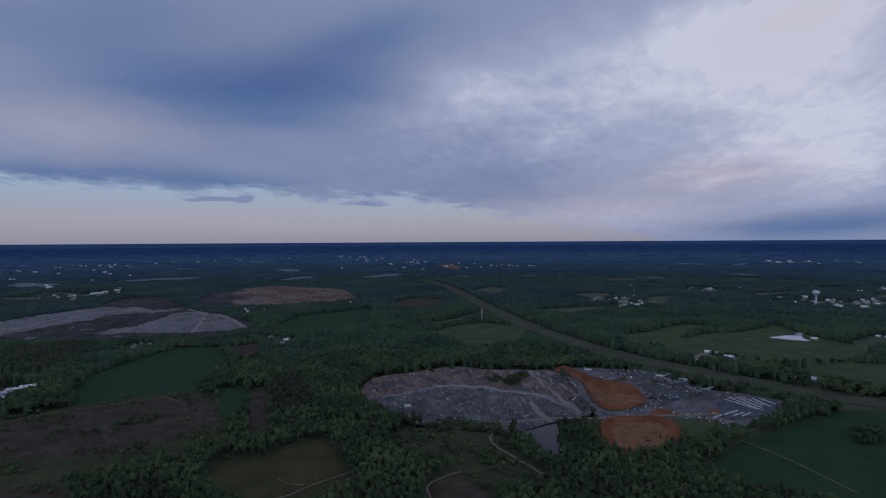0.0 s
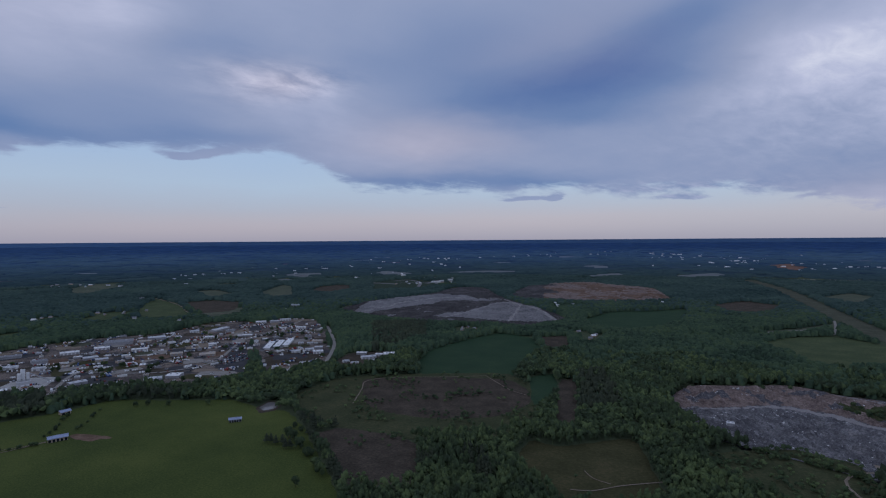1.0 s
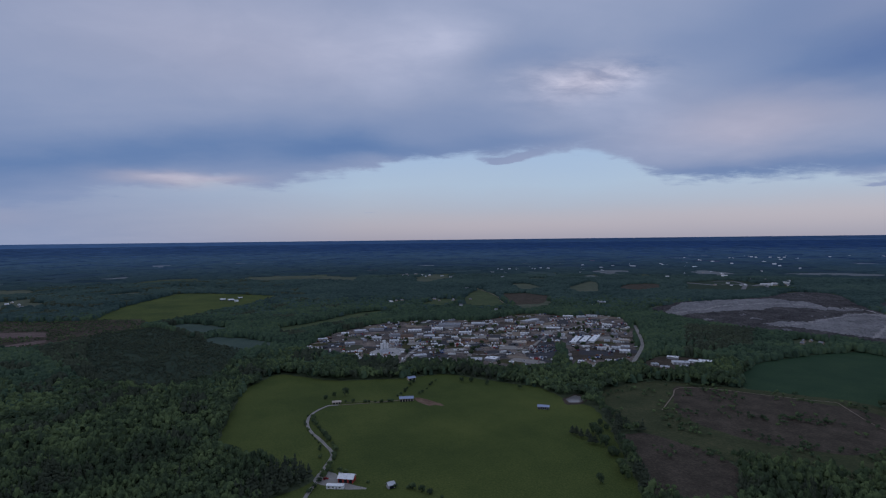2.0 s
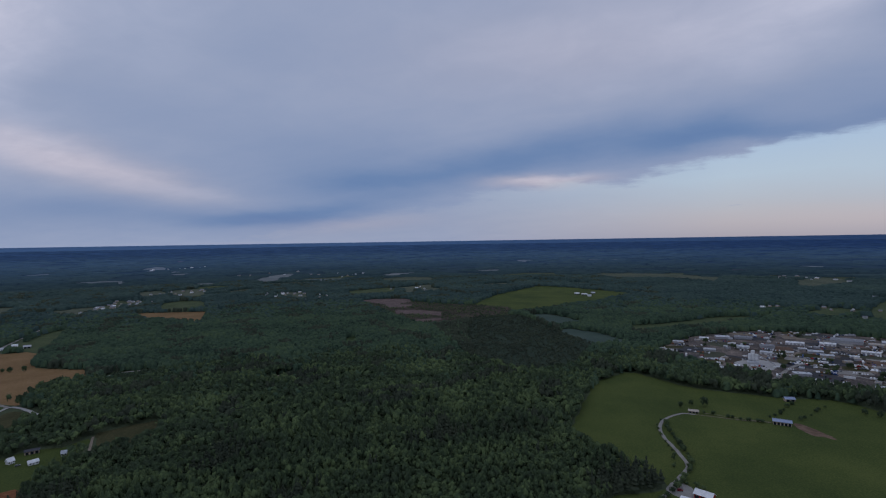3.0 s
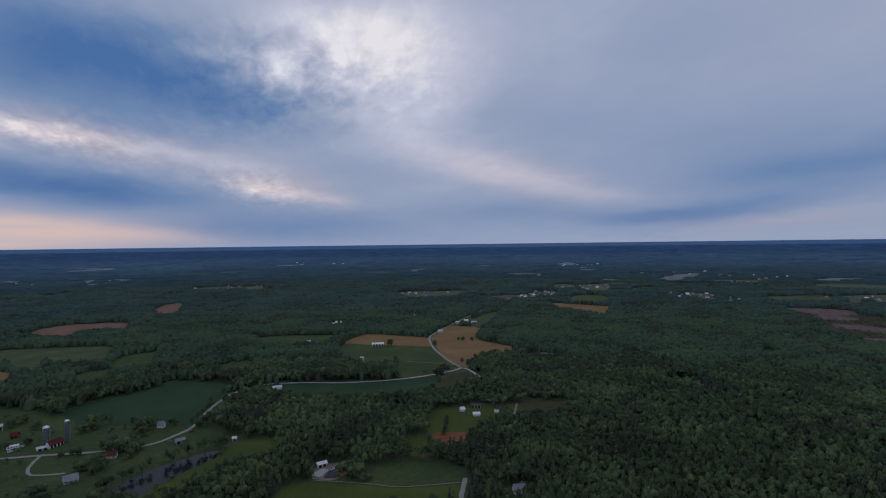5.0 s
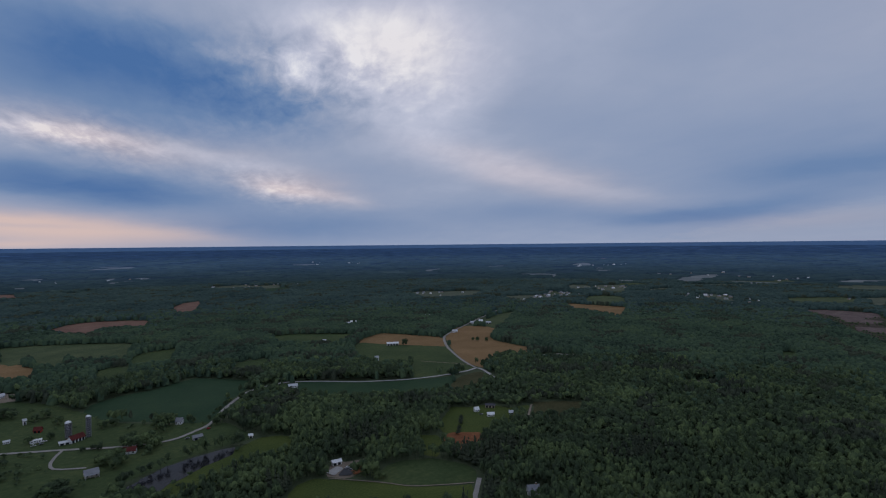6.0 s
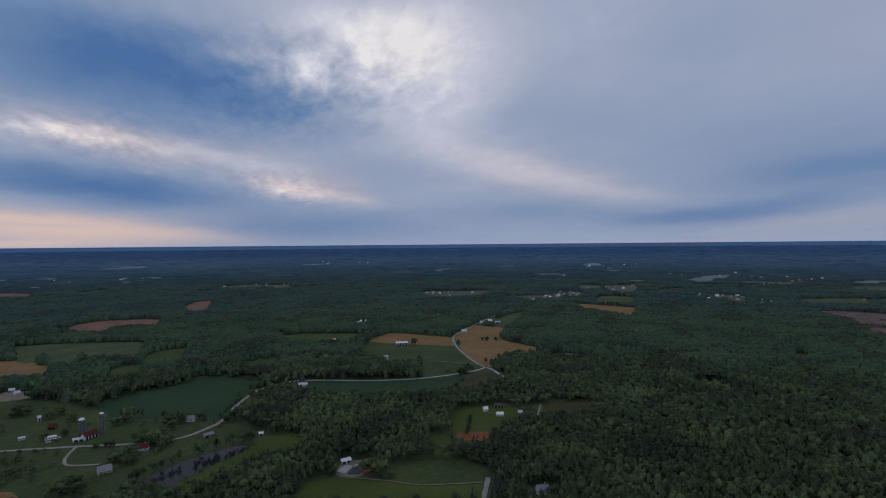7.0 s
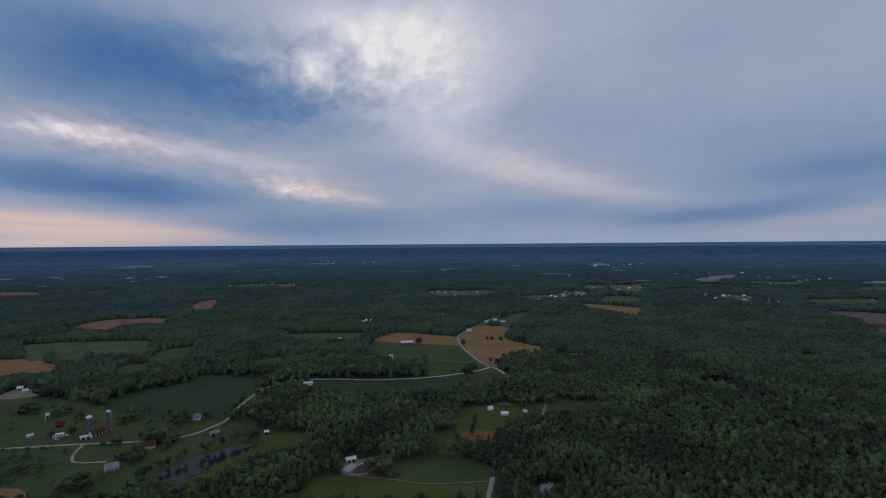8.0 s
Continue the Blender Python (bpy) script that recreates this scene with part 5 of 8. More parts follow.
def relief(name, label, category, poly, profile, mats, choose, na=120, nu=60, rough=1.0):
    """A dug or heaped surface over a plot: profile(u, v, x, y) gives heights, u from the near to the far edge."""
    bear = [math.atan2(-x, y) for x, y in poly]
    bear = [b + 2 * math.pi if b < -1.2 else b for b in bear]
    lo, hi = min(bear), max(bear)
    rows = []
    for i in range(na + 1):
        az = lo + (hi - lo) * (0.003 + 0.994 * i / na)
        got = reach(poly, az)
        if got:
            rows.append((az, *got))
    az = np.array([r[0] for r in rows])[:, None]
    r0, r1 = np.array([r[1] for r in rows])[:, None], np.array([r[2] for r in rows])[:, None]
    u = np.linspace(0, 1, nu + 1)[None]
    R = r0 + (r1 - r0) * u
    x, y = -np.sin(az) * R, np.cos(az) * R
    v = ((az - lo) / (hi - lo)) + 0 * u
    u = u + 0 * az
    z = profile(u, v, x, y)
    rim = np.clip(np.minimum.reduce([u, 1 - u, v * 1.5, (1 - v) * 1.5]) / 0.05, 0, 1)
    rng = np.random.default_rng(3)
    z = z + rim * rough * (rng.normal(0, 0.5, z.shape) + 1.3 * wave(x, y, 6.0, 2.0) + 1.5 * wave(x, y, 17.0, 5.0))
    n, m = z.shape
    a = (np.arange(n - 1)[:, None] * m + np.arange(m - 1)[None]).ravel()
    tris = np.concatenate([np.stack([a, a + 1, a + m + 1], 1), np.stack([a, a + m + 1, a + m], 1)])
    px, py, pz, k = drawn_in(x, y, z + LAYER[0] + 0.2)
    pick = choose(u, v, x, y).ravel()[a]
    ob = arrays(name, np.stack([px, py, pz], -1).reshape(-1, 3), tris, [M[q] for q in mats], np.concatenate([pick, pick]))
    return tagged(ob, label, category, kind="structure")


def step(u, a, b):
    s = np.clip((u - a) / (b - a), 0, 1)
    return s * s * (3 - 2 * s)


QPIT = smooth_poly(QUARRY, 2, 0.22)
PIT_BEAR = [math.atan2(-a, b) for a, b in QPIT]


def pit_place(x, y):
    """A point of the plan as u, v of the pit."""
    near, far = reach(QPIT, math.atan2(-x, y)) or (1, 2)
    return (math.hypot(x, y) - near) / (far - near), (math.atan2(-x, y) - min(PIT_BEAR)) / (max(PIT_BEAR) - min(PIT_BEAR))


ROAD_UV = sorted((pit_place(a, b)[::-1] for a, b in HAUL))


def haul_line(v):
    """Where the haul road runs, between the near and the far edge."""
    return np.interp(v, [p[0] for p in ROAD_UV], [p[1] for p in ROAD_UV])


def notch(x, y):
    """Overgrown hollow in the far rim."""
    return off_line(NOTCH, x, y) < 13 + 5 * wave(x, y, 12.0, 3.0)


def ramp_near(x, y):
    return np.minimum.reduce([off_line(r, x, y) for r in RAMPS])


def quarry_shape(u, v, x, y):
    w = u + 0.012 * wave(x, y, 26.0, 1.0)
    h = haul_line(v)
    z = -19 * step(w, 0.0, 0.05) + 11 * step((w - 0.05) / (h - 0.05), 0.12, 0.97) + 3.5 * step(w, h + 0.05, h + 0.11) + 4.5 * step((w - h - 0.11) / np.maximum(0.97 - h - 0.11, 0.05), 0.0, 1.0)
    clear = 1 - np.exp(-((w - h - 0.02) / 0.05) ** 2)
    slant = wave(x, y, 60.0, 8.0) * 0.8 + (x * 0.80 + y * 0.60) / 13.0
    z = z + clear * step(w, 0.06, 0.14) * (1 - step(w, 0.9, 0.98)) * (3.0 * wave(x, y, 13.0, 7.0) + 2.4 * np.abs((slant % 1.0) * 2 - 1) + 1.0 * wave(x, y, 5.0, 2.0))
    z = z - 1.2 * np.exp(-(ramp_near(x, y) / 5.0) ** 2)
    return z * step(v, 0.0, 0.05) * (1 - step(v, 0.95, 1.0))


def quarry_ground(u, v, x, y):
    w = u + 0.012 * wave(x, y, 26.0, 1.0)
    h = haul_line(v)
    road = (np.abs(w - h - 0.012) < 0.022 + 0.006 * wave(x, y, 9.0, 2.0)) | (ramp_near(x, y) < 2.2 + 0.8 * wave(x, y, 15.0, 2.0))
    patchy = wave(x, y, 22.0, 4.0) + 0.5 * wave(x, y, 8.0, 1.0)
    earth = (w > h + 0.04) & (v > 0.30) & (patchy > -0.6)
    slant = wave(x, y, 60.0, 8.0) * 0.8 + (x * 0.80 + y * 0.60) / 13.0
    # dark rock blotches, plus slanting strips darkened to stand for shade on faces
    face = ((w > h + 0.03) & (patchy < -0.15)) | ((slant % 1.0 < 0.20) & (patchy < 0.25) & (np.abs(w - h) > 0.05))
    pale = (w < h) & (wave(x, y, 11.0, 9.0) + 0.9 * wave(x, y, 3.5, 5.0) > 0.75)
    earth |= (w > h + 0.04) & (v <= 0.30) & (wave(x, y, 26.0, 12.0) > -0.2)
    out = np.where(earth & ~(face & (patchy < -0.35)), 2, np.where(face, 0, np.where(pale, 5, 3)))
    return np.where(notch(x, y), 4, np.where(road, 1, out))


M["quarry_earth"] = material("stripped_earth", (0.075, 0.056, 0.050), (0.340, 0.268, 0.238), 9, 1.8, third=(0.185, 0.142, 0.126))
M["haul"] = material("haul_road_gravel", (0.220, 0.208, 0.206), (0.340, 0.322, 0.312), 8, 1.5)
# dark tone puts shade into the steep pit faces; also dark loose stone
M["rock_face"] = material("shaded_dark_rock", (0.048, 0.048, 0.056), (0.200, 0.194, 0.198), 6, 1.5, third=(0.100, 0.097, 0.104), bump=0.6)
M["blue_rock"] = material("blasted_blue_rock", (0.054, 0.054, 0.060), (0.270, 0.260, 0.260), 20, 2.2, third=(0.132, 0.129, 0.135), bump=0.6)
M["pale_rubble"] = material("pale_blasted_rubble", (0.090, 0.091, 0.098), (0.360, 0.352, 0.350), 6, 1.4, third=(0.190, 0.188, 0.194), bump=0.6)
relief("quarry_pit", "stepped grey granite quarry pit with haul road and rubble", "quarry", QPIT, quarry_shape, ["rock_face", "haul", "quarry_earth", "blue_rock", "scrub", "pale_rubble"], quarry_ground, 260, 150, 0.7)


def heap_shape(high, lean=0.35, seed=0.0, ledge=0.5):
    def shape(u, v, x, y):
        w = u + 0.04 * wave(x, y, 40.0, seed)
        z = high * (ledge * step(w, 0.04, 0.3) + (1 - ledge) * step(w, lean, 0.62)) * (1 - step(w, 0.80, 0.99))
        return z * step(v, 0.0, 0.12) * (1 - step(v, 0.86, 1.0)) + 1.2 * wave(x, y, 60, seed)
    return shape


def banded(u, v, x, y):
    wx, wy = x + 9 * wave(x, y, 40.0, 3.0), y + 9 * wave(x, y, 45.0, 6.0)
    pale = inside(PLATEAU, wx, wy) | inside(SPOIL_FLOOR, wx, wy) | (wave(x, y, 45.0, 7.0) + 0.5 * wave(x, y, 15.0, 2.0) > 0.95)
    track = np.minimum.reduce([off_line(r, x, y) for r in SPOIL_TRACKS]) < 4.0 + 1.2 * wave(x, y, 30.0, 2.0)
    return np.where(track, 2, np.where(pale, 1, 0))


relief("spoil_heap", "broad grey spoil heap with terraced flanks", "spoil heap", smooth_poly(SPOIL, 2, 0.22), heap_shape(12, 0.35, 1.0), ["spoil", "pale_spoil", "haul"], banded, 190, 130, 1.0)
relief("clay_mound", "long brown clay mound with grey gravel flank", "earth mound", smooth_poly(MOUND, 2, 0.22), heap_shape(16, 0.3, 4.0), ["brown_clay", "spoil", "quarry_earth"],
       lambda u, v, x, y: np.where(v + 0.07 * wave(x, y, 60.0, 1.0) > 0.74, 1, np.where(wave(x, y, 80.0, 2.0) + 0.9 * wave(x * 0.4, y, 16.0, 5.0) + 1.8 * np.abs(u - 0.45) > 0.35, 2, 0)), 130, 40, 1.0)
M["clay_floor"] = material("worn_clay", (0.165, 0.078, 0.044), (0.310, 0.175, 0.108), 10, 2.0, third=(0.230, 0.118, 0.070))
relief("clay_bank", "bare orange clay bank beside the quarry", "earth bank", smooth_poly(CLAY, 2, 0.22), heap_shape(7, 0.4, 2.0), ["clay", "clay_floor"],
       lambda u, v, x, y: np.where((u < 0.42 + 0.1 * wave(x, y, 18.0, 2.0)) & (u > 0.12), 1, 0), 60, 40, 0.5)
relief("clay_pit", "shallow orange clay pit with worn floor", "clay pit", smooth_poly(CLAYPIT, 2, 0.22),
       lambda u, v, x, y: 4.0 * (1 - step(np.minimum.reduce([u, 1 - u, v, 1 - v]), 0.06, 0.26)) * step(np.minimum.reduce([u, 1 - u, v, 1 - v]), 0.0, 0.05), ["clay", "clay_floor"],
       lambda u, v, x, y: np.where(np.minimum.reduce([u, 1 - u, v, 1 - v]) + 0.04 * wave(x, y, 12.0, 6.0) > 0.2, 1, 0), 80, 50, 0.35)

# ---------------------------------------------------------------- ground
az = np.radians(np.concatenate([np.arange(-48, 195, 0.5), np.arange(195, 312.1, 6.5)]))
rings = [0.0, 120, 240] + [330 * 1.021 ** i for i in range(107)]
rings += [3060 * 1.07 ** i for i in range(1, 40)] + [60000, 120000, 400000]
rings = np.array(rings)
gx, gy = -np.sin(az)[:, None] * rings[None], np.cos(az)[:, None] * rings[None]
gz = np.where(inside(QUARRY, gx, gy), -32.0, 0.0)
px, py, pz, _k = drawn_in(gx, gy, gz)
na_, nr_ = gx.shape
a = (np.arange(na_ - 1)[:, None] * nr_ + np.arange(nr_ - 1)[None]).ravel()
tris = np.concatenate([np.stack([a, a + nr_, a + nr_ + 1], 1), np.stack([a, a + nr_ + 1, a + 1], 1)])
# beyond NEAR_LAND the faces take the material that glows with haze
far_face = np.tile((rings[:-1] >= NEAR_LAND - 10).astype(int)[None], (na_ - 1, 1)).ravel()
ground = arrays("ground", np.stack([px, py, pz], -1).reshape(-1, 3), tris, [M["floor"], M["hazed_land"]], np.concatenate([far_face, far_face]))
tagged(ground, "wooded lowland reaching to a dark blue horizon", "ground", kind="structure")



# ---------------------------------------------------------------- buildings
SITES = []
rng = np.random.default_rng(5)


def put(ob, x, y, rot, clear=14.0):
    SITES.append((x, y, clear))
    px, py, pz, k = (float(q) for q in drawn_in(x, y))
    m = pose(px, py, pz + 0.05, 0, 0, rot)
    ob.matrix_basis = m if k > 0.999 else m @ Matrix.Diagonal((k, k, k, 1))
    return ob


def house(x, y, rot, l=13.0, w=9.0, h=3.2, rise=2.6, wall="white_wall", roof="dark_roof", label="white clapboard house with a dark gable roof", chimney=True, porch=False):
    l, w = l * 0.86, w * 0.86
    l, w = 0.82 * l, 0.82 * w
    ob = thing("house", label, "house", "farmhouses")
    body = solid("wall", gable_body(l, w, h, rise), M[wall], ob)
    solid("roof", gable_roof(l, w, h, rise, 0.55), M[roof], ob)
    for side in (-1, 1):
        for i in (-0.32, 0.32):
            pane = solid("window", box(i * l - 0.6, i * l + 0.6, side * w / 2 - 0.04, side * w / 2 + 0.06, 1.0, 2.3), M["glass"], ob)
            solid("sill", box(i * l - 0.7, i * l + 0.7, side * w / 2 - 0.04, side * w / 2 + 0.12, 0.9, 1.0), M["white_wall"], pane)
        solid("door", box(-0.5, 0.5, side * w / 2 - 0.04, side * w / 2 + 0.07, 0.05, 2.1), M["door_grey"], ob)
    if chimney:
        stack = solid("chimney", box(l * 0.2, l * 0.2 + 0.9, -0.4, 0.5, h, h + rise + 1.2), M["brick_wall"], ob)
        solid("chimney_cap", box(l * 0.2 - 0.1, l * 0.2 + 1.0, -0.5, 0.6, h + rise + 1.2, h + rise + 1.35), M["concrete"], stack)
    if porch:
        solid("porch_roof", join(box(-l / 2, l / 2, -w / 2 - 3.0, -w / 2, h - 0.5, h - 0.3)), M[roof], ob)
        for i in (-0.48, -0.16, 0.16, 0.48):
            solid("porch_post", box(i * l - 0.1, i * l + 0.1, -w / 2 - 2.9, -w / 2 - 2.7, 0, h - 0.5), M["white_wall"], ob)
    return put(ob, x, y, rot, l * 0.5 + 9)


def barn(x, y, rot, l=20.0, w=11.0, h=4.2, rise=2.4, wall="red_wall", roof="white_roof", label="red barn with a white metal roof", bays=3, name="barn"):
    l, w = l * 0.9, w * 0.9
    if len(label.split()) < 4:
        label += " on a farm"
    l, w = 0.84 * l, 0.84 * w
    ob = thing(name, label, name.replace("_", " "), "farm buildings")
    solid("wall", gable_body(l, w, h, rise), M[wall], ob)
    top = solid("roof", gable_roof(l, w, h, rise, 0.7), M[roof], ob)
    for i in range(bays):
        c = (i + 0.5) / bays * l - l / 2
        for side in (-1, 1):
            solid("bay_door", box(c - l / bays * 0.33, c + l / bays * 0.33, side * w / 2 - 0.05, side * w / 2 + 0.08, 0.05, h * 0.75), M["glass" if side < 0 else "door_grey"], ob)
    solid("ridge_cap", box(-l / 2 - 0.7, l / 2 + 0.7, -0.35, 0.35, h + rise + 0.18, h + rise + 0.4), M[roof], top)
    return put(ob, x, y, rot, l * 0.5 + 8)


def warehouse(x, y, rot, l, w, h=6.5, wall="grey_wall", roof="pale_roof", label="flat-roofed metal warehouse", docks=4, name="warehouse"):
    l, w, h = l * 0.72, w * 0.86, h * 0.7
    if len(label.split()) < 4:
        label += " on a works estate"
    ob = thing(name, label, name.replace("_", " "), "works buildings")
    solid("wall", box(-l / 2, l / 2, -w / 2, w / 2, 0, h), M[wall], ob)
    rise = w * 0.05
    solid("roof", gable_roof(l, w, h, rise, 0.3), M[roof], ob)
    for i in range(docks):
        c = (i + 0.5) / docks * l - l / 2
        for side in (-1, 1):
            solid("dock_door", box(c - 1.8, c + 1.8, side * w / 2 - 0.05, side * w / 2 + 0.08, 0.1, min(3.4, h * 0.75)), M["door_grey"], ob)
    for i in range(2):
        c = (i + 0.5) / 2 * l - l / 2
        solid("roof_vent", join(box(c - 1.1, c + 1.1, -w * 0.2, -w * 0.2 + 2.0, h, h + rise + 1.3)), M["steel"], ob)
    solid("gutter", join(box(-l / 2, l / 2, -w / 2 - 0.45, -w / 2 - 0.3, h - 0.3, h), box(-l / 2, l / 2, w / 2 + 0.3, w / 2 + 0.45, h - 0.3, h)), M["steel"], ob)
    return put(ob, x, y, rot, l * 0.5 + 8)


def trailer_home(x, y, rot, l=15.0, wall="white_wall", label="long white mobile home on a grass yard"):
    ob = thing("mobile_home", label, "mobile home", "farmhouses")
    solid("body", gable_body(l, 4.2, 2.9, 0.5), M[wall], ob)
    solid("roof", gable_roof(l, 4.2, 2.9, 0.5, 0.2, 0.15), M["white_roof"], ob)
    for i in (-0.35, -0.1, 0.3):
        solid("window", box(i * l - 0.6, i * l + 0.6, -2.16, -2.05, 1.2, 2.2), M["glass"], ob)
    solid("door", box(0.1 * l - 0.5, 0.1 * l + 0.5, -2.17, -2.05, 0.3, 2.3), M["door_grey"], ob)
    solid("step", box(0.1 * l - 0.8, 0.1 * l + 0.8, -3.2, -2.1, 0, 0.4), M["wood"], ob)
    return put(ob, x, y, rot)


def silo(x, y, r, high, label, chute=True):
    ob = thing("silo", label, "silo", "farm silos")
    solid("shaft", tube(r, r, 0, high, 24), M["silo_stave"], ob, smooth=False)
    solid("dome", dome(r * 1.04, high, r * 0.75, 24), M["white_roof"], ob, "white domed metal cap", True)
    for i in range(9):
        z = high * (i + 0.7) / 9.6
        solid("hoop", tube(r + 0.06, r + 0.06, z, z + 0.22, 24), M["steel"], ob)
    if chute:
        solid("chute", tube(0.75, 0.75, 0, high, 8, -r - 0.5, 0), M["steel"], ob)
        solid("ladder", join(box(r, r + 0.3, -0.35, -0.25, 0, high), box(r, r + 0.3, 0.25, 0.35, 0, high)), M["steel"], ob)
    return put(ob, x, y, 30)


def grain_bin(x, y, r, high, label="low corrugated steel grain bin"):
    ob = thing("grain_bin", label, "grain bin", "farm silos")
    solid("shell", tube(r, r, 0, high, 18), M["steel"], ob)
    solid("roof", tube(r + 0.2, 0.5, high, high + r * 0.5, 18), M["steel"], ob)
    return put(ob, x, y, 0)


def water_tower(x, y, high, label="white water tower on a single column"):
    ob = thing("water_tower", label, "water tower")
    solid("column", tube(high * 0.075, high * 0.055, 0, high * 0.72, 14), M["white_wall"], ob)
    solid("foot", tube(high * 0.13, high * 0.075, 0, high * 0.12, 14), M["white_wall"], ob)
    solid("tank", join(tube(high * 0.055, high * 0.24, high * 0.66, high * 0.76, 20), tube(high * 0.24, high * 0.24, high * 0.76, high * 0.93, 20)), M["white_roof"], ob)
    solid("cap", dome(high * 0.24, high * 0.93, high * 0.08, 20), M["white_roof"], ob)
    return put(ob, x, y, 0)


def plant_tower(x, y, rot, label="pale concrete batching plant with hoppers"):
    ob = thing("batching_plant", label, "batching plant")
    for i in (-5.0, 0.0, 5.0):
        solid("hopper", join(tube(2.2, 2.2, 8, 17, 12, i, 0), tube(0.6, 2.2, 4.5, 8, 12, i, 0)), M["white_wall"], ob)
        solid("frame", join(*[box(i + a - 0.2, i + a + 0.2, b - 0.2, b + 0.2, 0, 9) for a in (-1.9, 1.9) for b in (-1.9, 1.9)]), M["steel"], ob)
    solid("tower", box(-2.6, 2.6, 4, 9, 0, 21), M["white_wall"], ob)
    solid("shed", gable_body(16, 8, 5, 1.5), M["pale_roof"], ob)
    solid("conveyor", ([(7, -1, 15), (7, 1, 15), (30, 1, 1.5), (30, -1, 1.5), (7, -1, 16.2), (7, 1, 16.2), (30, 1, 2.7), (30, -1, 2.7)], [(0, 1, 2, 3), (7, 6, 5, 4), (0, 3, 7, 4), (1, 5, 6, 2), (0, 4, 5, 1), (3, 2, 6, 7)]), M["steel"], ob)
    return put(ob, x, y, rot)


def make_car(paint):
    ob = thing("car", "parked car", "car", "parked cars")
    prof = [(-2.2, 0.35), (2.2, 0.35), (2.25, 0.75), (1.2, 0.92), (-2.2, 0.95)]
    v = [(a, s, b) for s in (-0.88, 0.88) for a, b in prof]
    solid("body", (v, [(4, 3, 2, 1, 0), (5, 6, 7, 8, 9)] + [(i, (i + 1) % 5, 5 + (i + 1) % 5, 5 + i) for i in range(5)]), M[paint], ob)
    cab = [(-1.9, 0.93), (1.1, 0.92), (0.45, 1.45), (-1.4, 1.48)]
    v = [(a, s * (0.82 if b < 1 else 0.66), b) for s in (-1, 1) for a, b in cab]
    solid("cabin", (v, [(3, 2, 1, 0), (4, 5, 6, 7)] + [(i, (i + 1) % 4, 4 + (i + 1) % 4, 4 + i) for i in range(4)]), M["glass"], ob)
    solid("roof_panel", box(-1.35, 0.4, -0.64, 0.64, 1.47, 1.53), M[paint], ob)
    for a in (-1.4, 1.4):
        for s in (-0.86, 0.86):
            w = tube(0.34, 0.34, -0.11, 0.11, 10)
            solid("wheel", ([(p[0] + a, p[2] + s, p[1] + 0.34) for p in w[0]], w[1]), M["tyre"], ob)
    return ob


def make_truck(paint):
    ob = thing("box_trailer", "white box trailer parked on gravel", "trailer", "parked trailers")
    solid("box", box(-6.5, 6.5, -1.25, 1.25, 1.2, 4.0), M[paint], ob)
    solid("chassis", box(-6.3, 6.3, -0.5, 0.5, 0.85, 1.2), M["door_grey"], ob)
    solid("landing_leg", join(box(3.5, 3.7, -0.9, -0.7, 0, 1.0), box(3.5, 3.7, 0.7, 0.9, 0, 1.0)), M["steel"], ob)
    for a in (-5.4, -4.2):
        for s in (-1.0, 1.0):
            w = tube(0.5, 0.5, -0.25, 0.25, 10)
            solid("wheel", ([(p[0] + a, p[2] + s, p[1] + 0.5) for p in w[0]], w[1]), M["tyre"], ob)
    return ob


def make_loader():
    ob = thing("loader", "yellow wheel loader on bare earth", "wheel loader", "quarry machines")
    solid("body", join(box(-3.2, 0.6, -1.2, 1.2, 1.0, 2.3), box(0.6, 2.0, -0.9, 0.9, 1.0, 1.9)), M["yellow"], ob)
    solid("cab", box(-0.8, 0.7, -0.8, 0.8, 2.3, 3.6), M["glass"], ob)
    solid("bucket", ([(3.4, -1.5, 0.2), (3.4, 1.5, 0.2), (4.9, 1.5, 0.3), (4.9, -1.5, 0.3), (3.3, -1.5, 1.5), (3.3, 1.5, 1.5)], [(0, 1, 2, 3), (0, 4, 5, 1), (0, 3, 4), (1, 5, 2)]), M["yellow"], ob)
    solid("arm", join(box(1.6, 3.5, -0.8, -0.5, 0.9, 1.4), box(1.6, 3.5, 0.5, 0.8, 0.9, 1.4)), M["yellow"], ob)
    for a in (-2.2, 1.6):
        for s in (-1.2, 1.2):
            w = tube(0.8, 0.8, -0.3, 0.3, 12)
            solid("wheel", ([(p[0] + a, p[2] + s, p[1] + 0.8) for p in w[0]], w[1]), M["tyre"], ob)
    return ob


CARS = {}
KINDS = {"car_white": "white parked car", "car_grey": "grey parked car", "car_black": "black parked car", "car_blue": "dark blue parked car", "car_red": "dark red parked car"}


def vehicle(key, x, y, rot, label="", scale=1.0):
    px, py, pz, k = (float(q) for q in drawn_in(x, y))
    k *= scale
    m = pose(px, py, pz + 0.4, 0, 0, rot) @ Matrix.Diagonal((k, k, k, 1))
    if key not in CARS:
        CARS[key] = make_loader() if key == "loader" else make_truck(key[8:]) if key.startswith("trailer_") else make_car(key)
        CARS[key].matrix_basis = m
        ob = CARS[key]
    else:
        ob = copy_thing(CARS[key], m)
    if label:
        ob["label"] = label
    elif key in KINDS:
        ob["label"] = KINDS[key] + " on a gravel yard"
    return ob


def any_car():
    return rng.choice(["car_white", "car_white", "car_grey", "car_black", "car_blue", "car_red", "car_grey"])


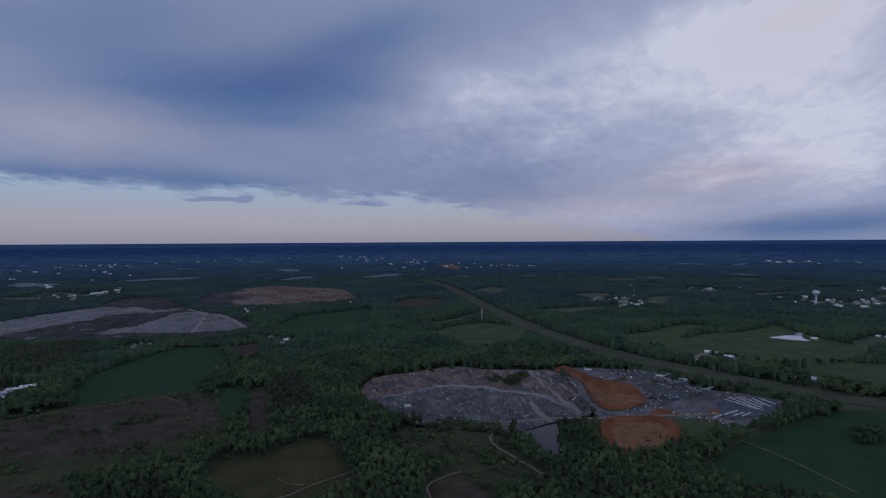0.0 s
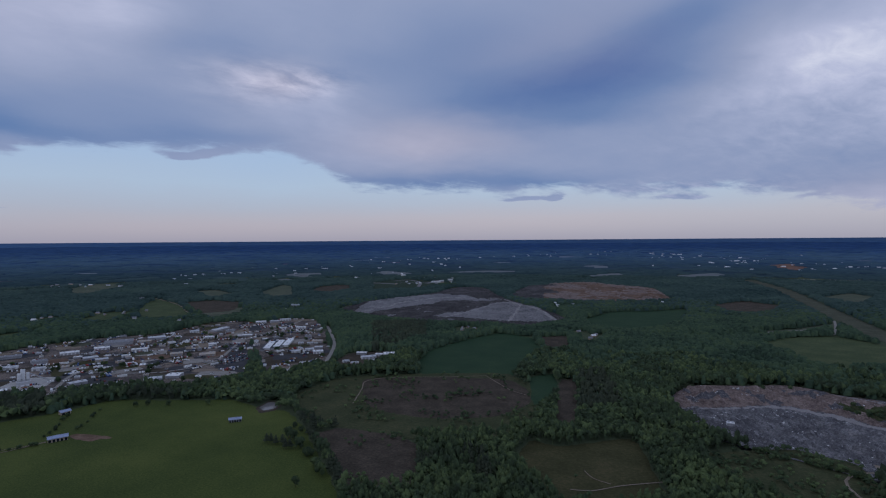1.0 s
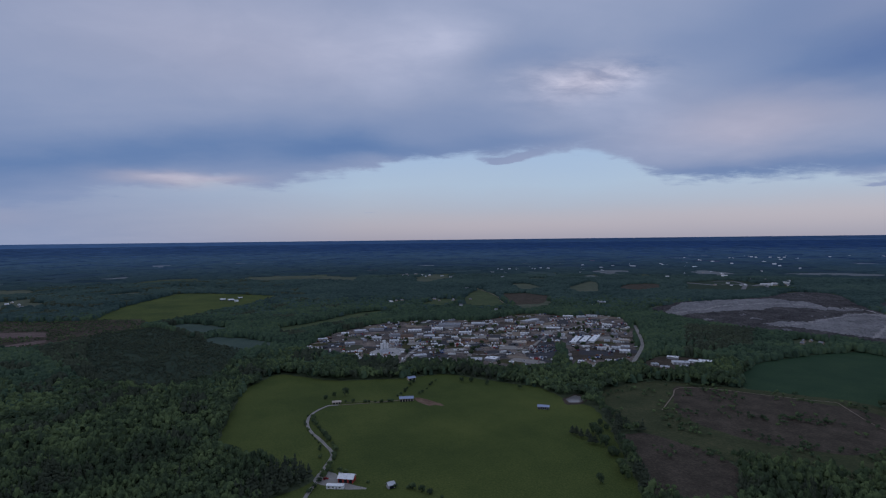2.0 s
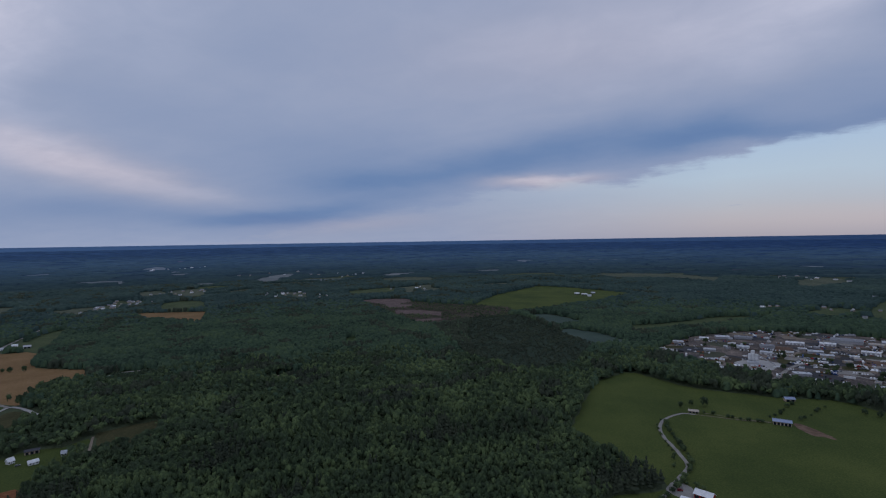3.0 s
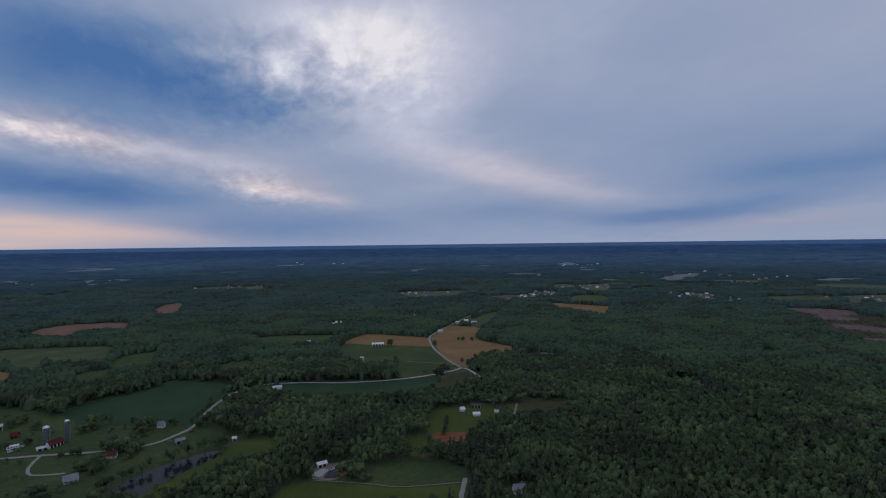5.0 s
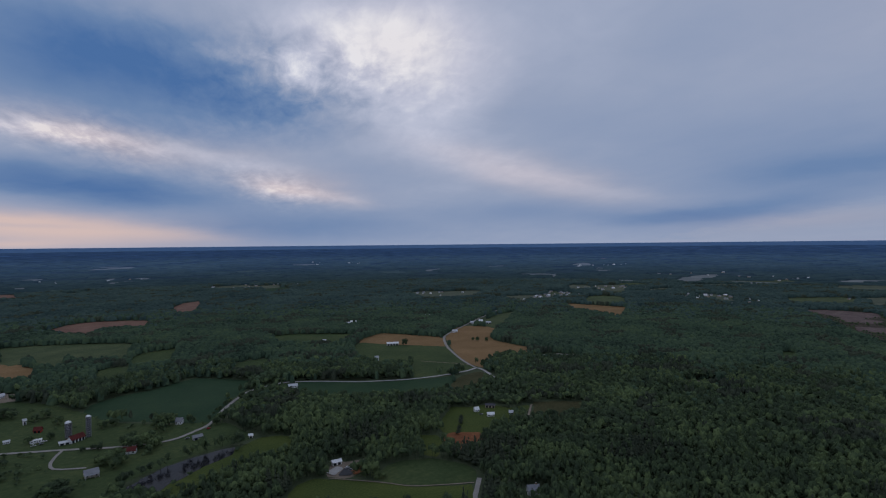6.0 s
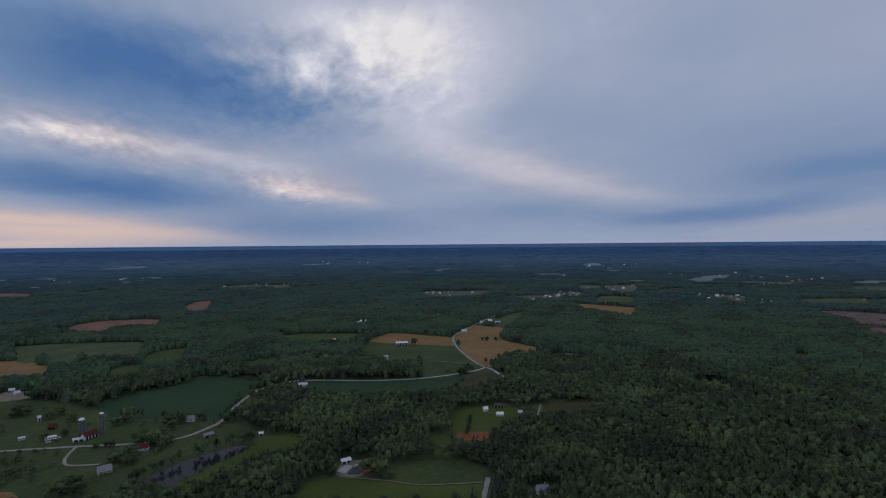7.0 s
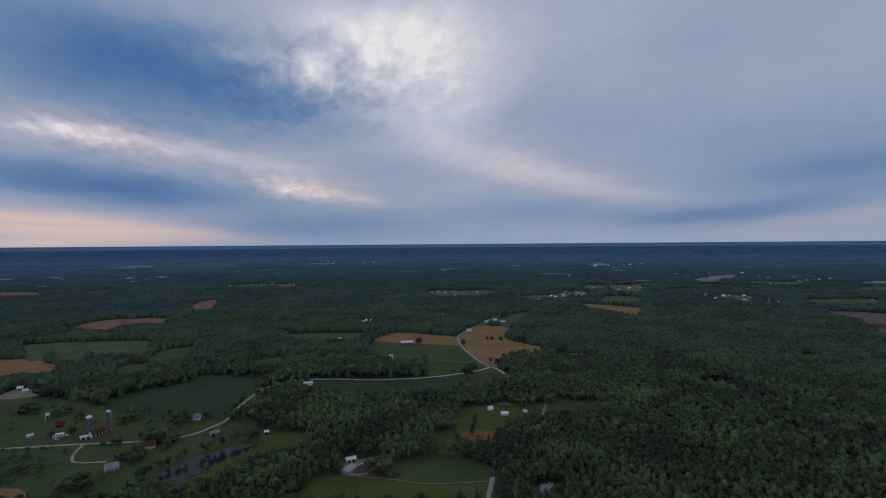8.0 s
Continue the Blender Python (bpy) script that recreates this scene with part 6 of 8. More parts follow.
def car_park(x, y, rot, rows, cols, fill=0.75, gap=2.9, lane=9.0):
    """Rows of parked cars on asphalt."""
    c, s = math.cos(radians(rot)), math.sin(radians(rot))
    for j in range(rows):
        for i in range(cols):
            if rng.random() < fill:
                a, b = (i - cols / 2) * gap, (j - rows / 2) * lane + rng.uniform(-0.3, 0.3)
                vehicle(str(any_car()), x + a * c - b * s, y + a * s + b * c, rot + 90 + rng.uniform(-3, 3))


# the farm with two silos
house(-38, -558, 184, 15, 10, 3.4, 3.0, "cream_wall", "grey_roof", "cream farmhouse with a grey hipped roof and porch", False, True)
silo(-44, -676, 2.2, 21.5, "tall grey stave silo with a white dome")
silo(-27, -687, 2.9, 15.5, "stout grey stave silo with a white dome")
barn(-33, -669, 215, 19, 8.5, 3.8, 3.2, "white_wall", "red_roof", "long white barn with a red roof", 4)
barn(-23, -665, 183, 12, 5, 2.6, 1.0, "white_wall", "pale_roof", "low white shed beside a barn", 2, "shed")
barn(-2, -728, 160, 9, 7, 3.0, 2.6, "red_wall", "red_roof", "rusty red shed behind a farmyard", 2, "shed")
barn(10, -768, -169, 3.6, 3.6, 5.5, 1.2, "white_wall", "pale_roof", "narrow white pump house on grass", 1, "pump_house")
house(24, -706, -174, 7.5, 4.5, 2.3, 1.0, "white_wall", "pale_roof", "small white cottage beside a road", False)
trailer_home(-0, -690, 184, 10)
house(-72, -597, 159, 16, 9, 3.2, 2.8, "white_wall", "red_roof", "white house with a rust-red roof among trees")
house(-129, -661, 144, 10, 8, 3.4, 3.4, "white_wall", "grey_roof", "white gabled house by the road", False)
barn(-133, -596, 187, 12, 7, 3.0, 1.6, "grey_wall", "grey_roof", "grey garage beside a road", 2, "garage")
barn(-178, -566, 163, 5, 4, 2.8, 1.0, "white_wall", "white_roof", "tiny white hut at a field edge", 1, "hut")
house(-288, -728, 162, 17, 8, 3.2, 2.2, "white_wall", "pale_roof", "white bungalow among roadside trees", False)
barn(-566, -910, 152, 30, 9, 4.2, 1.8, "white_wall", "white_roof", "long white barn on a ploughed field", 4)
house(-469, -806, 140, 9, 7, 4.0, 4.0, "white_wall", "pale_roof", "tall white farmhouse among trees", False)
house(-623, -1216, 168, 18, 10, 4, 3, "white_wall", "pale_roof", "white farmhouse with a pale roof")
barn(-650, -1232, 132, 20, 10, 4, 3, "white_wall", "white_roof", "white barn behind a farmhouse")
barn(-644, -1187, 152, 12, 8, 3, 2, "white_wall", "white_roof", "small white shed", 2, "shed")
house(-867, -1210, 144, 16, 9, 3.5, 2.5, "white_wall", "white_roof", "white house at a wood edge", False)
barn(-478, -1036, 155, 9, 6, 3, 1.5, "tan_wall", "pale_roof", "small pale hut on a meadow", 1, "hut")
house(-757, -952, 162, 16, 9, 3.5, 2.6, "white_wall", "pale_roof", "white house beside ploughed fields")
house(-874, -1026, 130, 15, 9, 3.5, 2.6, "white_wall", "pale_roof", "white house beside a road", False)
house(-909, -1036, 149, 14, 9, 3.5, 2.6, "white_wall", "white_roof", "white house beside a road", False)
barn(-905, -1002, 138, 16, 8, 3.5, 2, "white_wall", "pale_roof", "white shed beside houses", 2, "shed")
barn(-217, -447, 174, 11, 6, 3.0, 1.2, "white_wall", "white_roof", "white garage on a gravel lot", 2, "garage")
patch("concrete_slab", "concrete", "pale concrete slab beside a garage", "slab", [(-201, -436), (-215, -442), (-218, -434), (-204, -425)], grain=0.2)
patch("asphalt_lot", "asphalt", "dark parking pad beside a garage", "yard", [(-206, -423), (-221, -436), (-229, -431), (-217, -416)], grain=0.2)
patch("red_soil", "clay", "bare reddish soil beside a garage", "bare ground", [(-221, -427), (-233, -438), (-244, -439), (-230, -418), (-218, -415)], grain=0.6)
house(-417, -484, 169, 7.5, 6, 3.0, 2.6, "white_wall", "white_roof", "small white gabled house in a clearing", False)
barn(-441, -486, 135, 15, 6, 3.2, 1.2, "tan_wall", "dark_roof", "low tan shed with a dark roof", 3, "shed")
house(-419, -461, 148, 11, 7, 2.6, 1.8, "white_wall", "white_roof", "white house with a pale roof in a clearing", False)
house(-441, -450, 128, 6, 5, 3.0, 2.0, "grey_wall", "pale_roof", "grey cottage half hidden by trees", False)
house(-314, -296, 153, 13, 10, 4.2, 3.2, "white_wall", "grey_roof", "white house with a grey roof in the woods")
house(36, -928, -158, 9, 6, 2.8, 2.6, "white_wall", "pale_roof", "white farmhouse among trees", False)
barn(42, -951, -197, 8, 5, 2.8, 2, "white_wall", "white_roof", "white barn among trees", 2)

# the pasture farm
barn(-435, 122, 54, 17, 10, 4.0, 2.2, "red_wall", "white_roof", "red barn with a white metal roof", 3)
trailer_home(-427, 110, 59, 14)
barn(-407, 150, 95, 7, 6, 3.4, 1.4, "grey_wall", "pale_roof", "small grey shed beside bushes", 1, "shed")
barn(-619, 251, 70, 22, 9, 4.0, 1.6, "tan_wall", "blue_roof", "open cattle barn with a blue-grey roof", 5)
barn(-708, 295, 91, 14, 8, 3.6, 1.6, "tan_wall", "blue_roof", "small barn with a blue-grey roof", 2)
barn(-649, 171, 77, 13, 6, 2.6, 1.0, "tan_wall", "tan_roof", "weathered tan shed on a pasture", 3, "shed")
barn(-513, 381, 51, 17, 6, 3.4, 1.2, "grey_wall", "blue_roof", "long low shed with a blue-grey roof", 5, "shed")

# the works estate
warehouse(-1121, 316, 70, 22, 16, 5, "white_wall", "white_roof", "white-roofed warehouse", 3)
warehouse(-1134, 353, 83, 34, 22, 6, "grey_wall", "pale_roof", "pale metal warehouse", 4)
warehouse(-1133, 391, 66, 42, 20, 6, "grey_wall", "grey_roof", "grey metal warehouse", 4)
warehouse(-1078, 258, 77, 26, 14, 5, "tan_wall", "pale_roof", "long pale workshop", 3, "workshop")
warehouse(-1008, 293, 80, 26, 14, 5, "grey_wall", "pale_roof", "pale workshop on bare ground", 3, "workshop")
warehouse(-1037, 355, 61, 32, 20, 5.5, "white_wall", "pale_roof", "white workshop with a pale roof", 3, "workshop")
warehouse(-1046, 400, 77, 30, 22, 6, "grey_wall", "grey_roof", "grey metal warehouse", 3)
warehouse(-989, 377, 63, 24, 16, 5.5, "white_wall", "pale_roof", "pale workshop beside a yard", 2, "workshop")
warehouse(-1080, 460, 67, 40, 18, 6, "white_wall", "white_roof", "long white warehouse", 5)
warehouse(-1001, 458, 71, 30, 18, 6, "grey_wall", "pale_roof", "pale metal warehouse", 3)
warehouse(-970, 461, 69, 26, 16, 6, "tan_wall", "pale_roof", "tan warehouse with a pale roof", 3)
warehouse(-1109, 560, 60, 68, 40, 7, "grey_wall", "grey_roof", "large flat grey factory hall", 6, "factory_hall")
warehouse(-1075, 512, 65, 34, 18, 6, "white_wall", "white_roof", "white-roofed warehouse", 4)
warehouse(-1001, 542, 58, 36, 14, 6, "white_wall", "white_roof", "long white warehouse", 4)
warehouse(-968, 500, 63, 18, 10, 5, "white_wall", "white_roof", "small white workshop", 2, "workshop")
warehouse(-1093, 627, 65, 44, 26, 6, "grey_wall", "pale_roof", "pale metal warehouse", 4)
warehouse(-1071, 591, 53, 28, 18, 6, "tan_wall", "tan_roof", "tan warehouse", 3)
warehouse(-841, 367, 82, 30, 15, 5.5, "grey_wall", "pale_roof", "pale workshop beside parked cars", 4, "workshop")
warehouse(-905, 554, 59, 28, 18, 5.5, "tan_wall", "tan_roof", "tan warehouse", 3)
warehouse(-760, 462, 35, 26, 22, 6, "grey_wall", "white_roof", "white-roofed hall at a wood edge", 3, "hall")
warehouse(-770, 435, 57, 32, 18, 5, "grey_wall", "pale_roof", "low pale workshop at a wood edge", 4, "workshop")
warehouse(-1070, 758, 107, 70, 20, 6, "grey_wall", "pale_roof", "long pale factory hall", 6, "factory_hall")
warehouse(-1000, 689, 50, 34, 14, 5.5, "white_wall", "white_roof", "long white warehouse", 4)
warehouse(-930, 643, 55, 20, 14, 5.5, "white_wall", "white_roof", "white workshop", 2, "workshop")
warehouse(-1096, 714, 57, 26, 16, 5.5, "white_wall", "pale_roof", "pale warehouse", 3)
warehouse(-1033, 758, 64, 22, 14, 5.5, "grey_wall", "grey_roof", "grey workshop", 2, "workshop")
warehouse(-854, 580, 52, 36, 20, 5.5, "tan_wall", "tan_roof", "tan flat-roofed offices", 4, "office")
warehouse(-956, 738, 50, 40, 12, 5, "white_wall", "white_roof", "row of low white storage units", 8, "storage_row")
warehouse(-1081, 882, 51, 34, 16, 5.5, "white_wall", "white_roof", "white warehouse", 4)
warehouse(-1059, 905, 56, 30, 16, 5.5, "grey_wall", "pale_roof", "pale warehouse", 3)
warehouse(-1059, 940, 44, 36, 16, 5.5, "white_wall", "pale_roof", "pale warehouse", 4)
for bx, by, br in ((-821, 688, 130), (-817, 708, 129), (-813, 727, 128)):
    warehouse(bx, by, br, 92, 13, 5.5, "white_wall", "white_roof", "narrow white-roofed storage hall in a row", 8, "storage_hall")
for bx, by, br in ((-819, 675, 131), (-815, 695, 130), (-811, 714, 129)):
    warehouse(bx, by, br, 86, 9, 4.4, "grey_wall", "dark_roof", "narrow dark-roofed storage hall in a row", 8, "storage_hall")
warehouse(-773, 765, 45, 28, 18, 6, "tan_wall", "tan_roof", "tan hall with a flat roof", 3, "hall")
warehouse(-738, 678, 37, 20, 14, 5, "white_wall", "pale_roof", "white workshop", 2, "workshop")
warehouse(-729, 702, 38, 20, 14, 5, "white_wall", "pale_roof", "pale workshop", 2, "workshop")
warehouse(-698, 693, 45, 24, 16, 6.5, "white_wall", "white_roof", "bright white hall at a dirt shelf", 3, "hall")
warehouse(-728, 724, 45, 20, 12, 5, "grey_wall", "pale_roof", "pale workshop", 2, "workshop")
warehouse(-932, 872, 35, 28, 14, 5, "white_wall", "white_roof", "white warehouse", 3)
warehouse(-835, 801, 52, 18, 12, 5, "grey_wall", "grey_roof", "grey workshop", 2, "workshop")
warehouse(-788, 737, 47, 14, 10, 4.5, "white_wall", "pale_roof", "small pale workshop", 2, "workshop")
warehouse(-773, 746, 46, 16, 10, 4.5, "white_wall", "pale_roof", "small pale workshop", 2, "workshop")
warehouse(-881, 760, 61, 24, 14, 5, "grey_wall", "grey_roof", "grey workshop behind trees", 3, "workshop")
warehouse(-678, 579, 49, 13, 8, 3.5, "white_wall", "white_roof", "small white hut on a dirt shelf", 2, "hut")
warehouse(-594, 707, 52, 34, 16, 5, "white_wall", "pale_roof", "pale workshop at a wood edge", 4, "workshop")
warehouse(-587, 732, 31, 26, 12, 5, "white_wall", "white_roof", "white workshop at a wood edge", 3, "workshop")
warehouse(-586, 663, 37, 18, 10, 4, "tan_wall", "pale_roof", "tan hut on bare ground", 2, "hut")
warehouse(-607, 665, 62, 14, 9, 4, "white_wall", "pale_roof", "white hut on bare ground", 2, "hut")
warehouse(-585, 1592, 20, 40, 24, 7, "white_wall", "white_roof", "white hall below a clay mound", 4, "hall")
warehouse(-532, 1589, 39, 26, 14, 5, "grey_wall", "pale_roof", "pale shed below a clay mound", 3, "shed")
warehouse(-579, 747, 38, 30, 16, 5, "white_wall", "white_roof", "white workshop at a wood edge", 3, "workshop")
warehouse(-568, 688, 70, 22, 14, 5, "white_wall", "pale_roof", "pale workshop on bare ground", 3, "workshop")
warehouse(-625, 726, 31, 24, 12, 5, "grey_wall", "white_roof", "white-roofed workshop on bare ground", 3, "workshop")
plant_tower(-904, 326, 75)
patch("concrete_pad", "concrete", "pale concrete pad round a batching plant", "yard", [(-915, 298), (-946, 342), (-914, 372), (-864, 337), (-880, 308)])
patch("asphalt_lot", "asphalt", "dark asphalt car park full of cars", "car park", [(-883, 656), (-843, 654), (-726, 574), (-738, 518), (-783, 559)])
car_park(-788, 592, -2, 7, 17, 0.8, 3.1, 11)
WORKS_XY = [(-1174, 486, 68), (-1170, 539, 65), (-816, 404, 64), (-803, 369, 65), (-793, 513, 57), (-862, 500, 60), (-962, 606, 58), (-927, 504, 61), (-1050, 268, 76),
            (-1005, 608, 59), (-988, 653, 57), (-972, 697, 54), (-890, 823, 47), (-911, 886, 46), (-759, 672, 48), (-713, 670, 47), (-1046, 519, 64), (-1083, 355, 72), (-829, 343, 68)]
for i, (bx, by, br) in enumerate(WORKS_XY):
    for _ in range(8 if i != 3 else 12):
        ox, oy = rng.normal(0, 15, 2)
        if rng.random() < 0.10:
            vehicle("trailer_white_wall", bx + ox, by + oy, br + rng.choice([0, 90, 30]) + rng.uniform(-8, 8))
        else:
            vehicle(str(any_car()), bx + ox, by + oy, br + rng.choice([0, 90, 45]) + rng.uniform(-10, 10))

# sheds, stacks and parked trailers between the works buildings
xs_, ys_ = [p[0] for p in WORKS], [p[1] for p in WORKS]
tries, made = 0, 0
while made < 105 and tries < 4000:
    tries += 1
    sx, sy = rng.uniform(min(xs_), max(xs_)), rng.uniform(min(ys_), max(ys_))
    if not inside(WORKS, [sx], [sy])[0] or any(math.hypot(sx - a, sy - b) < r * 0.62 for a, b, r in SITES) or any(off_line(l, np.array([sx]), np.array([sy]))[0] < w + 2 for l, w in LINES):
        continue
    made += 1
    kind = rng.random()
    turn = math.degrees(math.atan2(-sx, sy)) + rng.choice([0, 0, 90, 20]) + rng.uniform(-6, 6)
    if kind < 0.5:
        warehouse(sx, sy, turn, rng.uniform(8, 20), rng.uniform(6, 11), rng.uniform(3.2, 4.6), str(rng.choice(["white_wall", "grey_wall", "tan_wall"])), str(rng.choice(["white_roof", "pale_roof", "tan_roof", "grey_roof"])), "small metal shed of the works estate", 2, "shed")
    else:
        for i in range(1):
            vehicle("trailer_white_wall" if rng.random() < 0.15 else str(any_car()), sx + i * 4.5, sy + rng.uniform(-1, 1), turn + 90 + rng.uniform(-4, 4))

# rows and clusters of parked cars all over the works estate
shell = join(box(-2.2, 2.2, -0.9, 0.9, 0.35, 1.0), box(-1.3, 1.1, -0.8, 0.8, 1.0, 1.55), box(-1.7, -1.0, -0.95, 0.95, 0.0, 0.5), box(1.0, 1.7, -0.95, 0.95, 0.0, 0.5))
cv, cf = np.array(shell[0]), np.array([t for q in shell[1] for t in ((q[0], q[1], q[2]), (q[0], q[2], q[3]))])
vs, fs, paint, n = [], [], [], 0
while n < 1500:
    sx, sy = rng.uniform(min(xs_), max(xs_)), rng.uniform(min(ys_), max(ys_))
    if not inside(WORKS, [sx], [sy])[0]:
        continue
    turn = math.atan2(-sx, sy) + radians(rng.choice([0, 0, 90, 30]))
    for i in range(int(rng.integers(1, 9))):
        qx, qy = sx + math.cos(turn) * i * 3.1 + rng.normal(0, 0.3), sy + math.sin(turn) * i * 3.1 + rng.normal(0, 0.3)
        if any(math.hypot(qx - a, qy - b) < r * 0.55 for a, b, r in SITES) or not inside(WORKS, [qx], [qy])[0]:
            continue
        a = turn + math.pi / 2 + rng.normal(0, 0.06)
        c, s, big = math.cos(a), math.sin(a), rng.choice([1.0, 1.0, 1.35])
        vs.append(np.stack([(cv[:, 0] * c - cv[:, 1] * s) * big + qx, (cv[:, 0] * s + cv[:, 1] * c) * big + qy, cv[:, 2] * big + LAYER[0]], -1))
        fs.append(cf + n * len(cv))
        paint += [int(rng.choice(6, p=[0.42, 0.2, 0.12, 0.1, 0.06, 0.1]))] * len(cf)
        n += 1
tagged(arrays("parked_cars", np.concatenate(vs), np.concatenate(fs), [M[q] for q in ("car_white", "car_grey", "car_black", "car_blue", "car_red", "rust")], paint),
       "hundreds of parked cars and vans between works buildings", "cars", kind="stuff")

# the quarry works
for k in range(16):
    vehicle(str(any_car()), (203, 776, -15)[0] + k * 3.6, (203, 776, -15)[1] - k * 0.5 + rng.uniform(-2, 2), 80 + rng.uniform(-12, 12))
vehicle("trailer_white_wall", 228, 747, -7)
vehicle("trailer_white_wall", 235, 690, -39)
for bx, by, br in ((204, 536, 79), (219, 542, -52), (223, 682, -8), (224, 665, 41)):
    vehicle("loader", bx, by, br)


M["dark_stone"] = material("dark_crushed_stone", (0.055, 0.058, 0.068), (0.150, 0.152, 0.165), 10, 1.5)
M["block_stone"] = material("pale_granite_block", (0.420, 0.412, 0.415), (0.740, 0.725, 0.710), 6, 1.0)


def stock_row(x, y, rot, long, label="long row of stacked pale stone blocks"):
    ob = thing("block_row", label, "stone blocks", "block rows")
    n = int(long / 3)
    for i in range(n):
        solid("block", box(i * 3 - long / 2, i * 3 - long / 2 + 2.6, -0.9, 0.9, 0, 1.1 + 0.3 * ((i * 7) % 3)), M["block_stone"], ob)
    return put(ob, x, y, rot)


patch("gravel_yard", "dark_stone", "dark stone floor under rows of blocks", "yard", [(332, 652), (352, 682), (402, 684), (412, 650), (380, 622), (350, 604), (312, 602)], grain=2.0)
for (ax, ay), (bx, by) in (((353, 672), (371, 629)), ((362, 680), (374, 627)), ((371, 682), (379, 636)), ((378, 682), (386, 646)), ((389, 676), (391, 640)), ((398, 674), (404, 648)), ((321, 613), (345, 627)), ((330, 609), (350, 621)), ((339, 607), (356, 619)), ((303, 602), (320, 613))):
    stock_row((ax + bx) / 2, (ay + by) / 2, math.degrees(math.atan2(by - ay, bx - ax)), math.hypot(bx - ax, by - ay))


def crusher(x, y, rot, label="grey stone crusher with sloping conveyors"):
    ob = thing("stone_crusher", label, "stone crusher", "quarry machines")
    solid("hopper", join(box(-4, 4, -3, 3, 5, 9), tube(3.5, 1.2, 9, 5, 8)), M["steel"], ob)
    solid("frame", join(*[box(a - 0.25, a + 0.25, b - 0.25, b + 0.25, 0, 5) for a in (-3.5, 3.5) for b in (-2.6, 2.6)]), M["rust"], ob)
    for s, long in ((1, 19), (-1, 15)):
        c = [(s * 3, -0.8, 6.5), (s * 3, 0.8, 6.5), (s * long, 0.8, 11), (s * long, -0.8, 11), (s * 3, -0.8, 7.5), (s * 3, 0.8, 7.5), (s * long, 0.8, 12), (s * long, -0.8, 12)]
        solid("conveyor", (c, [(0, 1, 2, 3), (7, 6, 5, 4), (0, 3, 7, 4), (1, 5, 6, 2), (0, 4, 5, 1), (3, 2, 6, 7)]), M["steel"], ob)
        solid("leg", box(s * long * 0.7 - 0.3, s * long * 0.7 + 0.3, -0.8, 0.8, 0, 9.5), M["rust"], ob)
    return put(ob, x, y, rot)


crusher(329, 693, -10)
crusher(313, 734, -48)
crusher(302, 755, 18)


def gravel_pile(x, y, r, high, mat="gravel", label="conical heap of crushed grey stone"):
    ob = thing("gravel_heap", label, "gravel heap", "gravel heaps")
    v, f = tube(r, r * 0.06, 0, high, 18)
    v = [(p[0] * (1 + 0.08 * math.sin(p[1])), p[1] * (1 + 0.08 * math.cos(p[0] * 2)), p[2]) for p in v]
    solid("cone", (v, f), M[mat], ob)
    return put(ob, x, y, 0)


for bx, by, r, h in ((199, 543, 4, 2.0), (207, 549, 5, 2.6), (213, 550, 4, 2.2), (221, 555, 5, 2.4)):
    gravel_pile(bx, by, r, h, "clay_floor", "low heap of dug orange clay")
for bx, by, r, h in ((291, 641, 26, 10), (288, 720, 14, 8), (329, 742, 13, 9), (293, 773, 12, 6), (339, 714, 12, 7), (337, 680, 10, 6), (274, 657, 11, 6), (281, 797, 9, 5)):
    gravel_pile(bx, by, r, h, "gravel" if r > 20 else "dark_stone")
patch("gravel_yard", "dark_stone", "dark crushed-stone floor of the quarry works", "yard", [(282, 800), (321, 813), (345, 736), (354, 692), (311, 664), (276, 681), (270, 721)], grain=3.0)
for k in range(26):
    s, w = rng.random(), rng.normal(0, 14)
    ax, ay = 253, 787
    cx, cy = 355, 680
    px_, py_ = ax + (cx - ax) * s + w, ay + (cy - ay) * s + rng.normal(0, 18)
    if k % 3 == 0:
        gravel_pile(px_, py_, rng.uniform(4, 8), rng.uniform(2, 4.5), str(rng.choice(["gravel", "dark_stone", "pale_spoil"])), "small heap of crushed stone")
    else:
        vehicle(str(rng.choice(["loader", "car_white", "car_grey"])), px_, py_, rng.uniform(0, 180))
warehouse(316, 786, -14, 12, 8, 4, "white_wall", "white_roof", "small white site office", 2, "site_office")
warehouse(340, 760, -36, 14, 9, 5, "grey_wall", "pale_roof", "grey plant shed in the quarry works", 2, "plant_shed")
warehouse(222, 826, -11, 14, 8, 4, "white_wall", "white_roof", "white site hut at a quarry rim", 2, "site_hut")
warehouse(-44, 648, 14, 10, 6, 4, "white_wall", "white_roof", "white site hut at a quarry rim", 2, "site_hut")

# farms and hamlets beyond
warehouse(420, 892, -19, 18, 7, 3.5, "white_wall", "pale_roof", "white workshop beside a line corridor", 3, "workshop")
house(466, 945, -16, 16, 10, 4, 3, "white_wall", "white_roof", "white farmhouse beside a meadow", False)
barn(476, 935, -47, 20, 9, 4, 2, "white_wall", "pale_roof", "white barn beside a farmhouse", 3)
barn(483, 907, -23, 18, 9, 4, 2, "white_wall", "white_roof", "white barn beside a meadow", 3)
house(522, 756, -35, 16, 10, 4, 3, "grey_wall", "pale_roof", "pale house beside a meadow", False)
barn(506, 769, -13, 9, 6, 3, 2, "tan_wall", "pale_roof", "pale hut on a meadow", 1, "hut")
warehouse(-562, 1528, 26, 34, 22, 9, "white_wall", "white_roof", "white plant building below a mound", 3, "plant_building")
warehouse(-522, 1551, 19, 20, 12, 5, "white_wall", "pale_roof", "low white plant shed", 2, "plant_shed")
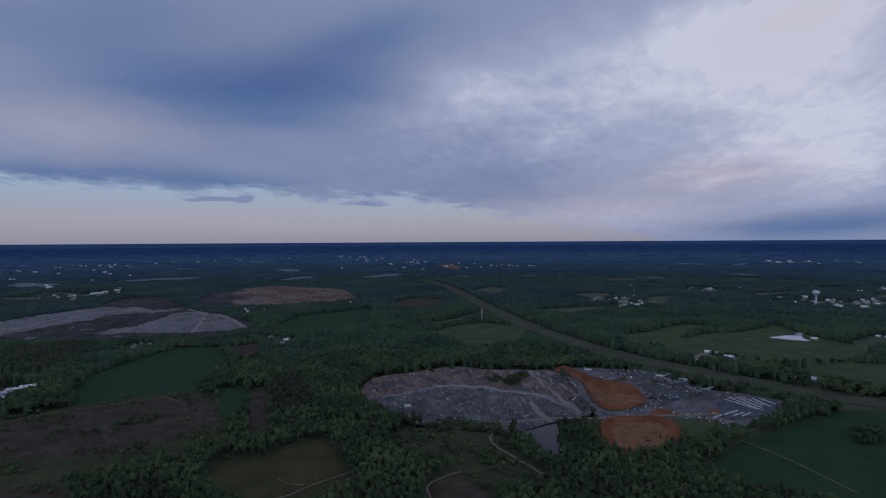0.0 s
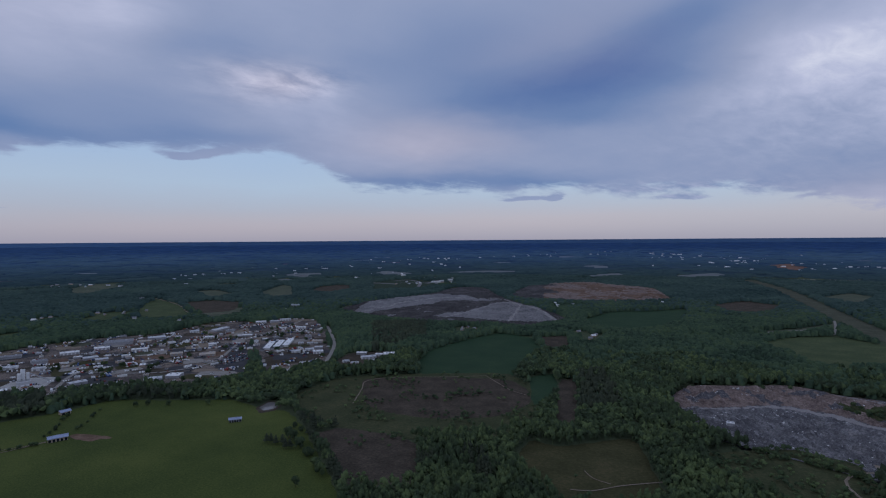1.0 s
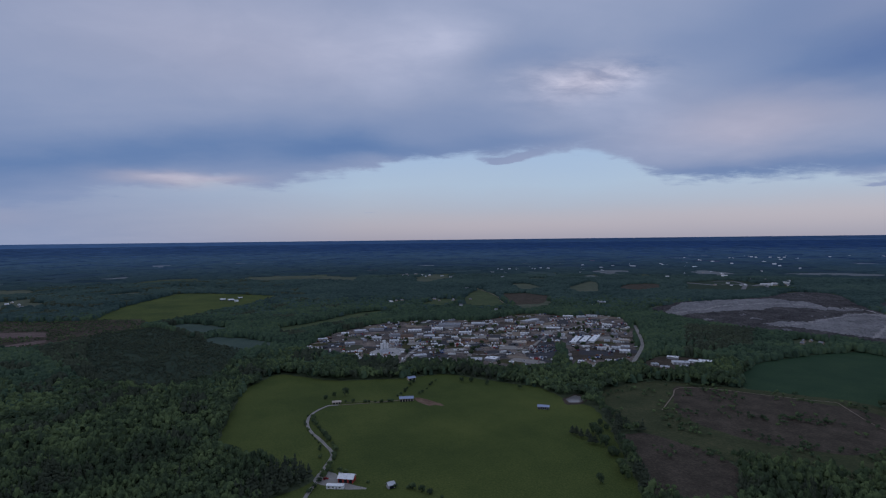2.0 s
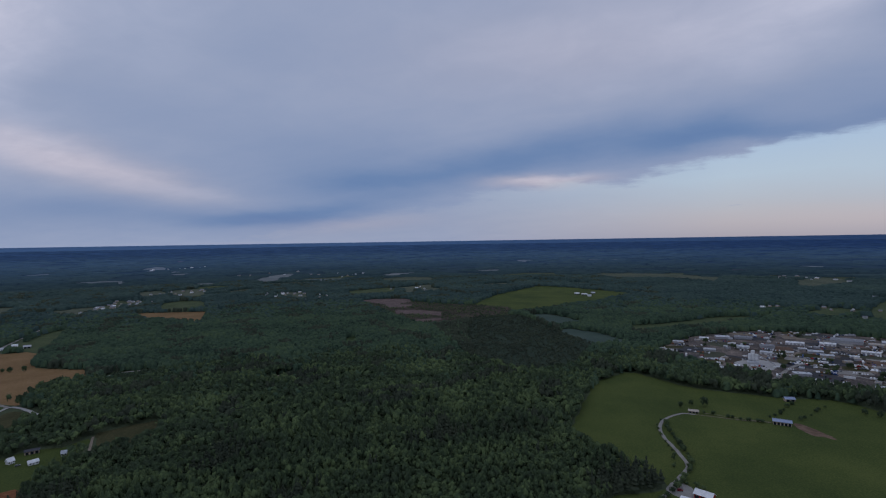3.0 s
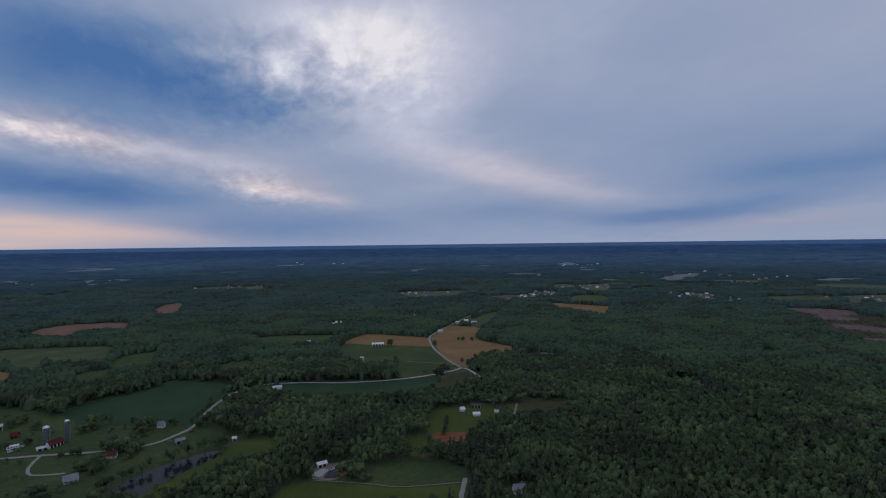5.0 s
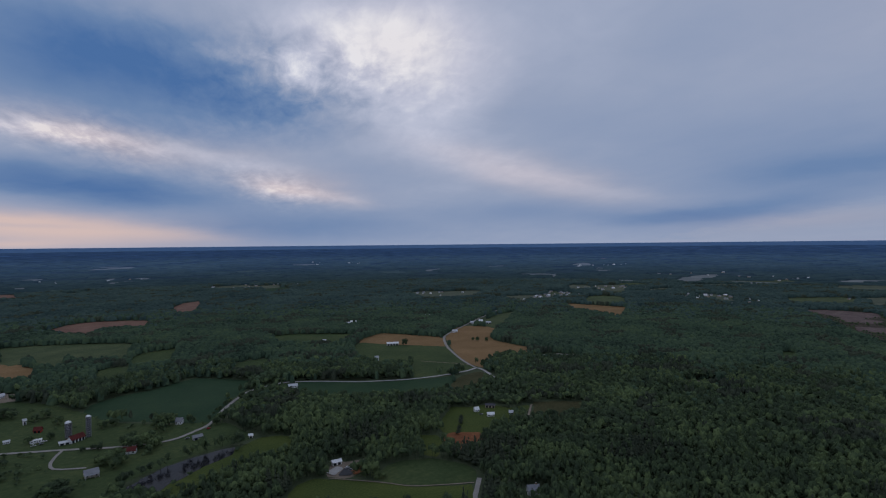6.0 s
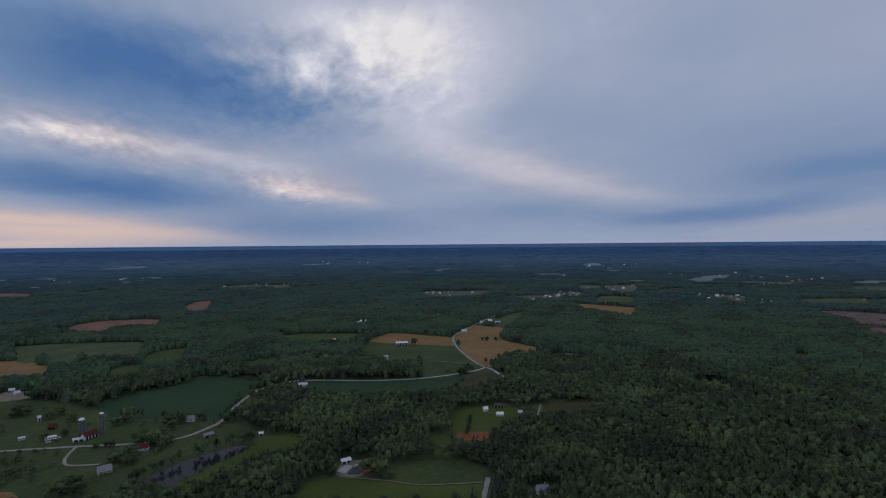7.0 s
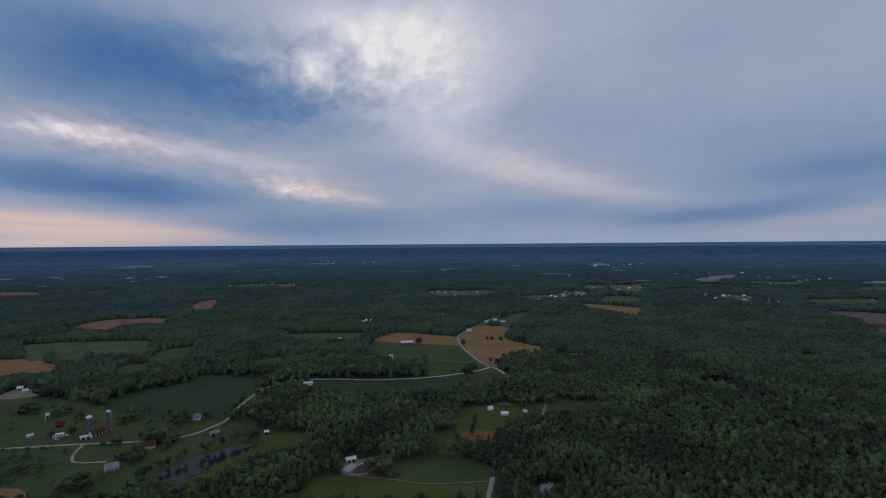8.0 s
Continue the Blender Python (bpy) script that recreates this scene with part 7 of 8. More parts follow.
warehouse(-310, 1768, 4, 24, 16, 7, "white_wall", "white_roof", "white plant building", 2, "plant_building")
warehouse(-1013, 1300, 35, 26, 10, 6, "white_wall", "white_roof", "white plant building on a spoil heap", 3, "hall")
warehouse(-1006, 1318, 35, 16, 8, 5, "white_wall", "white_roof", "white plant shed on a spoil heap", 3, "hall")
warehouse(-1377, 2137, 35, 60, 20, 9, "white_wall", "white_roof", "long white hall of a distant works", 3, "hall")
warehouse(-1359, 2159, 35, 30, 16, 14, "white_wall", "white_roof", "tall white hall of a distant works", 3, "hall")
warehouse(-1385, 2285, 35, 44, 18, 9, "white_wall", "white_roof", "white hall of a distant works", 3, "hall")
water_tower(1174, 1692, 40)
barn(-1986, 134, 86, 22, 11, 4, 2.5, "grey_wall", "white_roof", "long white dairy barn", 4)
barn(-1958, 158, 89, 25, 11, 4, 2.5, "grey_wall", "white_roof", "long white dairy barn", 4)
barn(-2012, 193, 81, 18, 10, 4, 2.5, "grey_wall", "pale_roof", "white dairy barn", 3)
house(-1914, 171, 85, 18, 12, 4, 3, "white_wall", "pale_roof", "white farmhouse among barns")
warehouse(-1219, 1083, 48, 26, 14, 6, "white_wall", "white_roof", "white feed mill building", 3, "mill")
for k in range(3):
    grain_bin((-1214, 1104, 48)[0] + k * 9, (-1214, 1104, 48)[1] + k * 3, 4, 14)
warehouse(-1216, 1139, 47, 24, 14, 5, "white_wall", "pale_roof", "white storage shed", 2, "shed")


def cottage(x, y, rot, big=1.0, wall="white_wall", roof="white_roof", label="small white house in a distant clearing"):
    ob = thing("house", label, "house", "distant houses")
    l, w, h = 15 * big, 10 * big, 4.0 * big ** 0.5
    solid("wall", gable_body(l, w, h, 2.4), M[wall], ob)
    solid("roof", gable_roof(l, w, h, 2.4, 0.5), M[roof], ob)
    return put(ob, x, y, rot, 20 + 8 * big)


def hamlet(x0, y0, x1, y1, count, big=1.0, wide=40.0):
    """Houses strung along a street; a far town is one mesh of many roofs."""
    roofs = []
    count = int(count * (1.8 if big >= 2.2 else 1.2)) if big >= 1.6 else count
    for i in range(count):
        s = rng.random()
        hx, hy = x0 + (x1 - x0) * s + rng.normal(0, wide), y0 + (y1 - y0) * s + rng.normal(0, wide)
        white, turn, size = rng.random() < 0.42, rng.uniform(0, 180), big * rng.uniform(0.7, 1.5)
        if big >= 1.6:
            px, py, pz, k = (float(q) for q in drawn_in(hx, hy))
            m = pose(px, py, pz, 0, 0, turn) @ Matrix.Diagonal((k, k, k, 1))
            size *= 0.55 if big >= 2.2 else 0.5
            v, f = join(gable_body(15 * size, 10 * size, 4.0 * size ** 0.6, 2.0), gable_roof(15 * size, 10 * size, 4.0 * size ** 0.6, 2.0))
            roofs.append(([tuple(m @ Vector(c)) for c in v], f))
            SITES.append((hx, hy, 20 + 10 * size))
        else:
            cottage(hx, hy, turn, size * 0.56, "white_wall" if white else "tan_wall", "white_roof" if rng.random() < 0.25 else "grey_roof",
                    "small white house in a clearing among woods" if white else "tan house with a grey roof in a distant clearing")
    if roofs:
        tagged(solid("distant_town", join(*roofs), M["white_roof" if big >= 2.2 else "pale_roof"]), "pale roofs of a distant town among woods", "town", kind="stuff")


hamlet(-1465, -1362, -1690, -1406, 18)
hamlet(-1853, -1511, -2099, -1375, 16, 1.0, 60)
hamlet(-3203, -1841, -3033, -1465, 10, 1.5, 140)
hamlet(-751, -2642, -1001, -2715, 12, 1.2, 70)
hamlet(-1215, -1781, -1401, -1687, 8, 1.0, 50)
hamlet(-2496, -5400, -2987, -5679, 8, 2.5, 200)
hamlet(-3879, -3040, -4185, -3090, 6, 2.2, 200)
hamlet(-3101, -1212, -3299, -1154, 8, 1.5, 80)
hamlet(-1953, -1003, -1957, -869, 8, 1.0, 50)
hamlet(-142, -3919, -578, -3738, 6, 1.2, 150)
hamlet(-2087, -1141, -1806, -683, 12, 1.0, 80)
hamlet(-1473, -1355, -1634, -1413, 14, 1.0, 30)
hamlet(-2226, -550, -2146, -428, 6, 1.0, 40)
hamlet(-2753, 1111, -2597, 1292, 5, 1.4, 60)
hamlet(-1609, 695, -1386, 789, 6, 1.0, 60)
hamlet(-1882, 1026, -1890, 1076, 3, 1.2, 30)
hamlet(-2533, 1473, -3044, 2148, 14, 1.6, 120)
hamlet(-2543, 2087, -3099, 3079, 12, 1.8, 200)
hamlet(-2848, 1143, -2770, 1325, 4, 1.4, 40)
hamlet(-1620, 688, -1594, 791, 4, 1.0, 40)
hamlet(-2136, 2489, -3545, 5367, 22, 2.2, 300)
hamlet(-2911, 1999, -2811, 2428, 10, 1.6, 120)
hamlet(-1494, 1977, -1331, 2209, 12, 1.3, 50)
hamlet(-1710, 8387, -567, 5726, 34, 3.2, 420)
hamlet(-567, 5726, 63, 3820, 26, 2.4, 220)
hamlet(293, 4996, 709, 4074, 28, 1.8, 140)
hamlet(-2821, 4934, -2182, 9272, 24, 2.6, 400)
hamlet(-2119, 2636, -1333, 2206, 14, 1.3, 60)
hamlet(534, 1844, 616, 1603, 10, 1.1, 60)
hamlet(842, 2026, 1295, 2389, 8, 1.1, 80)
hamlet(1090, 1712, 1393, 1665, 34, 1.5, 70)
hamlet(1434, 1990, 1843, 2261, 8, 1.5, 80)
hamlet(3218, 4819, 3580, 4763, 8, 3.5, 250)
hamlet(-338, 1088, -319, 1081, 4, 0.8, 18)
hamlet(-623, 1055, -572, 1053, 4, 0.8, 22)
hamlet(758, 1065, 901, 1092, 6, 1.0, 30)
hamlet(544, 1879, 608, 1674, 18, 1.0, 45)
hamlet(976, 2133, 1154, 2171, 10, 1.0, 50)

# cars at the farms
for bx, by, br in ((-125, -603, 198), (-150, -621, 176), (-275, -731, 159), (-221, -433, 183), (-221, -426, 173), (2, -678, -180), (-4, -679, 220), (-7, -687, 189), (-39, -568, 196), (-413, -471, 139), (-446, 107, 87)):
    vehicle(str(any_car()), bx, by, br, "car parked beside a farm building")

PINES = [[(-1221, -245), (-1328, -162), (-1344, -1), (-1147, 76), (-872, 43), (-804, -35), (-906, -121)],
         [(-249, 772), (-217, 791), (-155, 651), (-195, 604)], [(-820, 991), (-716, 1069), (-613, 915), (-613, 739)]]
ROUGH = [(62, -664), (19, -635), (-8, -596), (-5, -557), (13, -554), (40, -574), (55, -588)]
BUSHY = [(SCRUB_A, 6.0, 0.45), (SCRUB_B, 5.0, -0.1), (FELLED, 7.0, 0.75), (BROWN, 8.0, 0.7), (FARM, 8.0, 0.8), (ROUGH, 4.0, 0.0), (CUTOVER, 8.0, -0.55), (PLANTATION, 6.5, -0.9), (BANK, 7.0, 0.95), (OLIVE, 8.0, 0.95)]
BARE = [POND, QPOND] + CUT_STRIPS

# ---------------------------------------------------------------- trees
PHI = (1 + 5 ** 0.5) / 2
ICO_V = np.array([(-1, PHI, 0), (1, PHI, 0), (-1, -PHI, 0), (1, -PHI, 0), (0, -1, PHI), (0, 1, PHI), (0, -1, -PHI), (0, 1, -PHI), (PHI, 0, -1), (PHI, 0, 1), (-PHI, 0, -1), (-PHI, 0, 1)]) / math.hypot(1, PHI)
ICO_F = np.array([(0, 11, 5), (0, 5, 1), (0, 1, 7), (0, 7, 10), (0, 10, 11), (1, 5, 9), (5, 11, 4), (11, 10, 2), (10, 7, 6), (7, 1, 8),
                  (3, 9, 4), (3, 4, 2), (3, 2, 6), (3, 6, 8), (3, 8, 9), (4, 9, 5), (2, 4, 11), (6, 2, 10), (8, 6, 7), (9, 8, 1)])


def lump(rng, centre, size, rough=0.28):
    v = ICO_V * (1 + rng.uniform(-rough, rough, (12, 1)))
    q = rng.uniform(0, 6.28)
    c, s = math.cos(q), math.sin(q)
    v = v @ np.array([[c, -s, 0], [s, c, 0], [0, 0, 1]])
    return v * np.asarray(size) + centre, ICO_F


def sprays(rng, count, centre, size, leaf):
    """Single leaf sprays standing out of a crown."""
    d = rng.normal(0, 1, (count, 3))
    d[:, 2] = np.abs(d[:, 2]) * 0.9 - 0.2
    d /= np.linalg.norm(d, axis=1, keepdims=True)
    c = centre + d * size * rng.uniform(0.9, 1.15, (count, 1))
    p = c[:, None] + rng.normal(0, leaf, (count, 3, 3)) * np.array((1, 1, 0.3))
    return p.reshape(-1, 3), np.arange(count * 3).reshape(-1, 3)


def gather(pieces):
    vs, fs, n = [], [], 0
    for v, f in pieces:
        vs.append(np.asarray(v, float))
        fs.append(np.asarray(f) + n)
        n += len(v)
    return np.concatenate(vs), np.concatenate(fs)


KEEP = ICO_F[ICO_V[ICO_F].mean(1)[:, 2] > -0.45]      # crowns need no underside


def broadleaf(seed, lumps, leaves, small=1.0):
    """A tree of height 1 and crown radius 1: a crown of uneven leaf clumps. Returns crown, trunk."""
    rng = np.random.default_rng(seed)
    rough = 0.28 if small != 1.0 else 0.42
    out = [(lump(rng, (0, 0, 0.74), (0.58, 0.58, 0.27), rough)[0], KEEP)]
    for i in range(lumps):
        q = i * 2.4 + rng.uniform(-0.5, 0.5)
        d = rng.uniform(0.38, 0.66) if small == 1.0 else rng.uniform(0.2, 0.82)
        s = rng.uniform(0.36, 0.54) * small
        out.append((lump(rng, (d * math.cos(q), d * math.sin(q), rng.uniform(0.42, 0.80) if small == 1.0 else rng.uniform(0.30, 0.84)), (s, s, s * (0.42 if small == 1.0 else 0.55)))[0], KEEP if small == 1.0 else ICO_F))
    if leaves:
        out.append(sprays(rng, leaves, np.array((0, 0, 0.62)), np.array((0.92, 0.92, 0.36)), 0.17 if small == 1.0 else 0.13))
    return gather(out)


def conifer(seed, tiers=5, leaves=24):
    """A pine of height 1 and crown radius 1, in ragged tiers."""
    rng = np.random.default_rng(seed)
    out = []
    for i in range(tiers):
        h = 0.34 + 0.6 * i / (tiers - 1)
        r = (1.05 - h) * rng.uniform(1.0, 1.35) + 0.1
        out.append(lump(rng, (rng.uniform(-.15, .15), rng.uniform(-.15, .15), h), (r, r, 0.11), 0.35))
    if leaves:
        out.append(sprays(rng, leaves, np.array((0, 0, 0.6)), np.array((0.7, 0.7, 0.34)), 0.12))
    return gather(out)


def small_crown(seed, two=True):
    rng = np.random.default_rng(seed)
    keep = ICO_F[(ICO_V[ICO_F].mean(1)[:, 2] > -0.45)]
    out = [(lump(rng, (0, 0, 0.66), (0.80, 0.80, 0.36), 0.48)[0], keep)]
    if two:
        out.append((lump(rng, (0.4, 0.25, 0.74), (0.5, 0.5, 0.26), 0.48)[0], keep))
        out.append(sprays(rng, 8, np.array((0, 0, 0.66)), np.array((0.95, 0.95, 0.38)), 0.24))
    return gather(out)


def trunk_piece(r=0.035):
    return np.array([(r * 6 * math.cos(k * 1.571) * (1 if z == 0 else 0.5), r * 6 * math.sin(k * 1.571) * (1 if z == 0 else 0.5), z) for z in (0, 0.6) for k in range(4)]) * (0.25, 0.25, 1), \
        np.array([q for k in range(4) for q in ((k, (k + 1) % 4, 4 + (k + 1) % 4), (k, 4 + (k + 1) % 4, 4 + k))])


def dome_crown(seed, sides=5):
    """A plain rounded crown for trees far off."""
    rng = np.random.default_rng(seed)
    v = [(rng.uniform(-.2, .2), rng.uniform(-.2, .2), 1.0)]
    for r, z, lag in ((0.66, 0.84, 0.0), (1.0, 0.12, 0.6)):
        for i in range(sides):
            q = 2 * math.pi * i / sides + lag + rng.uniform(-.3, .3)
            d = r * rng.uniform(0.78, 1.22)
            v.append((d * math.cos(q), d * math.sin(q), z + rng.uniform(-.1, .1)))
    f = [(0, 1 + i, 1 + (i + 1) % sides) for i in range(sides)]
    for i in range(sides):
        a, b = 1 + i, 1 + (i + 1) % sides
        f += [(a, a + sides, b), (b, a + sides, b + sides)]
    return np.array(v), np.array(f)


BOXES = [(min(p[0] for p in q), max(p[0] for p in q), min(p[1] for p in q), max(p[1] for p in q)) for q in OPEN]


def free_ground(x, y):
    ok = np.ones(len(x), bool)
    for poly, (x0, x1, y0, y1) in zip(OPEN, BOXES):
        i = np.nonzero((x > x0) & (x < x1) & (y > y0) & (y < y1) & ok)[0]
        if len(i):
            ok[i[inside(poly, x[i], y[i])]] = False
    for line, gap in LINES:
        xs, ys = [p[0] for p in line], [p[1] for p in line]
        verge = gap + 0.05 * math.hypot(sum(xs) / len(xs), sum(ys) / len(ys))     # roads keep an open verge on one side
        i = np.nonzero((x > min(xs) - verge) & (x < max(xs) + verge) & (y > min(ys) - verge) & (y < max(ys) + verge) & ok)[0]
        for k in (1.0, 1.02, 1.04):
            if len(i):
                ok[i[off_line(line, x[i] * k, y[i] * k) < gap]] = False
    for bx, by, r in SITES:
        reach_out = r + 0.04 * math.hypot(bx, by)
        i = np.nonzero((np.abs(x - bx) < reach_out) & (np.abs(y - by) < reach_out) & ok)[0]
        for k in (1.0, 1.02, 1.035):       # yards open to the front of each house
            if len(i):
                ok[i[np.hypot(x[i] * k - bx, y[i] * k - by) < r * (1.0 if k == 1.0 else 0.55)]] = False
    return ok


def spread(rng, r0, r1, gap, grow=0.0):
    """Jittered points over the seen part of the land."""
    xs, ys, r = [], [], r0
    while r < r1:
        g = gap * (1 + grow * (r - r0) / (r1 - r0))
        n = int(radians(236) * r / g)
        q = radians(-46) + (np.arange(n) + rng.uniform(-0.45, 0.45, n)) * g / r
        d = r + rng.uniform(-0.5, 0.5, n) * g
        xs.append(-np.sin(q) * d)
        ys.append(np.cos(q) * d)
        r += g
    return np.concatenate(xs), np.concatenate(ys)


def plant(name, label, rng, x, y, crown, tall, shapes, mat, base=0.0, smooth=False, along=0.0):
    """Woods of one kind as a single mesh."""
    n = len(x)
    which = rng.integers(0, len(shapes), n)
    turn = rng.uniform(0, 2 * math.pi, n) if not along else np.arctan2(-x, y)
    wide = along or 1.0
    px, py, pz, k = drawn_in(x, y, base)
    vs, fs, off = [], [], 0
    for s, (v, f) in enumerate(shapes):
        i = np.nonzero(which == s)[0]
        if not len(i):
            continue
        c, sn = np.cos(turn[i])[:, None], np.sin(turn[i])[:, None]
        cr, th = (crown[i] * k[i])[:, None], (tall[i] * k[i])[:, None]
        X = (v[None, :, 0] * c * wide - v[None, :, 1] * sn) * cr + px[i][:, None]
        Y = (v[None, :, 0] * sn * wide + v[None, :, 1] * c) * cr + py[i][:, None]
        Z = v[None, :, 2] * th + pz[i][:, None]
        vs.append(np.stack([X, Y, Z], -1).reshape(-1, 3))
        fs.append((f[None] + (np.arange(len(i)) * len(v))[:, None, None]).reshape(-1, 3) + off)
        off += len(i) * len(v)
    ob = arrays(name, np.concatenate(vs), np.concatenate(fs), [M[mat]], smooth=smooth)
    return tagged(ob, label, "woodland", kind="stuff")


rng = np.random.default_rng(11)
near_shapes = [gather([broadleaf(s, 2, 26), trunk_piece()]) for s in range(10)]
pine_shapes = [gather([conifer(s + 50, 4, 12), trunk_piece()]) for s in range(5)]
mid_shapes = [small_crown(s + 100) for s in range(8)]
dome_shapes = [dome_crown(s + 200, 4 + s % 2) for s in range(8)]
low_shapes = [dome_crown(s + 230, 4) for s in range(8)]


def in_pines(x, y):
    hit = np.zeros(len(x), bool)
    for poly in PINES:
        hit |= inside(poly, x, y)
    return hit | ((wave(x, y, 60.0, 9.0) + 0.5 * wave(x, y, 21.0, 4.0) > 0.55) & (y < 430))


edge_shapes = [small_crown(s + 150, True) for s in range(8)]
for r0, r1, gap, grow, broad, label in ((372, 600, 5.2, 0.08, near_shapes, "mixed broadleaf wood in fresh spring leaf"),
                                        (600, 920, 6.1, 0.12, edge_shapes, "mixed broadleaf wood in fresh spring leaf"),
                                        (920, 1650, 6.3, 0.35, dome_shapes, "broadleaf wood covering the lowland"),
                                        (1650, 2960, 10.6, 0.5, low_shapes, "woods stretching towards the horizon")):
    x, y = spread(rng, r0 - (0 if r0 < 400 else 110 if r0 < 900 else 300), r1 + (0 if r1 > 2900 else 110 if r1 < 900 else 300), gap, grow)
    drift = np.hypot(x, y) + 60 * wave(x, y, 70.0, 3.0) + rng.uniform(-1, 1, len(x)) * (50 if r0 < 900 else 230)
    ok = free_ground(x, y) & (rng.random(len(x)) > 0.03) & ((drift >= r0) | (r0 < 400)) & ((drift < r1) | (r1 > 2900))
    x, y = x[ok], y[ok]
    R = np.hypot(x, y)
    g = gap * (1 + grow * (R - r0) / (r1 - r0))
    crown = g * (0.48 + 0.40 * rng.random(len(x)) ** 1.5) * (1.0 if r0 < 900 else 1.22)
    tall = (11.5 + 2.5 * wave(x, y, 140.0, 2.0) + 1.5 * wave(x, y, 34.0, 6.0)) * (rng.uniform(0.76, 1.28, len(x)) if r0 < 900 else rng.uniform(0.88, 1.14, len(x)))
    p = in_pines(x, y) & (rng.random(len(x)) < 0.85)
    # woods from 920 m outwards take the haze-blued greens
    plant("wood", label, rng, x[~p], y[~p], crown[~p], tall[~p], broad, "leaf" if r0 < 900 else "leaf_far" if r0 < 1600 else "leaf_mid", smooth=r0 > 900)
    if p.any():
        plant("pine_wood", "dark pine plantation among broadleaf woods", rng, x[p], y[p], crown[p] * 0.85, tall[p] * 1.1, pine_shapes if r0 < 600 else broad, "pine")

x, y = spread(rng, 2950, 30000, 40.0, 14.0)
ok = free_ground(x, y) & (wave(x, y, 420.0, 4.0) + 0.6 * wave(x, y, 150.0, 8.0) > -0.35)
x, y = x[ok], y[ok]
R = np.hypot(x, y)
g = 40.0 * (1 + 14.0 * (R - 2950) / 27050)
# far trees share the painted haze glow of the far land
plant("far_wood", "distant woods with a blue haze glow towards the horizon", rng, x, y, g * rng.uniform(0.35, 0.6, len(x)), 9 * rng.uniform(0.7, 1.3, len(x)), low_shapes, "hazed_woods", smooth=True, along=2.0)

# blasted stone lying about the quarry
bear = np.radians(rng.uniform(-20, 14, 9000))
dist = rng.uniform(600, 870, 9000)
x, y = -np.sin(bear) * dist, np.cos(bear) * dist
ok = inside(QPIT, x, y)
x, y = x[ok], y[ok]
edges = [reach(QPIT, math.atan2(-a, b)) for a, b in zip(x, y)]
ok = np.array([e is not None for e in edges])
x, y, edges = x[ok], y[ok], np.array([e for e in edges if e is not None])
u = (np.hypot(x, y) - edges[:, 0]) / np.maximum(edges[:, 1] - edges[:, 0], 1)
bear_all = [math.atan2(-p[0], p[1]) for p in QPIT]
v = (np.arctan2(-x, y) - min(bear_all)) / (max(bear_all) - min(bear_all))
ok = (u > 0.1) & (u < 0.95) & (np.abs(u - haul_line(v) - 0.02) > 0.035) & (v > 0.05) & (v < 0.95) & ~notch(x, y) & (wave(x, y, 30.0, 6.0) + rng.uniform(-0.5, 0.5, len(x)) > 0.0)
x, y, u, v = x[ok][:420], y[ok][:420], u[ok][:420], v[ok][:420]
stones = [lump(np.random.default_rng(s), (0, 0, 0.2), (1, 0.8, 0.6), 0.35) for s in range(6)]
size = 0.5 + 1.1 * rng.random(len(x)) ** 3
rubble = plant("rubble", "scattered blocks of blasted pale granite", rng, x, y, size, size, stones, "block_stone", base=quarry_shape(u, v, x, y) + 0.5)
tagged(rubble, category="rubble")


# stone and gear lying about the quarry yard
x, y = rng.uniform(min(p[0] for p in GYARD), max(p[0] for p in GYARD), 3000), rng.uniform(min(p[1] for p in GYARD), max(p[1] for p in GYARD), 3000)
ok = inside(GYARD, x, y) & ~inside(CLAY, x, y) & (wave(x, y, 24.0, 5.0) + rng.uniform(-0.4, 0.4, len(x)) > 0.15) & (off_line(BLOCKS, x, y) > 34)
x, y = x[ok], y[ok]
dark = rng.random(len(x)) < 0.6
for name, label, pick, mat in (("stone_blocks", "pale stone blocks scattered over a quarry yard", ~dark, "block_stone"), ("stone_blocks", "dark stone and scrap scattered over a quarry yard", dark, "rock_face")):
    size = 0.6 + 1.3 * rng.random(pick.sum()) ** 2
    tagged(plant(name, label, rng, x[pick], y[pick], size, size * 1.1, stones, mat, base=LAYER[0]), category="stone blocks")

# bushes on rough ground
for poly, gap, chance in BUSHY:
    xs, ys = [p[0] for p in poly], [p[1] for p in poly]
    n = int((max(xs) - min(xs)) * (max(ys) - min(ys)) / gap ** 2)
    x, y = rng.uniform(min(xs), max(xs), n), rng.uniform(min(ys), max(ys), n)
    ok = inside(poly, x, y) & (wave(x, y, 32.0, 3.0) + rng.uniform(-0.6, 0.6, n) > chance)
    for q in BARE:
        ok &= ~inside(q, x, y)
    for line, w in LINES:
        ok &= off_line(line, x, y) > w
    for bx, by, r in SITES:
        ok &= np.hypot(x - bx, y - by) > r
    if ok.sum() > 3:
        x, y = x[ok], y[ok]
        sz = rng.uniform(0.4, 1.0, len(x)) ** 1.6
        tagged(plant("scrub", "scattered green bushes on rough grass" if poly is not PLANTATION else "young dark conifers of a plantation", rng, x, y, 0.8 + 2.1 * sz, 1.2 + 4.0 * sz, mid_shapes, "pine" if poly is PLANTATION else "leaf"), category="bushes")


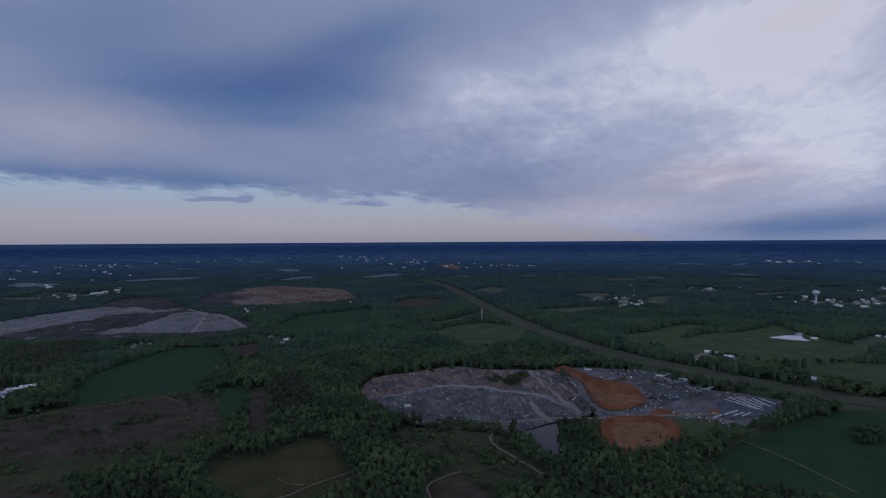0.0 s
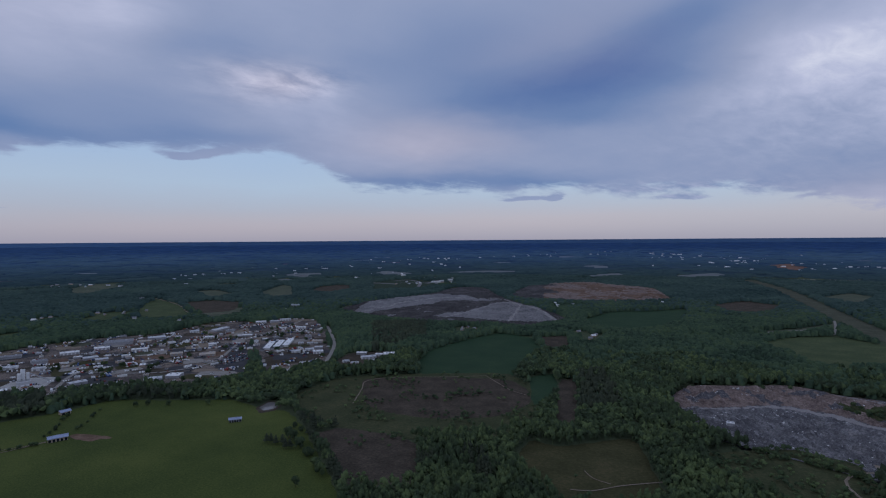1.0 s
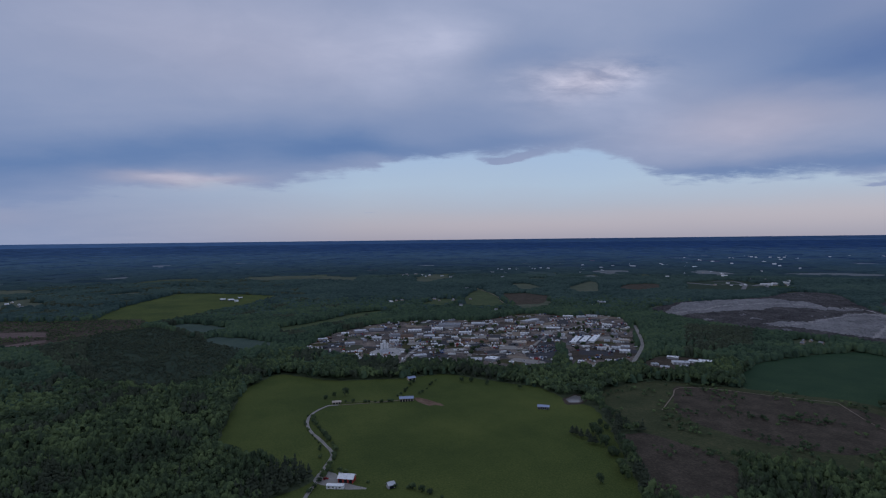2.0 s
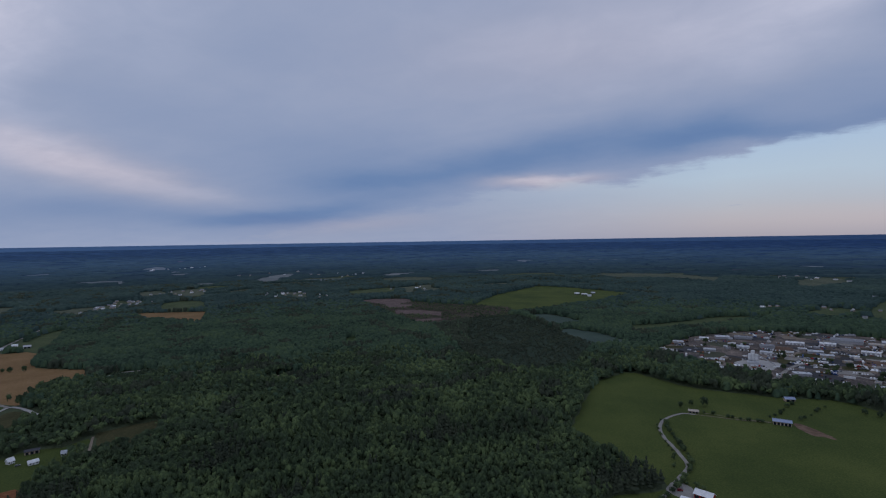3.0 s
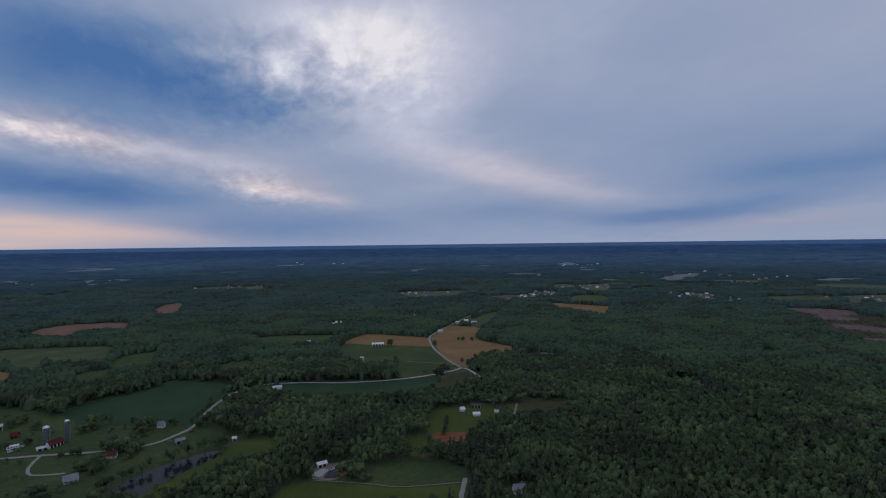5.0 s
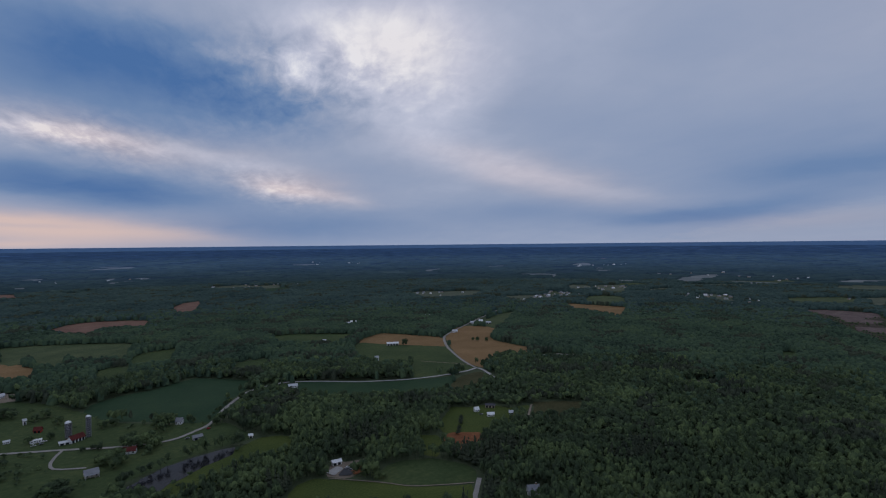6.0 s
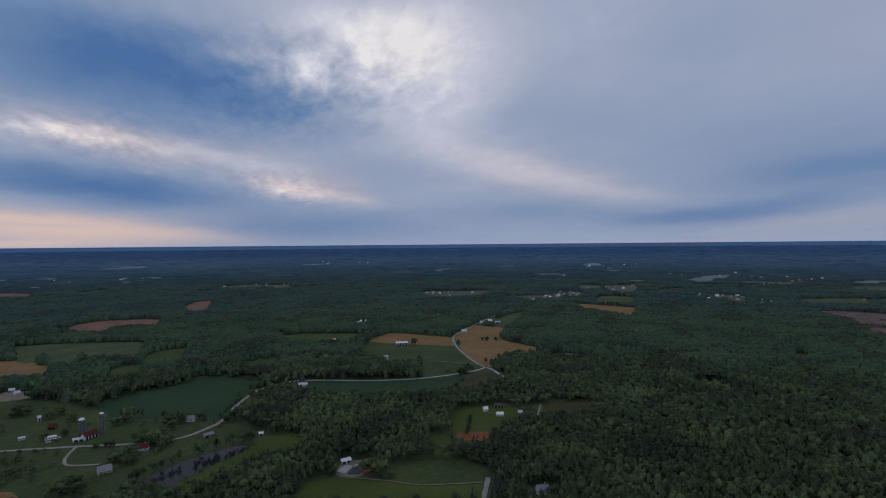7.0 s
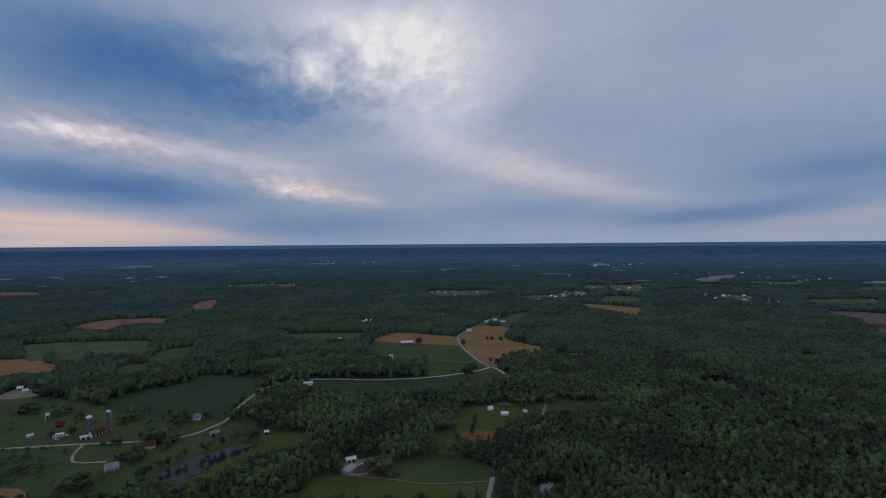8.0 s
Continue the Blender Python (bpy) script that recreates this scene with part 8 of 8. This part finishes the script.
# single trees
def make_tree(kind, seed):
    tree = thing("tree", "lone broadleaf tree with a full uneven crown" if kind == "broad" else "dark upright evergreen tree", "tree", "trees in the open")
    v, f = broadleaf(seed, 18, 140, 0.72) if kind == "broad" else conifer(seed, 6, 40)
    crown = arrays("crown", v, f, [M["leaf" if kind == "broad" else "pine"]])
    crown.parent = tree
    v, f = trunk_piece(0.03)
    trunk = arrays("trunk", v, f, [M["bark"]])
    trunk.parent = tree
    return tree


TREES = [make_tree("broad", 300 + i) for i in range(5)] + [make_tree("ever", 320 + i) for i in range(2)]
USED = set()


def tree(x, y, crown, tall, kind="broad"):
    if off_line(POND + POND[:1], np.array([x]), np.array([y]))[0] < 16 or inside(POND, [x], [y])[0]:
        return None                # the pond's banks are mown
    k = int(rng.integers(0, 5)) if kind == "broad" else 5 + int(rng.integers(0, 2))
    m = Matrix.LocRotScale((x, y, 0.1), Euler((0, 0, rng.uniform(0, 6.28))), (crown, crown, tall))
    if k not in USED:
        USED.add(k)
        TREES[k].matrix_basis = m
        return TREES[k]
    t = TREES[k].copy()
    scene.collection.objects.link(t)
    t.matrix_basis = m
    for c in TREES[k].children:
        d = c.copy()
        scene.collection.objects.link(d)
        d.parent = t
    return t


def tree_row(pts, gap, crown, tall, kind="broad", jitter=2.0, skip=0.15):
    line = curve_line(pts, 2.0)
    left = 0.0
    for (ax, ay), (bx, by) in zip(line, line[1:]):
        left -= math.hypot(bx - ax, by - ay)
        if left <= 0:
            left = gap * rng.uniform(0.6, 1.5)
            if rng.random() > skip:
                s = rng.uniform(0.6, 1.25)
                tree(ax + rng.uniform(-jitter, jitter), ay + rng.uniform(-jitter, jitter), crown * s, tall * s * rng.uniform(0.85, 1.15), kind)


# trees and bushes round the farms
tree(-673, 189, 4.5, 12)
tree(-676, 175, 2.8, 7)
tree(-668, 162, 3.0, 7)
for bx, by in ((-431, 356), (-427, 358), (-419, 357), (-415, 362), (-403, 355), (-400, 358)):
    tree(bx, by, 3.2, 10, "ever")
for bx, by in ((-664, 353), (-656, 364), (-633, 376), (-594, 403), (-377, 356), (-369, 356), (-439, 400), (-424, 395)):
    tree(bx, by, 3.0, 7)
tree_row([(-428, 88), (-459, 111), (-496, 128), (-537, 132), (-572, 130), (-603, 132), (-630, 145)], 4.5, 2.5, 4.4, jitter=1.2, skip=0.15)
tree_row([(-484, 112), (-528, 120), (-567, 119), (-599, 122), (-633, 135)], 8, 1.6, 3.0, jitter=1.0, skip=0.3)
tree_row([(-647, 182), (-632, 210), (-619, 241)], 5, 2.3, 3.8, jitter=1.0)
tree_row([(-641, 249), (-674, 277), (-698, 296)], 7, 2.4, 5.0)
tree_row([(-635, 277), (-668, 307), (-704, 344)], 9, 2.2, 4.0, skip=0.4)
tree_row([(-428, 132), (-413, 146), (-392, 165), (-367, 181)], 7, 2.4, 4.2, skip=0.3)
tree_row([(-464, 110), (-455, 119), (-446, 130)], 5, 2.2, 4.0)
tree_row([(-433, 382), (-382, 360), (-324, 324)], 9, 4.0, 10)
tree(-334, 304, 3.2, 9)
tree(-582, -890, 6.5, 14)
for bx, by, r, h in ((-53, -578, 7, 11), (-73, -609, 7, 13), (-79, -605, 7, 13), (-88, -610, 6, 13), (-91, -596, 6, 11), (-94, -616, 6, 12), (-98, -603, 5, 9), (-47, -578, 6, 9), (-62, -572, 6, 10), (30, -815, 7, 11), (21, -803, 6, 10), (1, -772, 6, 9), (-10, -785, 7, 10), (-20, -746, 6, 9), (-58, -698, 6, 9), (-70, -701, 5, 8), (-61, -583, 6, 12), (-47, -589, 4, 8), (-56, -563, 5, 10), (-71, -619, 6, 12), (-78, -622, 6, 13), (-83, -606, 5, 10), (-87, -586, 4, 8),
                     (-105, -657, 6, 13), (-112, -661, 7, 15), (-119, -664, 6, 13), (-108, -642, 5, 11), (-126, -676, 4, 8), (-139, -661, 4, 9), (-142, -654, 3, 7)):
    tree(bx, by, r, h)
for bx, by, r, h in ((31, -824, 6, 9), (24, -824, 5, 8), (35, -805, 5, 7), (6, -689, 4, 8), (-12, -692, 4, 8), (-36, -630, 3, 5), (-45, -631, 3, 5), (-49, -624, 3, 6),
                     (-10, -537, 7, 10), (-15, -542, 6, 9), (-6, -530, 6, 9), (-17, -522, 6, 9), (-723, -834, 4, 9), (-733, -818, 4, 9), (-720, -845, 3, 7), (-161, -632, 5, 10), (-169, -643, 5, 10),
                     (425, 540, 7, 12), (440, 548, 7, 13), (419, 545, 6, 11), (434, 533, 7, 12), (418, 525, 6, 11), (409, 527, 6, 11)):
    tree(bx, by, r, h)
tree_row([(-144, -630), (-176, -682), (-204, -721)], 9, 2.6, 5, skip=0.3)
tree_row([(46, -673), (19, -657), (-12, -639)], 12, 2.6, 4.5, skip=0.4)
tree_row([(-199, -731), (-223, -713), (-270, -713), (-298, -684)], 8, 4.0, 8, skip=0.2)
tree_row([(-227, -394), (-235, -397), (-228, -412), (-221, -403)], 6, 3.4, 6)
tree_row([(-196, -426), (-193, -433), (-200, -443)], 5, 3.4, 7)
tree_row([(-353, -439), (-366, -453), (-393, -482)], 8, 2.6, 5, "ever", skip=0.3)
tree_row([(384, 889), (420, 840), (458, 783), (502, 716), (550, 673)], 9, 4.5, 10, jitter=4)
tree_row([(432, 828), (474, 796), (506, 756), (539, 715), (579, 701)], 9, 4.5, 10, jitter=5)
tree_row([(468, 930), (518, 885), (578, 863), (705, 880)], 8, 4.0, 8, jitter=3)
tree_row([(333, 1020), (417, 1029)], 8, 4.0, 8, jitter=3)
for bx, by in ((-939, 449), (-873, 428), (-860, 488), (-874, 556), (-953, 385), (-1053, 702), (-951, 706), (-1037, 615), (-930, 799), (-870, 764), (-913, 770), (-913, 821), (-817, 773), (-1035, 333), (-837, 842)):
    for _ in range(2):
        tree(bx + rng.uniform(-9, 9), by + rng.uniform(-9, 9), rng.uniform(2.5, 4), rng.uniform(5, 9))
for bx, by in ((67, 766), (75, 754), (85, 747), (95, 753), (107, 765), (-24, 829), (-18, 821), (13, 839)):
    tree(bx, by, rng.uniform(3, 5), rng.uniform(5, 8))

for bx, by in ((75, 792), (81, 778), (89, 772), (98, 778), (107, 784), (115, 801), (123, 807)):
    tree(bx, by, rng.uniform(3, 5), rng.uniform(4, 7))

made = 0
while made < 45:
    bx, by = rng.uniform(min(xs_), max(xs_)), rng.uniform(min(ys_), max(ys_))
    if inside(WORKS, [bx], [by])[0] and all(math.hypot(bx - a, by - b) > r * 0.8 for a, b, r in SITES):
        made += 1
        tree(bx, by, rng.uniform(2.5, 5), rng.uniform(5, 10))

# bushes along the near rim of the quarry
tree_row([(-70, 622), (-50, 596), (-16, 577), (32, 565), (66, 551)], 4.5, 3.0, 6.0, jitter=2.5, skip=0.1)
